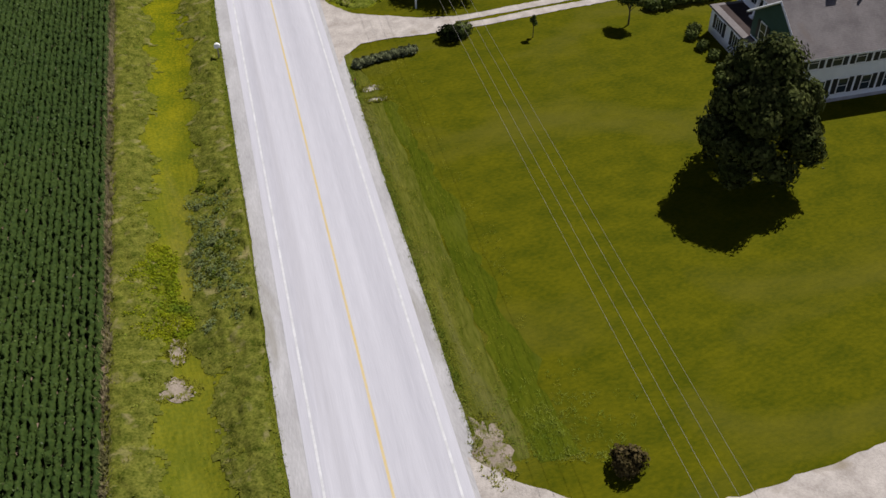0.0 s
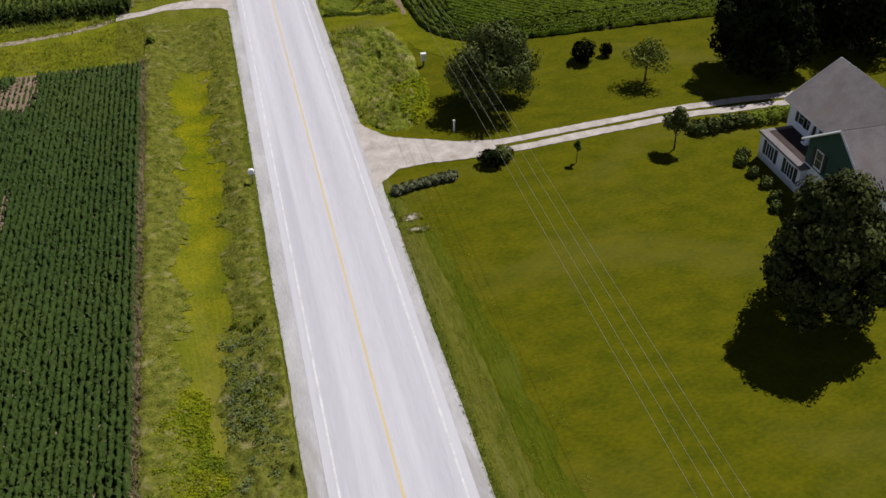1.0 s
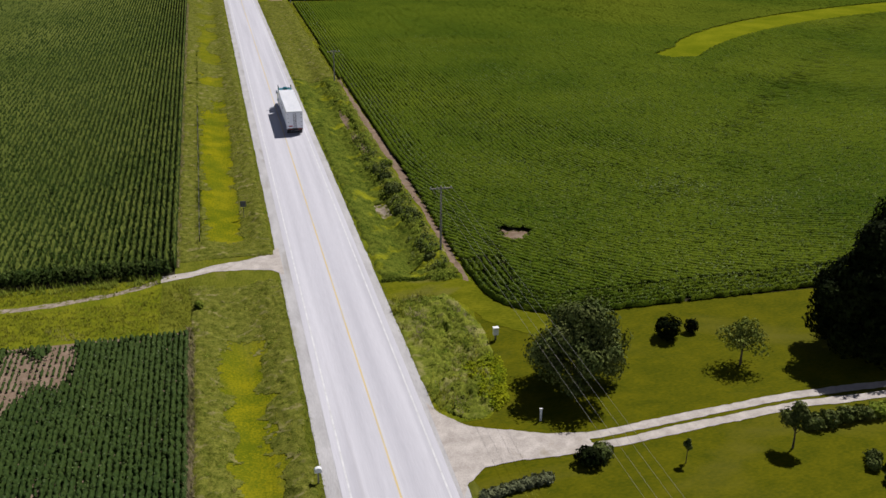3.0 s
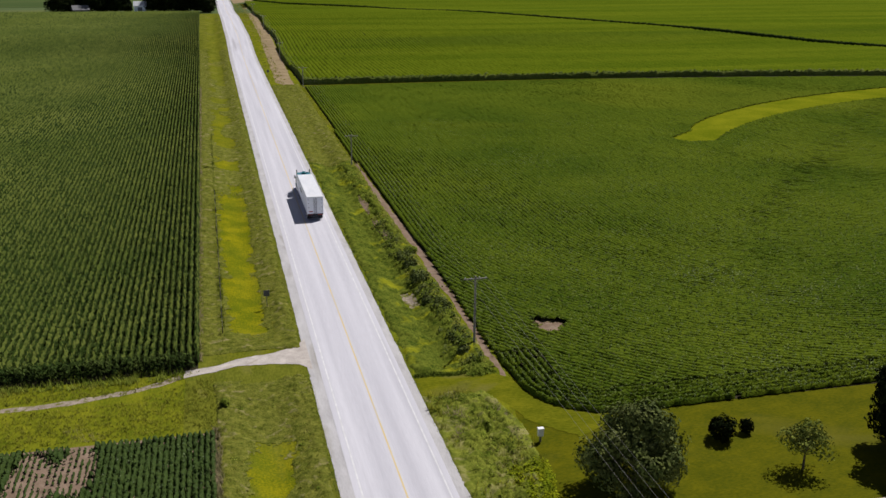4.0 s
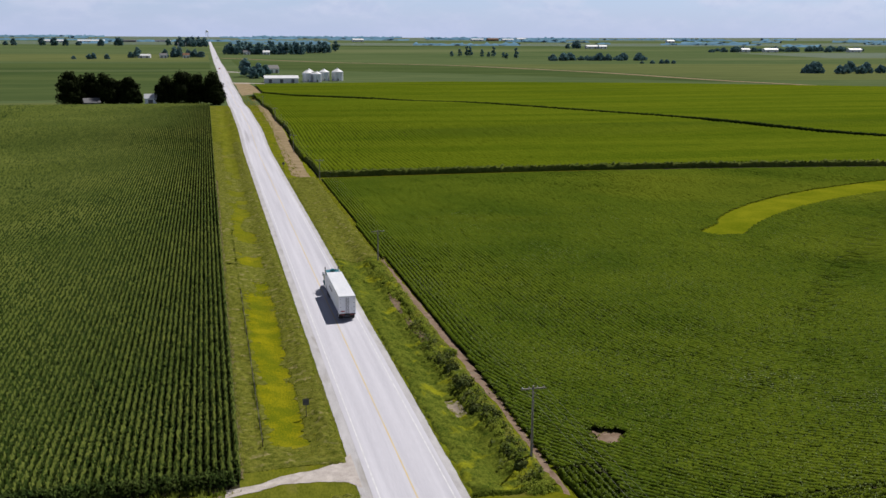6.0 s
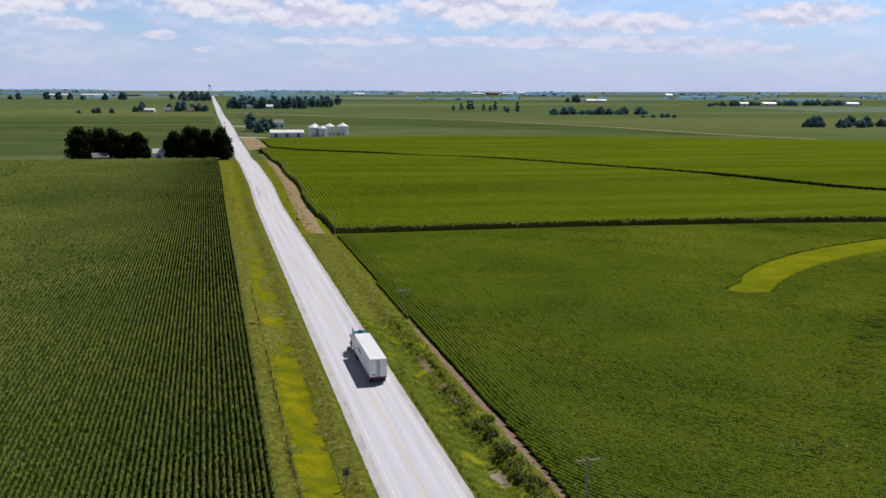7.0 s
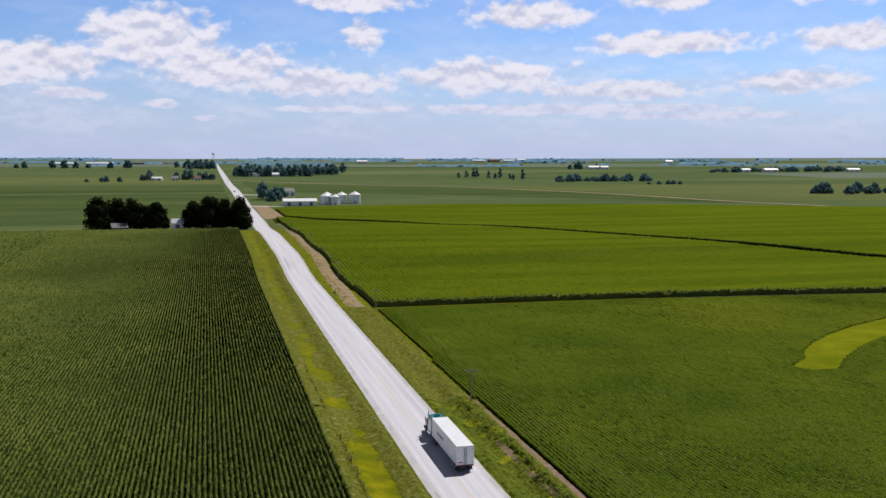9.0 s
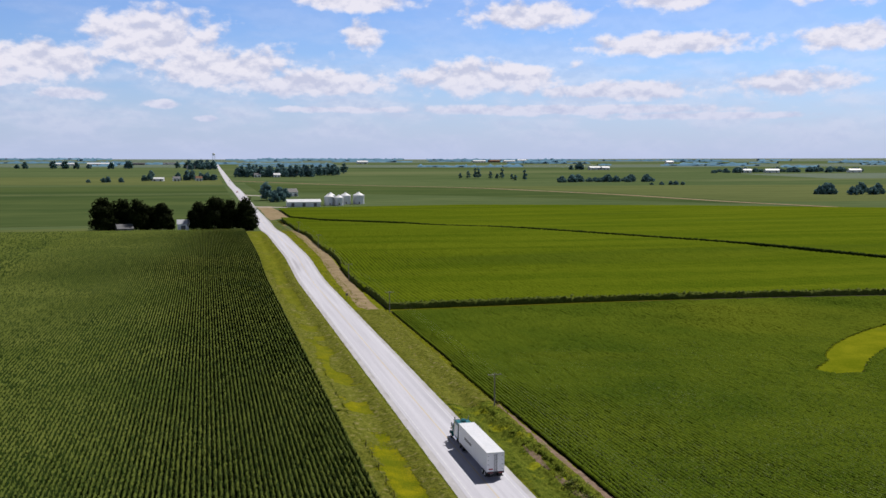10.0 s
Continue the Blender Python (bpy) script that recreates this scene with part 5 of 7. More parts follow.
for x, y, r, h in ((11.6, 132.2, 1.2, 1.9), (12.2, 138.6, 1.1, 1.7), (12.5, 144.0, 0.9, 1.4), (12.3, 151.5, 1.0, 1.5), (12.2, 116.5, 0.9, 1.3), (12.0, 193.0, 0.9, 1.3)):
    k = float(rng.uniform(0.6, 1.25))
    bush("ditch_bush", x + float(rng.normal(0, 0.7)), y + float(rng.normal(0, 1.2)), r * k, h * k * 0.8, 520, 0.17, "leaf_mid" if y < 146 else "tuft_green", "scrubby green bush in the ditch")
bush("round_bush", 12.9, 24.5, 0.98, 1.5, 1700, 0.11, "leaf_red", "round dark reddish-green lawn bush")
bush("mound_shrub", 15.2, 72.6, 1.15, 1.35, 900, 0.15, "leaf_dark", "clipped rounded shrub beside the drive")
bush("mound_shrub", 16.5, 73.3, 0.95, 1.1, 700, 0.15, "leaf_mid", "clipped rounded shrub beside the drive")
bush("yard_bush", 30.6, 90.6, 1.25, 2.2, 900, 0.2, "leaf_dark", "dense dark bush on the lawn")
bush("yard_bush", 33.5, 91.2, 0.65, 1.5, 400, 0.16, "leaf_dark", "small dark bush on the lawn")
bush("lane_bush", -14.4, 107.3, 0.45, 1.1, 260, 0.16, "tuft_green", "lone weed bush by the lane")
for i, (x, y) in enumerate(((35.6, 73.3), (37.2, 73.4), (38.8, 73.5), (40.4, 73.6), (42.0, 73.6), (43.6, 73.7), (45.2, 73.8))):
    bush("hedge_shrub", x, y, 0.95, 1.0 + 0.12 * (i % 3), 520, 0.17, "tuft_green" if i > 3 else "leaf_mid", "low leafy shrub in the drive border")
for x, y, r in ((36.7, 67.0, 0.6), (37.4, 68.0, 0.7), (36.8, 65.0, 0.55), (37.1, 63.2, 0.6), (36.7, 61.0, 0.6), (36.0, 59.6, 0.6)):
    bush("foundation_shrub", x, y, r, 0.8, 380, 0.14, "leaf_mid", "small clipped shrub beside the house")
for i in range(7):
    t = i / 6
    bush("feather_grass", 6.2 + 5.0 * t, 70.2 + 1.6 * t - 0.5 * t * t, 0.62, 0.6, 460, 0.13, "grey_leaf", "grey-green ornamental grass clump by the drive")

# ---------------------------------------------------------------- trees
def tree(name, x, y, height, radius, leaves, size, mat, label, trunk=0.22, clear=0.22, lobes=9, open_crown=0.0, seed=1, squash=0.85, group="", skirt=0, lobe=(0.30, 0.46), spread=0.66):
    """A tapered trunk with limbs, and a crown of leaf sprays in uneven lobes."""
    g = np.random.default_rng(seed)
    root = empty(name, pose(x, y, float(gz(x, y))), label, "tree", group)
    base, top = height * clear, height
    mid = (base + top) / 2
    half = (top - base) / 2
    bm = bmesh.new()
    rod(bm, (0, 0, -0.1), (0, 0, base), trunk * 1.25, trunk * 0.9, 10)
    rod(bm, (0, 0, base - 0.05), (g.normal(0, 0.2), g.normal(0, 0.2), top * 0.82), trunk * 0.9, trunk * 0.15, 8)
    centres = []
    for k in range(lobes):
        a = 2.4 * k + g.uniform(-0.4, 0.4)
        u = math.sqrt((k + 0.5) / lobes)
        zz = mid + half * (0.75 * (1 - u * 1.5) + g.uniform(-0.35, 0.35))
        c = (radius * spread * u * math.cos(a), radius * spread * u * math.sin(a) * squash / 0.85, min(max(zz, base + half * 0.3), top - half * 0.28))
        centres.append(c)
        rod(bm, (0, 0, base * 0.8 + (c[2] - base) * 0.35), c, trunk * 0.42, trunk * 0.08, 6)
    for k in range(skirt):
        a = 6.283 * k / skirt
        centres.append((radius * 0.55 * math.cos(a), radius * 0.55 * math.sin(a), height * 0.2))
    lobes += skirt
    part("trunk", bm, M["bark"], root)
    centres = np.array(centres + [(0, 0, mid), (0, 0, top - half * 0.4)])
    rad = np.concatenate([g.uniform(*lobe, lobes) * radius, [radius * 0.55, radius * 0.38]])
    pick = g.choice(len(centres), leaves, p=rad ** 2 / (rad ** 2).sum())
    d = g.normal(size=(leaves, 3))
    d /= np.linalg.norm(d, axis=1)[:, None]
    r = rad[pick] * (g.uniform(0.25, 1, leaves) ** 0.45) * (1 + 0.14 * np.sin(6 * d[:, 0] + pick) + 0.1 * np.sin(9 * d[:, 2] + 2 * pick))
    C = centres[pick] + d * r[:, None] * np.array([1, 1, min(1.0, half / radius * 1.15)])
    d = d + 0.35 * (C - (0, 0, mid)) / radius
    if open_crown:
        stay = g.random(len(C)) > open_crown
        C, d = C[stay], d[stay]
    V, T = leaf_cards(C, size, 0.25, d)
    put("crown", mesh_from("crown", V, None, T), M[mat], parent=root)
    return root


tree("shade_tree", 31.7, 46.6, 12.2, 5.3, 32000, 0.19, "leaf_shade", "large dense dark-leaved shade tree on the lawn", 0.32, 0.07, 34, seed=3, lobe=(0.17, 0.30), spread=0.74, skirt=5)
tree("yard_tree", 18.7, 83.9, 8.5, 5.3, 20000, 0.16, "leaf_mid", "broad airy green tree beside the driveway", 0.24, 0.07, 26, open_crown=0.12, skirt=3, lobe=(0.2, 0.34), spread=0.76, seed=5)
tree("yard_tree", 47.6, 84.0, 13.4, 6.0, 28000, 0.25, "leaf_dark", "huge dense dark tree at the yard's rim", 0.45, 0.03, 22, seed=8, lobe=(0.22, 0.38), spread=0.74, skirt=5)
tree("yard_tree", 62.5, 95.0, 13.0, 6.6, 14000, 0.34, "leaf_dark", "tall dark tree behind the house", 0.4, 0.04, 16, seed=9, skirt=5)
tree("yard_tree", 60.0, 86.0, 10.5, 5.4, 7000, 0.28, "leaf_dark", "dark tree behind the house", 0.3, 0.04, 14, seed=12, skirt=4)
tree("yard_tree", 35.0, 84.2, 4.6, 2.9, 3600, 0.13, "leaf_light", "small open many-stemmed tree on the lawn", 0.1, 0.3, 11, open_crown=0.45, seed=14, squash=0.7)
tree("young_tree", 32.1, 70.9, 4.6, 1.45, 2800, 0.12, "leaf_mid", "slim young tree beside the driveway", 0.08, 0.22, 7, seed=16)
tree("sapling", 22.7, 71.0, 2.4, 0.5, 320, 0.11, "leaf_mid", "thin staked sapling on the lawn", 0.035, 0.4, 4, seed=18)

# the farmstead grove beyond the corn
g2 = np.random.default_rng(4)
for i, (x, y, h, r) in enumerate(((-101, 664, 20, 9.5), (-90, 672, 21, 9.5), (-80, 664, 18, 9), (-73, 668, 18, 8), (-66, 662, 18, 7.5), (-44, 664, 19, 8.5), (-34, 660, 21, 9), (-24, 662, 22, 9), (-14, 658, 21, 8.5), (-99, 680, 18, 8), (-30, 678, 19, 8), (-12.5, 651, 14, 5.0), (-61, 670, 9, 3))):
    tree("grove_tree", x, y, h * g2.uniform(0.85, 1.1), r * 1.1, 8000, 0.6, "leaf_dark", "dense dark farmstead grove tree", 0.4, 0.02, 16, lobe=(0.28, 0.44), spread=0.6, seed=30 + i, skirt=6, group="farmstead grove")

# ---------------------------------------------------------------- the house
def slope(a, b, c, d, courses=34, lift=0.016):
    """A roof plane in shingle courses: eave a to b, ridge d to c."""
    a, b, c, d = map(Vector, (a, b, c, d))
    nrm = (b - a).cross(d - a).normalized()
    if nrm.z < 0:
        nrm = -nrm
    bm, f = bmesh.new(), None
    for i in range(courses):
        t0, t1 = i / courses, (i + 1) / courses
        l0, r0, l1, r1 = a.lerp(d, t0), b.lerp(c, t0), a.lerp(d, t1), b.lerp(c, t1)
        up = nrm * (0.08 + lift)
        f = f or [bm.verts.new(p) for p in (a, b)]
        q = [bm.verts.new(p) for p in (l0 + up, r0 + up, r1 + nrm * 0.08, l1 + nrm * 0.08)]
        bm.faces.new((f[0], f[1], q[1], q[0]))
        bm.faces.new(q)
        f = [q[3], q[2]]
    return bm


def window(house, x, y, z, w, h, face, shutters=True, panes=2):
    """A framed sash with shutters on a wall that faces -x ('w') or -y ('s')."""
    def at(u0, u1, z0, z1, d0, d1):
        if face == "s":
            return boxed(x + u0, x + u1, y - d1, y - d0, z + z0, z + z1)
        return boxed(x - d1, x - d0, y + u0, y + u1, z + z0, z + z1)
    frame_ = part("window_frame", at(-w / 2 - 0.08, w / 2 + 0.08, -h / 2 - 0.08, h / 2 + 0.08, -0.02, 0.05), M["trim"], house)
    for k in range(panes):
        z0 = -h / 2 + k * h / panes + 0.02
        part("pane", at(-w / 2 + 0.02, w / 2 - 0.02, z0, z0 + h / panes - 0.05, 0.045, 0.06), M["glass"], frame_)
    part("sill", at(-w / 2 - 0.12, w / 2 + 0.12, -h / 2 - 0.14, -h / 2 - 0.08, -0.02, 0.10), M["trim"], frame_)
    if shutters:
        for s in (-1, 1):
            c = s * (w / 2 + 0.32)
            part("shutter", at(c - 0.2, c + 0.2, -h / 2 - 0.04, h / 2 + 0.04, -0.02, 0.06), M["shutter"], house)


def gable_wall(x0, x1, y0, y1, z0, z1, ridge, axis):
    """A block of walls with gables: the ridge runs along the axis."""
    bm = bmesh.new()
    if axis == "y":
        xm = (x0 + x1) / 2
        prism(bm, [(x0, z0), (x1, z0), (x1, z1), (xm, ridge), (x0, z1)], y0, y1)
    else:
        ym = (y0 + y1) / 2
        prism(bm, [(y0, z0), (y1, z0), (y1, z1), (ym, ridge), (y0, z1)], x0, x1)
        for v in bm.verts:
            v.co.x, v.co.y = v.co.y, v.co.x
        bmesh.ops.recalc_face_normals(bm, faces=bm.faces[:])
    return bm


def house():
    h = empty("farmhouse", pose(45, 62, 0), "white two-storey farmhouse with green gable and black shutters", "house")
    h.matrix_basis = Matrix.Identity(4)
    EV, RW, RM = 5.0, 7.7, 8.0
    part("main_wall", gable_wall(42.0, 50.6, 60.0, 70.2, 0, EV, RM - 0.1, "y"), M["white_siding"], h)
    part("wing_wall", gable_wall(39.7, 56.0, 55.6, 63.4, 0, EV, RW - 0.1, "x"), M["white_siding"], h)
    bm = bmesh.new()
    prism(bm, [(55.58, 2.75), (63.42, 2.75), (63.42, EV), (59.5, RW - 0.12), (55.58, EV)], 39.64, 39.9)
    for v in bm.verts:
        v.co.x, v.co.y = v.co.y, v.co.x
    part("green_gable", bm, M["green_siding"], h, "dark green clapboard gable")
    o = 0.45
    rise = (RM - EV) / 4.3
    zo = EV - o * rise
    part("roof_slope", slope((42 - o, 59.4, zo), (42 - o, 70.2 + o, zo), (46.3, 70.2 + o, RM), (46.3, 59.4, RM)), M["shingle"], h, "grey-brown shingle roof")
    part("roof_slope", slope((50.6 + o, 59.4, zo), (50.6 + o, 70.2 + o, zo), (46.3, 70.2 + o, RM), (46.3, 59.4, RM)), M["shingle"], h)
    rise = (RW - EV) / 3.9
    zo = EV - o * rise
    part("roof_slope", slope((39.7 - o, 55.6 - o, zo), (56.4, 55.6 - o, zo), (56.4, 59.5, RW), (39.7 - o, 59.5, RW)), M["shingle"], h, "grey-brown shingle roof")
    part("roof_slope", slope((39.7 - o, 63.4 + o, zo), (56.4, 63.4 + o, zo), (56.4, 59.5, RW), (39.7 - o, 59.5, RW)), M["shingle"], h)
    # bargeboards and eaves
    for ya, yb in ((55.6 - o, 59.5), (63.4 + o, 59.5)):
        bm = bmesh.new()
        rod(bm, (39.7 - o, ya, zo + 0.02), (39.7 - o, yb, RW + 0.02), 0.10, seg=4)
        part("bargeboard", bm, M["trim"], h)
    zm = EV - o * (RM - EV) / 4.3
    for xa in (42 - o, 50.6 + o):
        part("bargeboard", rodded((xa, 70.2 + o, zm + 0.02), (46.3, 70.2 + o, RM + 0.02), 0.10, seg=4), M["trim"], h)
    part("gutter", boxed(42 - o - 0.06, 42 - o + 0.08, 63.6, 70.6, zm - 0.06, zm + 0.07), M["trim"], h, "white gutter")
    part("gutter", boxed(39.3, 56.4, 55.6 - o - 0.06, 55.6 - o + 0.08, zo - 0.06, zo + 0.07), M["trim"], h, "white gutter")
    part("downpipe", rodded((41.45, 66.2, 2.6), (41.75, 66.2, 4.8), 0.17, seg=8), M["white_siding"], h, "white boxed vent pipe")
    part("vent_cap", boxed(41.15, 41.75, 65.9, 66.5, 2.5, 2.72, 0.04), M["trim"], h)
    # flat-roofed sun room
    part("sunroom_wall", boxed(39.0, 42.1, 62.7, 69.2, 0, 2.42), M["white_siding"], h)
    part("sunroom_roof", boxed(38.85, 42.0, 62.55, 69.35, 2.42, 2.56), M["flat_roof"], h, "brown flat roof")
    part("roof_rim", boxed(38.8, 39.5, 62.5, 69.4, 2.40, 2.60), M["shingle"], h)
    part("roof_rim", boxed(39.5, 42.0, 69.0, 69.4, 2.40, 2.60), M["shingle"], h)
    for yc in (67.4, 64.2):
        window(h, 39.0, yc, 1.45, 1.15, 1.25, "w", True, 1)
        for dy in (-0.2, 0.2):
            part("mullion", boxed(38.93, 38.99, yc + dy - 0.03, yc + dy + 0.03, 0.85, 2.05), M["trim"], h)
    for yc in (68.2, 66.9, 65.1):
        window(h, 42.0, yc, 3.95, 0.75, 1.25, "w", yc > 66)
    for yc in (61.6, 58.2):
        window(h, 39.63, yc, 3.85, 0.85, 1.45, "w")
    window(h, 39.7, 61.9, 1.3, 0.75, 1.0, "w")
    window(h, 39.7, 58.0, 1.4, 0.8, 1.3, "w")
    for k in range(7):
        window(h, 40.9 + 2.15 * k, 55.6, 4.12, 0.85, 1.15, "s")
        window(h, 42.0 + 2.15 * k, 55.6, 1.5, 0.85, 1.35, "s")
    ch = part("chimney", boxed(43.7, 44.4, 59.3, 60.0, 7.0, 8.5), M["brick"], h, "brick chimney")
    part("chimney_cap", boxed(43.62, 44.48, 59.22, 60.08, 8.5, 8.62), M["dark_grey"], ch)
    part("vent_pipe", rodded((46.2, 58.9, 7.0), (46.2, 58.9, 8.0), 0.12), M["bin_steel"], h)
    part("foundation", boxed(39.66, 56.02, 55.56, 63.44, 0, 0.3), M["gravel"], h)
    rebase(h, 45, 62)
    return h


house().matrix_basis = pose(44.8, 60.7, 0)

# ---------------------------------------------------------------- the lorry
def wheel(parent, x, y, r=0.5, w=0.28, rim="chrome"):
    s = 1 if x > 0 else -1
    bm = bmesh.new()
    rod(bm, (x - s * w, y, r), (x, y, r), r, seg=20)
    bmesh.ops.bevel(bm, geom=[e for e in bm.edges if len(e.link_faces) == 2 and e.calc_face_angle(0) > 1.0], offset=0.05, segments=2, affect="EDGES")
    t = part("wheel", bm, M["tyre"], parent)
    bm = bmesh.new()
    rod(bm, (x - s * 0.02, y, r), (x + s * 0.012, y, r), r * 0.58, r * 0.5, seg=16)
    rod(bm, (x, y, r), (x + s * 0.06, y, r), r * 0.2, r * 0.15, seg=10)
    part("rim", bm, M[rim], t)


TX, TY, TZ = 1.85, 172.0, 0.06


def semi_trailer():
    t = empty("semi_trailer", pose(TX, TY, TZ), "long white box trailer with bright aluminium roof", "trailer")
    L, W, Z0, Z1 = 16.2, 1.3, 1.12, 4.02
    part("box_body", boxed(-W, W, 0.05, L, Z0, Z1 - 0.04, 0.03), M["trailer_white"], t, "white panelled trailer box")
    part("roof_sheet", boxed(-W + 0.03, W - 0.03, 0.28, L - 0.05, Z1 - 0.05, Z1), M["roof_alu"], t, "bright aluminium roof sheet")
    part("rear_header", boxed(-W, W, 0.0, 0.28, Z1 - 0.22, Z1 + 0.012, 0.02), M["trim"], t, "white rear roof header")
    for k in range(13):
        part("roof_bow", boxed(-W + 0.06, W - 0.06, 0.9 + k * 1.2, 0.94 + k * 1.2, Z1, Z1 + 0.008), M["roof_alu"], t)
    for s in (-1, 1):
        part("top_rail", boxed(s * W - 0.04, s * W + 0.04, 0.0, L, Z1 - 0.16, Z1 + 0.01), M["alu"], t)
        part("bottom_rail", boxed(s * W - 0.04, s * W + 0.04, 0.0, L, Z0 - 0.06, Z0 + 0.16), M["alu"], t)
        part("corner_post", boxed(s * W - 0.05, s * W + 0.05, -0.03, 0.12, Z0 - 0.1, Z1), M["alu"], t)
        for k in range(12):
            part("side_seam", boxed(s * (W + 0.004) - 0.012, s * (W + 0.004) + 0.012, 1.2 + k * 1.22, 1.24 + k * 1.22, Z0 + 0.16, Z1 - 0.16), M["alu"], t)
        part("side_mark", boxed(s * (W + 0.006) - 0.006, s * (W + 0.006) + 0.006, 8.6, 12.6, 2.35, 2.75), M["dark_grey"] if s > 0 else M["sign_grey"], t, "plain grey bar of faded lettering")
        d = part("rear_door", boxed(0.02 if s > 0 else -W + 0.05, W - 0.05 if s > 0 else -0.02, -0.02, 0.06, Z0 + 0.04, Z1 - 0.24), M["trailer_white"], t, "white rear swing door")
        for u in (0.10, 0.22):
            part("lock_rod", rodded((s * u, -0.05, Z0), (s * u, -0.05, Z1 - 0.26), 0.022, seg=6), M["dark_grey"], d)
        for zz in (1.5, 2.2, 2.9, 3.5):
            part("hinge", boxed(s * (W - 0.2) - 0.1, s * (W - 0.2) + 0.1, -0.045, -0.02, zz, zz + 0.05), M["dark_grey"], d)
    part("door_decal", boxed(-1.0, -0.42, -0.028, -0.022, 1.42, 1.62), M["red"], t, "faded red bar of lettering")
    part("door_placard", boxed(0.52, 0.82, -0.028, -0.022, 1.75, 2.15), M["trim"], t, "small white placard")
    part("rear_sill", boxed(-W, W, -0.08, 0.2, Z0 - 0.22, Z0), M["black"], t)
    for s in (-1, 1):
        for u in (0.55, 0.8, 1.05):
            part("tail_light", boxed(s * u - 0.08, s * u + 0.08, -0.10, -0.08, Z0 - 0.18, Z0 - 0.06), M["red"], t)
        part("bumper_strut", boxed(s * 0.55 - 0.05, s * 0.55 + 0.05, -0.02, 0.08, 0.5, Z0 - 0.2), M["black"], t)
        part("mud_flap", boxed(s * 0.95 - 0.3, s * 0.95 + 0.3, 0.55, 0.57, 0.25, 0.95), M["black"], t)
        part("landing_leg", boxed(s * 0.85 - 0.07, s * 0.85 + 0.07, 12.6, 12.75, 0.15, Z0), M["dark_grey"], t)
    part("bumper_bar", boxed(-1.2, 1.2, -0.08, 0.04, 0.42, 0.56, 0.02), M["black"], t)
    for y in (1.35, 2.65):
        part("axle", rodded((-1.0, y, 0.5), (1.0, y, 0.5), 0.09), M["black"], t)
        for s in (-1, 1):
            wheel(t, s * 1.27, y, rim="trim")
            wheel(t, s * 0.93, y, rim="trim")
    part("frame_rail", boxed(-0.5, 0.5, 0.4, 15.2, Z0 - 0.3, Z0 - 0.02), M["black"], t)
    return t


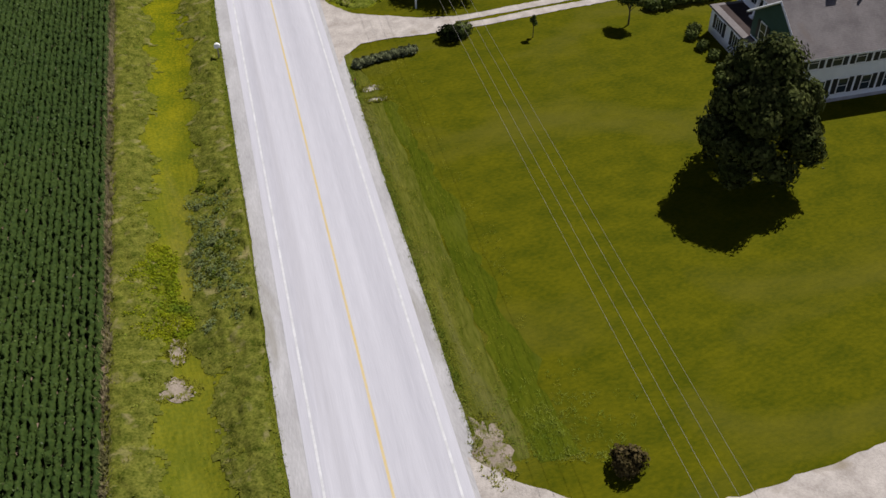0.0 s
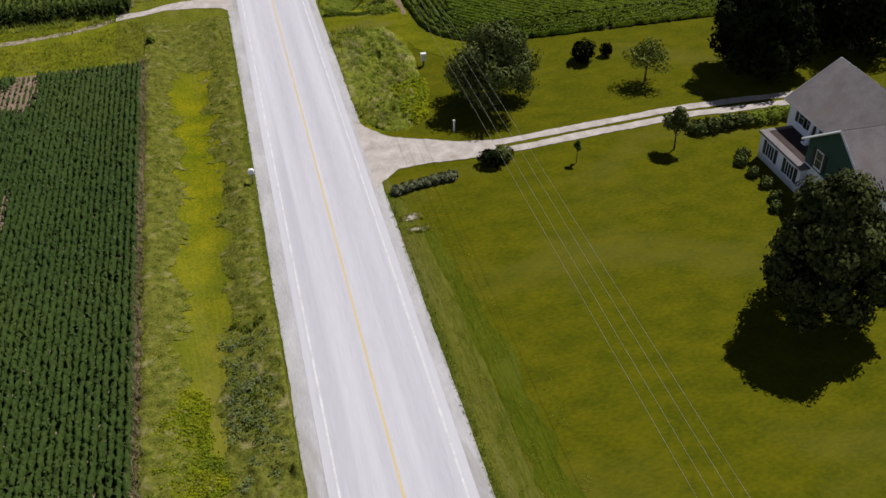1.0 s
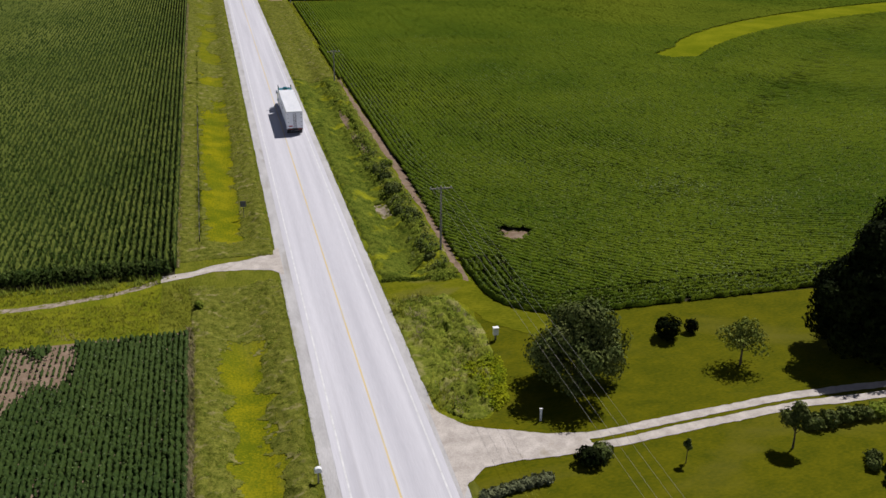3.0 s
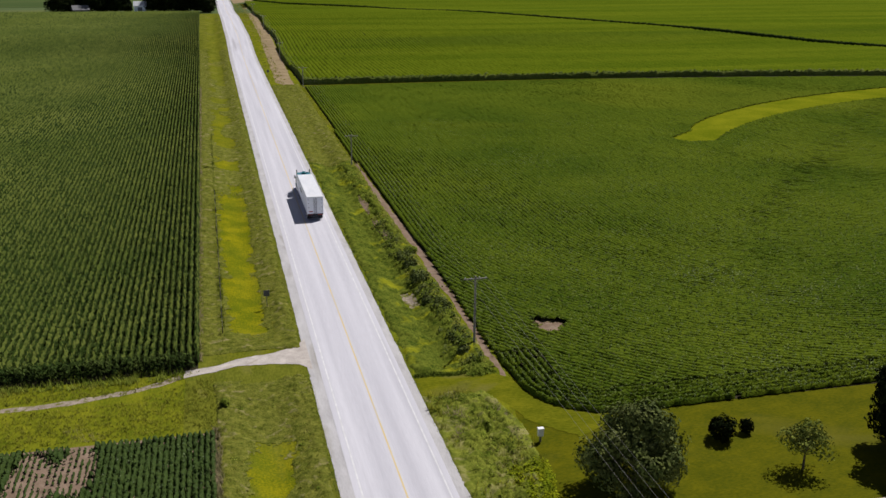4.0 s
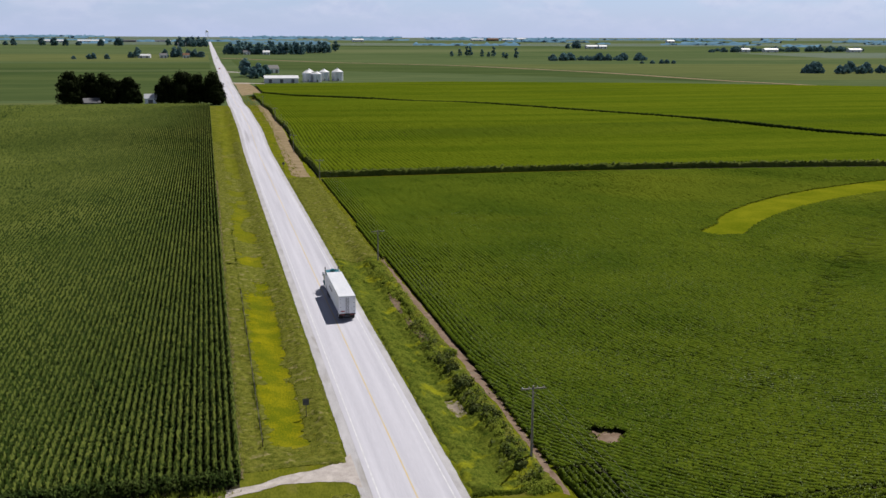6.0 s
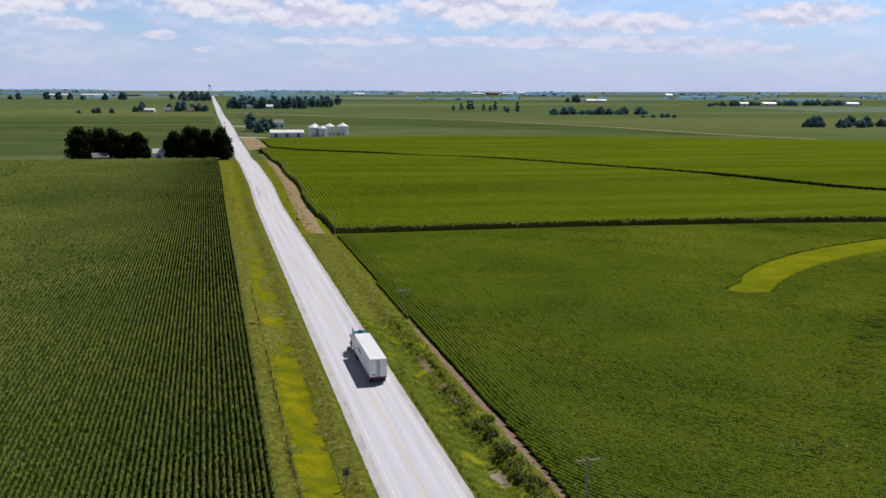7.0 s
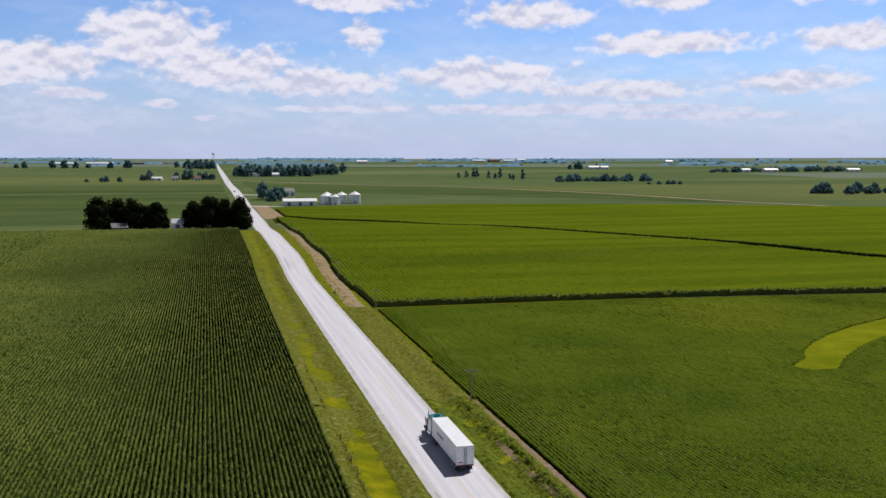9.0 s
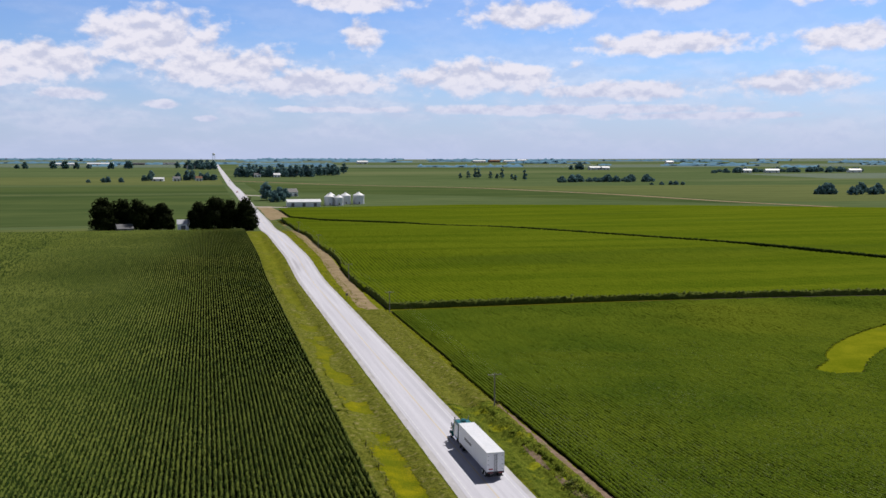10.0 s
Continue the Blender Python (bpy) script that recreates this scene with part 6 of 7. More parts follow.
def tractor():
    t = empty("truck_tractor", pose(TX, TY, TZ), "teal long-nosed sleeper truck with chrome stacks", "truck")
    # sleeper and cab, walls leaning in a little
    def tapered(x, y0, y1, z0, z1, lean, front):
        bm = bmesh.new()
        box(bm, -x, x, y0, y1, z0, z1)
        for v in bm.verts:
            if v.co.z > z1 - 0.01:
                v.co.x *= 1 - lean
                if v.co.y > y1 - 0.01:
                    v.co.y -= front
        bmesh.ops.bevel(bm, geom=bm.edges[:], offset=0.07, segments=3, affect="EDGES")
        return bm
    part("sleeper", tapered(1.22, 17.0, 19.2, 1.0, 3.72, 0.04, 0.0), M["teal"], t, "teal sleeper box")
    part("sleeper_side", boxed(-1.235, -1.2, 17.15, 19.1, 1.3, 3.3), M["trailer_white"], t, "pale reflective side panel")
    part("cab", tapered(1.12, 19.1, 20.6, 1.0, 3.45, 0.06, 0.35), M["teal"], t, "teal cab")
    part("windscreen", boxed(-0.95, 0.95, 20.35, 20.52, 2.35, 3.1, 0.03), M["glass"], t)
    for s in (-1, 1):
        part("side_window", boxed(s * 1.1 - 0.03, s * 1.1 + 0.03, 19.4, 20.2, 2.35, 3.0), M["glass"], t)
    part("sun_visor", boxed(-1.1, 1.1, 20.05, 20.55, 3.28, 3.42, 0.04), M["chrome"], t, "bright chrome sun visor")
    for k in range(5):
        part("marker_light", boxed(-0.72 + k * 0.36 - 0.05, -0.72 + k * 0.36 + 0.05, 19.95, 20.2, 3.44, 3.55, 0.02), M["chrome"] if k % 2 else M["amber"], t)
    hood = bmesh.new()
    box(hood, -0.95, 0.95, 20.5, 22.7, 1.0, 2.35)
    for v in hood.verts:
        if v.co.y > 22:
            v.co.x *= 0.72
            if v.co.z > 2:
                v.co.z -= 0.22
    bmesh.ops.bevel(hood, geom=hood.edges[:], offset=0.10, segments=3, affect="EDGES")
    part("hood", hood, M["teal"], t, "long teal bonnet")
    part("grille", boxed(-0.6, 0.6, 22.66, 22.76, 1.0, 1.95, 0.03), M["chrome"], t)
    part("front_bumper", boxed(-1.2, 1.2, 22.6, 22.95, 0.45, 0.9, 0.05), M["chrome"], t)
    for s in (-1, 1):
        part("fender", tapered_fender(s), M["teal"], t)
        part("headlight", boxed(s * 0.85 - 0.16, s * 0.85 + 0.16, 22.5, 22.72, 1.25, 1.5, 0.04), M["glass"], t)
        st = part("exhaust_stack", rodded((s * 1.16, 19.25, 0.9), (s * 1.16, 19.25, 4.0), 0.10, seg=12), M["chrome"], t, "tall chrome exhaust stack")
        part("stack_tip", rodded((s * 1.16, 19.25, 3.98), (s * 1.19, 19.1, 4.25), 0.085, seg=10), M["black"], st)
        part("air_cleaner", rodded((s * 1.14, 20.75, 1.5), (s * 1.14, 20.75, 2.6), 0.2, seg=14), M["chrome"], t, "chrome air cleaner")
        arm = part("mirror_arm", rodded((s * 1.1, 20.2, 2.9), (s * 1.45, 20.3, 2.9), 0.025, seg=6), M["black"], t)
        part("mirror", boxed(s * 1.47 - 0.12, s * 1.47 + 0.12, 20.25, 20.33, 2.4, 3.05, 0.02), M["chrome"], arm)
        part("fuel_tank", rodded((s * 1.0, 17.6, 0.75), (s * 1.0, 19.6, 0.75), 0.33, seg=16), M["chrome"], t, "polished fuel tank")
        part("step", boxed(s * 1.15 - 0.14, s * 1.15 + 0.14, 19.7, 20.4, 0.5, 0.6), M["chrome"], t)
        for k in range(9):
            part("side_light", boxed(s * 1.25 - 0.02, s * 1.25 + 0.02, 17.1 + k * 0.24, 17.16 + k * 0.24, 1.08, 1.14), M["amber"], t)
    unit = part("roof_unit", boxed(-0.38, 0.38, 17.75, 18.55, 3.7, 3.98, 0.06), M["teal"], t, "teal roof air-conditioning unit")
    part("unit_lid", boxed(-0.28, 0.28, 18.2, 18.62, 3.96, 4.06, 0.03), M["teal"], unit)
    part("roof_hatch", boxed(-0.22, 0.22, 17.25, 17.5, 3.71, 3.76), M["dark_grey"], t)
    part("roof_vent", rodded((0.62, 18.9, 3.7), (0.62, 18.9, 3.82), 0.14, seg=12), M["black"], t)
    part("back_panel", boxed(-1.16, 1.16, 16.96, 17.02, 1.1, 3.45), M["black"], t, "black rear sleeper wall")
    for s in (-1, 1):
        part("work_light", boxed(s * 0.95 - 0.05, s * 0.95 + 0.05, 16.92, 16.97, 3.3, 3.4), M["trim"], t)
    part("name_bar", boxed(-0.55, 0.55, 16.945, 16.962, 3.22, 3.34), M["sign_grey"], t, "plain pale bar of script lettering")
    part("chassis", boxed(-0.5, 0.5, 13.6, 22.4, 0.62, 0.95), M["black"], t)
    part("fifth_wheel", boxed(-0.5, 0.5, 14.4, 15.5, 0.95, 1.08), M["black"], t)
    for y in (14.2, 15.6):
        for s in (-1, 1):
            wheel(t, s * 1.25, y)
            wheel(t, s * 0.91, y)
        part("axle", rodded((-0.9, y, 0.5), (0.9, y, 0.5), 0.1), M["black"], t)
    for s in (-1, 1):
        wheel(t, s * 1.2, 21.6, 0.52, 0.3)
        part("mud_guard", boxed(s * 1.05 - 0.22, s * 1.05 + 0.22, 13.4, 13.44, 0.3, 1.05), M["black"], t)
    return t


def tapered_fender(s):
    bm = bmesh.new()
    out = []
    for k in range(9):
        a = math.pi * k / 8
        out.append((21.6 - 0.72 * math.cos(a), 0.55 + 0.72 * math.sin(a)))
    vs = []
    for y, z in out:
        vs.append((bm.verts.new((s * 0.80, y, z)), bm.verts.new((s * 1.24, y, z)), bm.verts.new((s * 1.24, y, z + 0.05)), bm.verts.new((s * 0.80, y, z + 0.05))))
    for p, q in zip(vs, vs[1:]):
        for i in range(4):
            j = (i + 1) % 4
            bm.faces.new((p[i], p[j], q[j], q[i]))
    bm.faces.new(vs[0])
    bm.faces.new(vs[-1][::-1])
    bmesh.ops.recalc_face_normals(bm, faces=bm.faces[:])
    return bm


semi_trailer()
tractor()

# ---------------------------------------------------------------- poles, wires, posts
POLES = [(13.4, 8.0, 8.5), (13.8, 116.6, 8.5), (13.7, 211.0, 6.6), (15.0, 324.0, 6.6), (13.6, 400.0, 6.8), (13.6, 500.0, 6.8), (13.6, 600.0, 6.8)]
ARMS = (-1.2, -0.45, 0.45, 1.2)


def utility_pole(x, y, h):
    p = empty("utility_pole", pose(x, y, float(gz(x, y))), "weathered grey wooden utility pole with crossarm", "utility pole", "poles along the road")
    part("pole", rodded((0, 0, -0.3), (0, 0, h), 0.15, 0.10, 10), M["pole_wood"], p)
    arm = part("crossarm", boxed(-1.35, 1.35, -0.06, 0.06, h - 0.38, h - 0.25), M["pole_wood"], p)
    for u in ARMS:
        part("insulator", rodded((u, 0, h - 0.25), (u, 0, h - 0.08), 0.05, 0.035, 8), M["bin_steel"], arm)
    for s in (-1, 1):
        part("brace", rodded((s * 0.6, 0, h - 0.36), (0, 0.05, h - 1.0), 0.02, seg=5), M["pole_wood"], p)
    return p


for q in POLES:
    utility_pole(*q)
for u in ARMS:
    bm = bmesh.new()
    for (xa, ya, ha), (xb, yb, hb) in zip(POLES, POLES[1:]):
        prev, sag, thick = None, 0.3, 0.010 if ya < 50 else 0.006
        for k in range(15):
            t = k / 14
            p = Vector((xa + (xb - xa) * t + u, ya + (yb - ya) * t, (1 - t) * (ha + float(gz(xa, ya))) + t * (hb + float(gz(xb, yb))) - 0.1 - 4 * sag * t * (1 - t)))
            if prev is not None:
                rod(bm, prev, p, thick, seg=4)
            prev = p
    me = bpy.data.meshes.new("overhead_wire")
    bm.to_mesh(me)
    bm.free()
    put("overhead_wire", me, M["wire"], "thin sagging aluminium wire between the poles", "wire", group="overhead wires")


def mailbox(x, y):
    b = empty("mailbox", pose(x, y, float(gz(x, y))), "small white mailbox on a wooden post", "mailbox")
    part("post", boxed(-0.06, 0.06, -0.06, 0.06, -0.1, 1.05), M["pole_wood"], b)
    bm = bmesh.new()
    prism(bm, [(-0.28, 1.05), (0.28, 1.05), (0.28, 1.25), (0.2, 1.4), (0.0, 1.47), (-0.2, 1.4), (-0.28, 1.25)], -0.16, 0.16)
    part("box", bm, M["trim"], b, "white domed box")


mailbox(-5.75, 75.0)
ped = empty("utility_pedestal", pose(13.9, 94.0, float(gz(13.9, 94.0))), "white utility pedestal on a grey post", "utility box")
part("post", boxed(-0.08, 0.08, -0.08, 0.08, -0.1, 0.75), M["sign_grey"], ped)
part("cabinet", boxed(-0.26, 0.26, -0.2, 0.2, 0.6, 1.35, 0.04), M["trim"], ped, "white steel cabinet")
part("lid", boxed(-0.29, 0.29, -0.23, 0.23, 1.35, 1.42, 0.02), M["trim"], ped)
pst = empty("marker_post", pose(13.5, 79.3, float(gz(13.5, 79.3))), "white marker post at the drive", "post")
part("shaft", boxed(-0.09, 0.09, -0.05, 0.05, -0.1, 1.15, 0.02), M["trim"], pst)
part("cap", boxed(-0.12, 0.12, -0.07, 0.07, 1.15, 1.22), M["trim"], pst)
hyd = empty("reflector_post", pose(5.3, 66.9, 0.0), "thin dark reflector post by the gravel", "post")
part("shaft", boxed(-0.03, 0.03, -0.02, 0.02, -0.1, 0.9), M["dark_grey"], hyd)
part("reflector", boxed(-0.05, 0.05, -0.035, -0.02, 0.7, 0.85), M["red"], hyd)


def road_sign(x, y):
    s = empty("road_sign", pose(x, y, float(gz(x, y))), "grey-backed road sign on a steel post", "sign")
    part("post", boxed(-0.04, 0.04, -0.03, 0.03, -0.2, 2.3), M["sign_grey"], s)
    part("plate", boxed(-0.38, 0.38, 0.03, 0.05, 1.55, 2.35), M["sign_grey"], s, "unpainted back of the sign plate")
    part("bracket", boxed(-0.3, 0.3, 0.0, 0.03, 1.9, 1.96), M["dark_grey"], s)


road_sign(-8.5, 135.2)
road_sign(5.9, 352.0)


def fence():
    f = empty("field_fence", pose(-14.2, 126, 0), "old wire fence with dark posts along the corn", "fence")
    f.matrix_basis = Matrix.Identity(4)
    ys = [126 + 6.0 * k for k in range(12)]
    for y in ys:
        z = float(gz(-14.2, y))
        part("post", rodded((-14.2, y, z - 0.2), (-14.2, y, z + 1.2), 0.07, 0.06, 6), M["bark"], f)
    for h in (0.5, 0.85, 1.15):
        bm = bmesh.new()
        for a, b in zip(ys, ys[1:]):
            rod(bm, (-14.2, a, float(gz(-14.2, a)) + h), (-14.2, b, float(gz(-14.2, b)) + h), 0.012, seg=3)
        part("wire", bm, M["sign_grey"], f)
    rebase(f, -14.2, 126)


fence()

# ---------------------------------------------------------------- the distance
def field(pts_l, pts_r, mat, label, lift=0.15, step=20):
    return ribbon("field", pts_l, pts_r, lift, M[mat], label, "field", step=step, across=10)


M["far_dark"] = material("far_dark_crop", (0.046, 0.074, 0.026), (0.080, 0.108, 0.038), 0.012, 0.95, 0, 9, stretch=(0.25, 1.3, 1), spec=0.0, fine_mix=0.4)
M["far_light"] = material("far_pale_crop", (0.084, 0.108, 0.040), (0.128, 0.146, 0.056), 0.012, 0.95, 0, 9, stretch=(0.25, 1.3, 1), spec=0.0, fine_mix=0.4)
# farthest fields: the haze of the air is part of the base colour
M["far_blue"] = material("haze_tinted_fields", (0.092, 0.128, 0.086), (0.124, 0.156, 0.110), 0.003, 0.95, 0, 9, stretch=(0.3, 1.6, 1), spec=0.05)
# the skyline's blue haze, painted on as leaf colour
M["hazy_leaf"] = material("haze_painted_woods", (0.10, 0.20, 0.29), (0.14, 0.26, 0.37), 0.004, 0.95, 0, 9, spec=0.0, island=0.15, up=0.5)
ey = graded([(641, 642, 1), (645, 760, 4), (760, 1700, 20), (1700, 4650, 100)])
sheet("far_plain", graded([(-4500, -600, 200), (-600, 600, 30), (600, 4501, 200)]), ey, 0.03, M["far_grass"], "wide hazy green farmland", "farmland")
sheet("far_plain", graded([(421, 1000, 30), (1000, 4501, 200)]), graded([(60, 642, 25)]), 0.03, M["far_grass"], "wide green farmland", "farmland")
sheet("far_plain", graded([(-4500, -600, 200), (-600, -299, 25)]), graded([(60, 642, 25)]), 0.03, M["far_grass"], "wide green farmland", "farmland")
field([(-620, 692), (-620, 1150)], [(-14, 720), (-12, 1160)], "far_dark", "dark green far crop")
field([(-420, 660), (-420, 688)], [(-112, 654), (-112, 690)], "far_light", "pale green far field")
field([(-700, 1600), (-700, 2000)], [(-12, 1590), (-12, 1990)], "far_light", "pale green far field")
field([(-500, 1210), (-500, 1500)], [(-12, 1220), (-12, 1500)], "far_dark", "mid green far crop", 0.13)
field([(24, 1240), (24, 1650)], [(500, 900), (300, 1330)], "far_dark", "mid green far crop", 0.13)
field([(520, 930), (330, 1380)], [(1500, 900), (1300, 1350)], "far_light", "pale green far field")
field([(332, 2700), (332, 2850)], [(1003, 2650), (1003, 2800)], "far_dark", "dark far field strip")
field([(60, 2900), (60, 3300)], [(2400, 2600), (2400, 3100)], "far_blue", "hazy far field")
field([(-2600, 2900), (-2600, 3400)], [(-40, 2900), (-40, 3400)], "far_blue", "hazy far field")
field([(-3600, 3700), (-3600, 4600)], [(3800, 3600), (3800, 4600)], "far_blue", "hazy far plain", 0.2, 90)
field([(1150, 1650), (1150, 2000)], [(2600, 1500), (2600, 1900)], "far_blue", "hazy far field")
track2 = np.array([(8, 1745), (39, 1719), (167, 1543), (311, 1344), (429, 1087), (502, 922), (560, 760)])
ribbon("side_road", track2 - (4.5, 4.5), track2 + (4.5, 4.5), 0.28, M["tan"], "pale gravel side road between fields", "road", step=20)
ribbon("side_road", [(-600, 1172), (-12, 1180)], [(-600, 1180), (-12, 1188)], 0.28, M["far_light"], "pale grass line between fields", "field line", step=30)
ribbon("farm_drive", [(4, 930), (34, 918)], [(4, 942), (34, 925)], 0.12, M["lane_gravel"], "pale gravel farm drive", "driveway", step=3, ragged=0.3)
ribbon("farm_drive", [(4, 1140), (40, 1098)], [(4, 1158), (42, 1112)], 0.12, M["lane_gravel"], "pale gravel farm drive", "driveway", step=3, ragged=0.3)
ribbon("tan_strip", [(6, 745), (7, 940)], [(24, 780), (20, 940)], 0.10, M["tan"], "dry grass by the farm drive", "strip", step=6, ragged=0.4)


def far_tree(name, x, y, h, r, mat, label, seed, cards=300, group=""):
    return tree(name, x, y, h, r, cards, max(0.9, r * 0.26), mat, label, 0.3, 0.02, 6, skirt=3, seed=seed, group=group)


def stand(name, spots, h, r, mat, label, group, seed):
    """A stand of trees: two are built and the others are copies of them, turned."""
    kinds = []
    g = np.random.default_rng(seed)
    for i, (x, y) in enumerate(spots):
        if i < 3:
            k = (0.68, 1.0, 1.3)[i]
            kinds.append(far_tree(name, x, y, h * k, r * (0.9 + 0.15 * i), mat, label, seed + i, group=group))
        else:
            copy_thing(kinds[int(g.integers(0, 3))], pose(x, y, float(gz(x, y)), 0, 0, float(g.uniform(0, 360))))


g3 = np.random.default_rng(11)
near_line = lambda xs, y, j: [(float(x + g3.normal(0, j)), float(y + g3.normal(0, j * 1.5))) for x in xs]
village = near_line(np.linspace(22, 175, 30), 1990, 6) + near_line(np.linspace(30, 240, 34), 2090, 9) + near_line(np.linspace(60, 270, 12), 2220, 10)
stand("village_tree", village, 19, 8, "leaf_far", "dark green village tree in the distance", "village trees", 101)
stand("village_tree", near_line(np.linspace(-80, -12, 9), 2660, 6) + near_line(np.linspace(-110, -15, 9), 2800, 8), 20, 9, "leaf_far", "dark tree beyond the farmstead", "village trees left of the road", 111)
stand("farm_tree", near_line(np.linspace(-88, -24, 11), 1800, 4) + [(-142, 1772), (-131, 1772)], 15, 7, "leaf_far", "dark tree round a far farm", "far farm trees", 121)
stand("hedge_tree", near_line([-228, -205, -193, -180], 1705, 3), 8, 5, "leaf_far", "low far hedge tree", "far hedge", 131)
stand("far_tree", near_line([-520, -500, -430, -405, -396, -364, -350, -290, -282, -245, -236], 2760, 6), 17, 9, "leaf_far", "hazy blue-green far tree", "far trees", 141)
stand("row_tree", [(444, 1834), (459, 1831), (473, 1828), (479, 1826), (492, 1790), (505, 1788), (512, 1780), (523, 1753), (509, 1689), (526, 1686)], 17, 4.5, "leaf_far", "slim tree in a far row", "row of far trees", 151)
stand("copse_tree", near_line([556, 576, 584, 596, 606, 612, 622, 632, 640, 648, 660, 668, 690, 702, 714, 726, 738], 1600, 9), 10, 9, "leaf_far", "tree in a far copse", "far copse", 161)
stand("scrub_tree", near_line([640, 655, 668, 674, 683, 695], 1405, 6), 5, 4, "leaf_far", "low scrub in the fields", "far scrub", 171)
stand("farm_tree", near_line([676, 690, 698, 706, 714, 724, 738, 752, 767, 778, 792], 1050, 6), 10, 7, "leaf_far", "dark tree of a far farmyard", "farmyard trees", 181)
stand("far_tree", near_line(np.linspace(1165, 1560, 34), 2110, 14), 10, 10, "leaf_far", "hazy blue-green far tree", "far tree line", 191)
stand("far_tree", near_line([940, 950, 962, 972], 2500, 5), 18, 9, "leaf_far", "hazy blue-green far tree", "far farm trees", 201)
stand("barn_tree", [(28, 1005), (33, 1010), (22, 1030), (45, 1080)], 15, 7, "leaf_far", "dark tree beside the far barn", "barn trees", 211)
# woods and hedges on the skyline, too far off to be told apart
woods = []
for d in (3000, 3300, 3600, 3850, 4050, 4250, 4400, 4500):
    a = np.arange(-0.62, 1.0, 9.0 / d)
    dd = d + 60 * np.sin(a * 9 + d) + 30 * np.sin(a * 31 + d)
    woods.append(np.stack([dd * np.sin(a), 40 + dd * np.cos(a)], -1))
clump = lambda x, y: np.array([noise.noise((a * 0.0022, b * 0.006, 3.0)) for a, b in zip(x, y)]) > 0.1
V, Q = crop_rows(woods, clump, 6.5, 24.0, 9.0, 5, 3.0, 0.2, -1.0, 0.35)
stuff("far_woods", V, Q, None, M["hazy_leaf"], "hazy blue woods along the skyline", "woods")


def gabled(name, x, y, w, l, eave, ridge, wall, roof, label, turn=0.0, doors=0, category="barn"):
    """A plain gabled building with a roof, doors and windows."""
    b = empty(name, pose(x, y, float(gz(x, y)), 0, 0, turn), label, category)
    part("wall", gable_wall(-w / 2, w / 2, -l / 2, l / 2, -0.2, eave, ridge - 0.15, "x"), M[wall], b)
    for s in (-1, 1):
        bm = bmesh.new()
        o = 0.5
        zo = eave - o * (ridge - eave) / (l / 2)
        vs = [bm.verts.new(p) for p in ((-w / 2 - o, s * (l / 2 + o), zo), (w / 2 + o, s * (l / 2 + o), zo), (w / 2 + o, 0, ridge), (-w / 2 - o, 0, ridge))]
        f = bm.faces.new(vs)
        r = bmesh.ops.extrude_face_region(bm, geom=[f])
        for v in r["geom"]:
            if isinstance(v, bmesh.types.BMVert):
                v.co.z += 0.2
        bmesh.ops.recalc_face_normals(bm, faces=bm.faces[:])
        part("roof", bm, M[roof], b)
    for k in range(doors):
        u = -w / 2 + w * (k + 0.5) / doors
        part("door", boxed(u - 1.4, u + 1.4, -l / 2 - 0.06, -l / 2 + 0.05, 0, min(3.4, eave - 0.5)), M["sign_grey"], b)
    return b


def grain_bin(x, y, r, eave):
    b = empty("grain_bin", pose(x, y, float(gz(x, y))), "round galvanised steel grain bin with cone roof", "grain bin", "grain bins")
    bm = bmesh.new()
    for k in range(8):
        rod(bm, (0, 0, eave * k / 8), (0, 0, eave * (k + 0.94) / 8), r, seg=28)
        rod(bm, (0, 0, eave * (k + 0.94) / 8), (0, 0, eave * (k + 1) / 8), r * 0.985, seg=28)
    part("shell", bm, M["bin_steel"], b, "ribbed steel shell")
    part("cone_roof", rodded((0, 0, eave), (0, 0, eave + r * 0.52), r * 1.04, r * 0.12, 28), M["barn_white"], b)
    part("cap", rodded((0, 0, eave + r * 0.52), (0, 0, eave + r * 0.52 + 0.5), r * 0.14, seg=12), M["bin_steel"], b)
    part("hatch", boxed(-0.5, 0.5, -r - 0.06, -r + 0.1, 0.3, 2.1), M["dark_grey"], b)


gabled("machine_shed", 50, 937, 31, 12, 4.4, 6.6, "barn_white", "barn_white", "long low white steel machine shed", 0, 3, "shed")
for x, y, r, e in ((76.0, 950, 4.9, 8.2), (84.5, 946, 4.4, 7.6), (93.5, 964, 5.2, 8.4), (106.5, 964, 5.6, 8.6)):
    grain_bin(x, y, r, e)
grain_bin(79.5, 968, 4.6, 8.6)
gabled("farm_dwelling", 54, 1112, 12, 9, 5, 8.5, "white_siding", "dark_grey", "far grey-roofed farm dwelling", 20, 2, "house")
gabled("grove_dwelling", -88, 655, 9, 8, 2.5, 4.8, "dark_grey", "sign_grey", "small grey-roofed dwelling in the grove", 15, 2, "house")
gabled("grove_shed", -53, 662, 7, 6, 4.4, 6.8, "white_siding", "bin_steel", "pale steel-roofed shed in the grove", 0, 1, "shed")
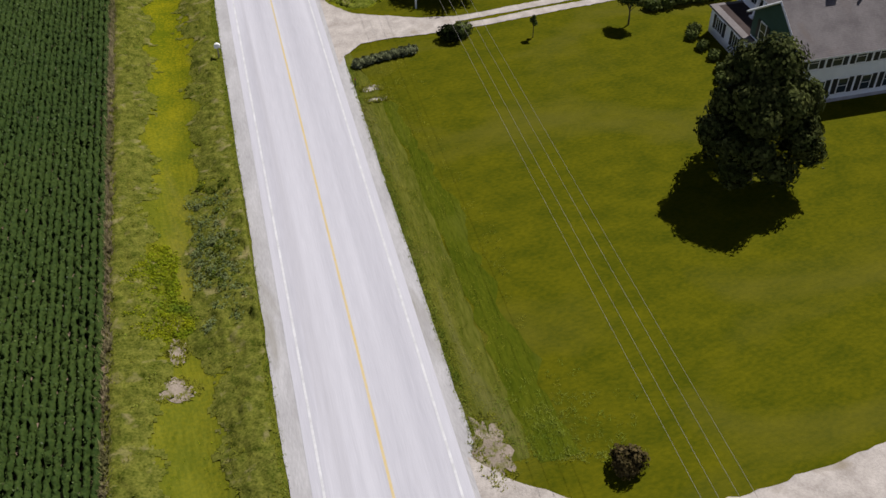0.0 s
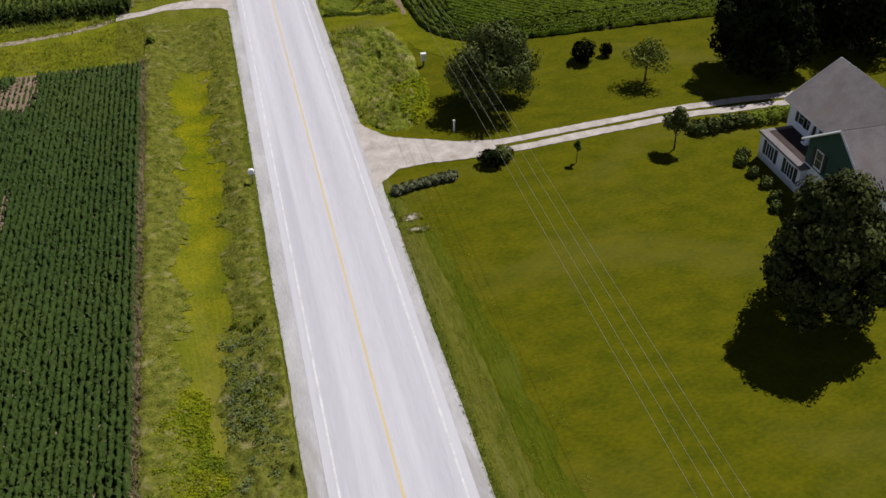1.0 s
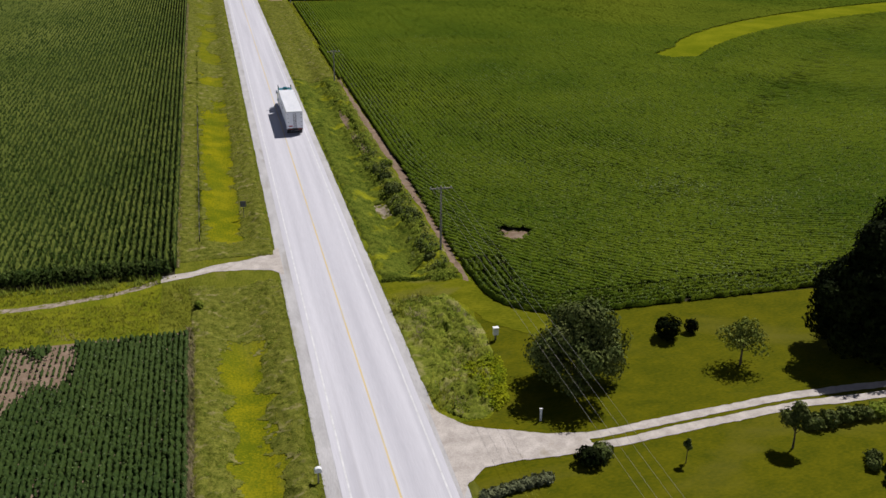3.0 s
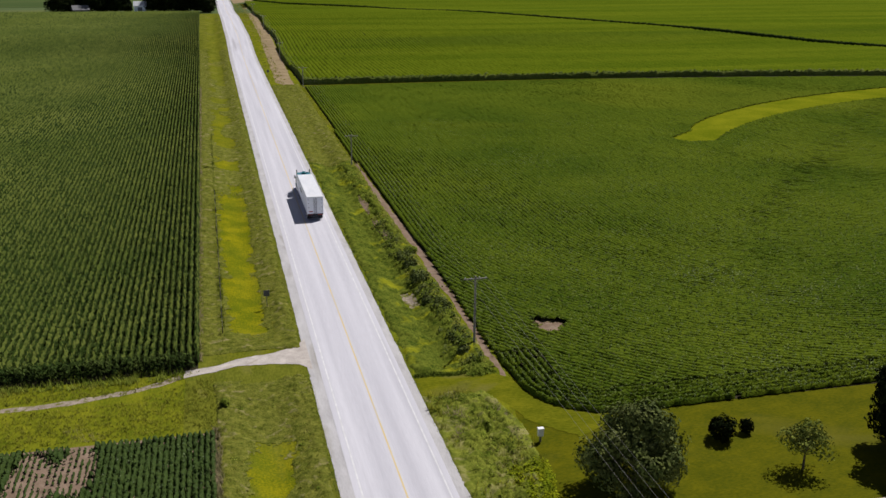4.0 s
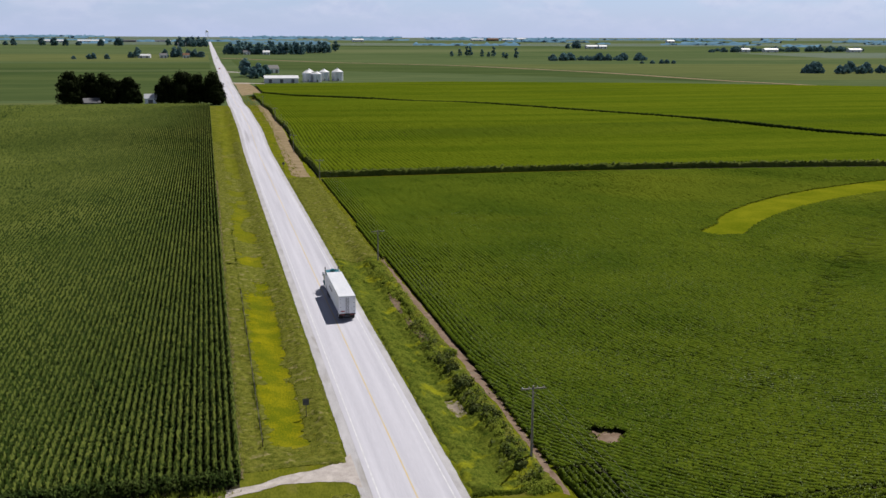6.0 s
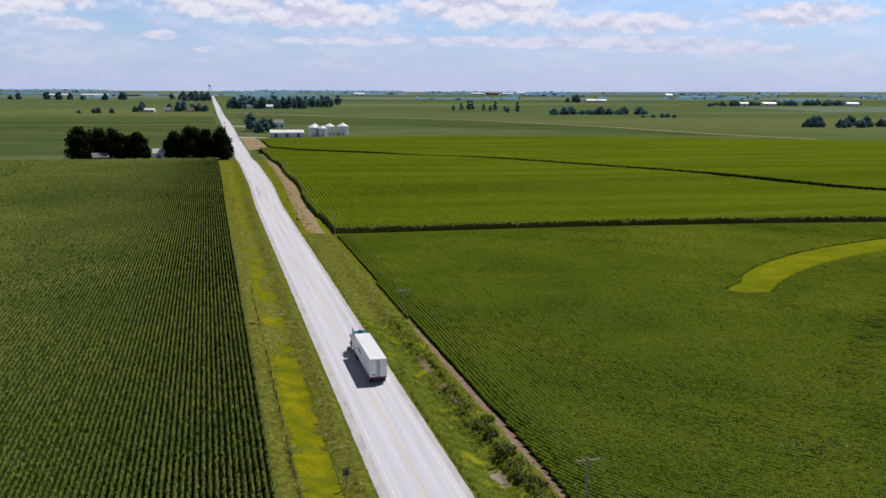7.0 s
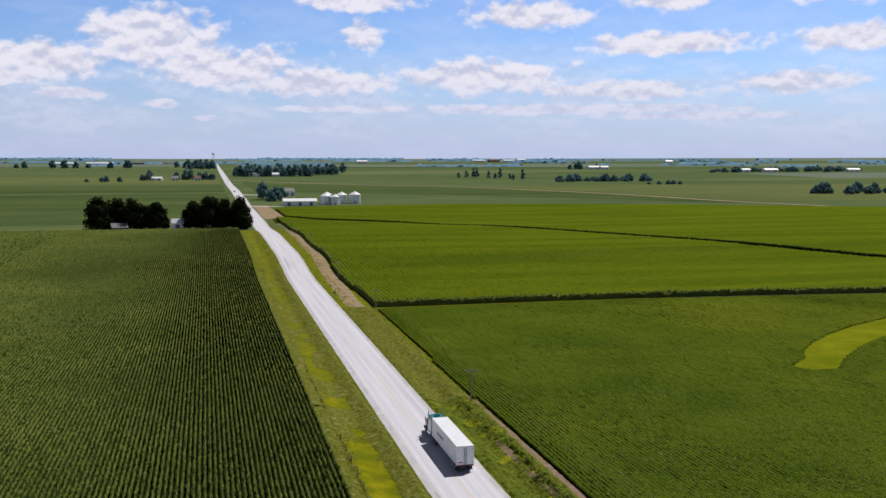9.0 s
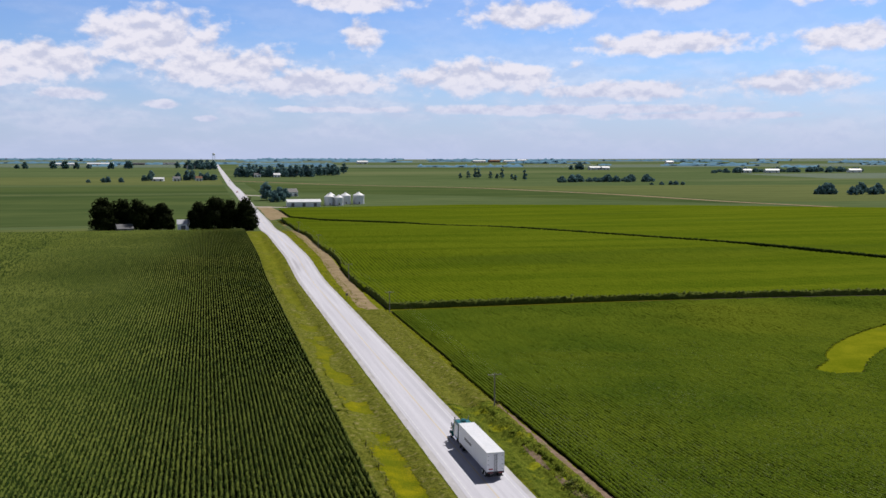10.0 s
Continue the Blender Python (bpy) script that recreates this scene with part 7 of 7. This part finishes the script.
for x, y, w, l, e, r, wall, roof, lab in ((-119, 1770, 20, 10, 4, 6.5, "barn_white", "barn_white", "far white farm shed"), (-88, 1768, 12, 9, 5, 8, "white_siding", "sign_grey", "far white farmhouse dwelling"),
                                        (-50, 1775, 11, 8, 5, 8, "white_siding", "brick", "far farmhouse with reddish roof"), (-470, 3200, 70, 20, 5, 8, "barn_white", "barn_white", "long far white warehouse"),
                                        (-360, 3230, 80, 20, 5, 8, "barn_white", "barn_white", "long far white warehouse"), (-255, 3300, 50, 18, 5, 7, "sign_grey", "sign_grey", "far low grey-brown sheds"),
                                        (-150, 3350, 50, 18, 5, 7, "barn_white", "sign_grey", "far grey steel shed"), (-75, 2700, 24, 14, 6, 10, "white_siding", "sign_grey", "far grey roofed house"),
                                        (62, 1975, 13, 10, 5, 8, "white_siding", "sign_grey", "far white village house"), (100, 1970, 13, 10, 5, 8, "white_siding", "barn_white", "far white village house"),
                                        (140, 2030, 14, 10, 5, 8, "white_siding", "sign_grey", "far white village house"), (1000, 2480, 34, 14, 6, 9, "barn_white", "barn_white", "far white farm shed"),
                                        (1028, 2470, 22, 12, 6, 9, "barn_white", "barn_white", "far white farm shed"), (1030, 3720, 50, 22, 6, 9, "barn_white", "barn_white", "far white works shed building"),
                                        (1090, 3710, 45, 24, 7, 11, "brick", "brick", "far red brown barn"), (1150, 3700, 45, 22, 6, 9, "barn_white", "barn_white", "far white works shed building"),
                                        (1270, 3900, 40, 22, 6, 9, "barn_white", "barn_white", "far white works shed building"), (1222, 2098, 42, 16, 6, 9, "barn_white", "barn_white", "far white farm shed"),
                                        (1290, 2080, 36, 14, 6, 9, "barn_white", "barn_white", "far white farm shed"), (1490, 2040, 34, 14, 6, 9, "barn_white", "barn_white", "far white farm shed"),
                                        (1650, 3300, 30, 16, 7, 11, "barn_white", "barn_white", "far white steel shed"), (520, 3500, 40, 18, 7, 11, "barn_white", "barn_white", "far white steel shed")):
    gabled("far_building", x, y, w, l, e, r, wall, roof, lab, float(g3.uniform(-12, 12)), 2, "building")
wt = empty("water_tower", pose(-6, 3900, float(gz(-6, 3900))), "white far-off water tower on legs", "water tower")
bm = bmesh.new()
bmesh.ops.create_uvsphere(bm, u_segments=16, v_segments=10, radius=5.0, matrix=Matrix.Translation((0, 0, 31)))
part("tank", bm, M["barn_white"], wt)
for k in range(5):
    a = 1.256 * k
    part("leg", rodded((6 * math.cos(a), 6 * math.sin(a), 0), (5 * math.cos(a), 5 * math.sin(a), 31), 0.7, seg=6), M["barn_white"], wt)


def car(x, y, paint, label, turn=0):
    c = empty("car", pose(x, y, float(gz(x, y)) + 0.06, 0, 0, turn), label, "car", "cars far down the road")
    bm = bmesh.new()
    prism(bm, [(-2.2, 0.35), (2.2, 0.35), (2.25, 0.75), (1.2, 0.95), (0.6, 1.45), (-1.1, 1.45), (-1.8, 1.0), (-2.25, 0.9)], -0.9, 0.9)
    for v in bm.verts:
        v.co.x, v.co.y = v.co.y, v.co.x
    bmesh.ops.recalc_face_normals(bm, faces=bm.faces[:])
    part("body", bm, M[paint], c)
    part("rear_window", boxed(-0.7, 0.7, -1.9, -1.5, 1.05, 1.38), M["glass"], c)
    for s in (-1, 1):
        for u in (-1.35, 1.4):
            wheel(c, s * 0.92, u, 0.33, 0.2, "dark_grey")
    return c


car(-1.8, 1221, "red", "small red car on the far road")
car(1.8, 1740, "black", "small dark car on the far road")
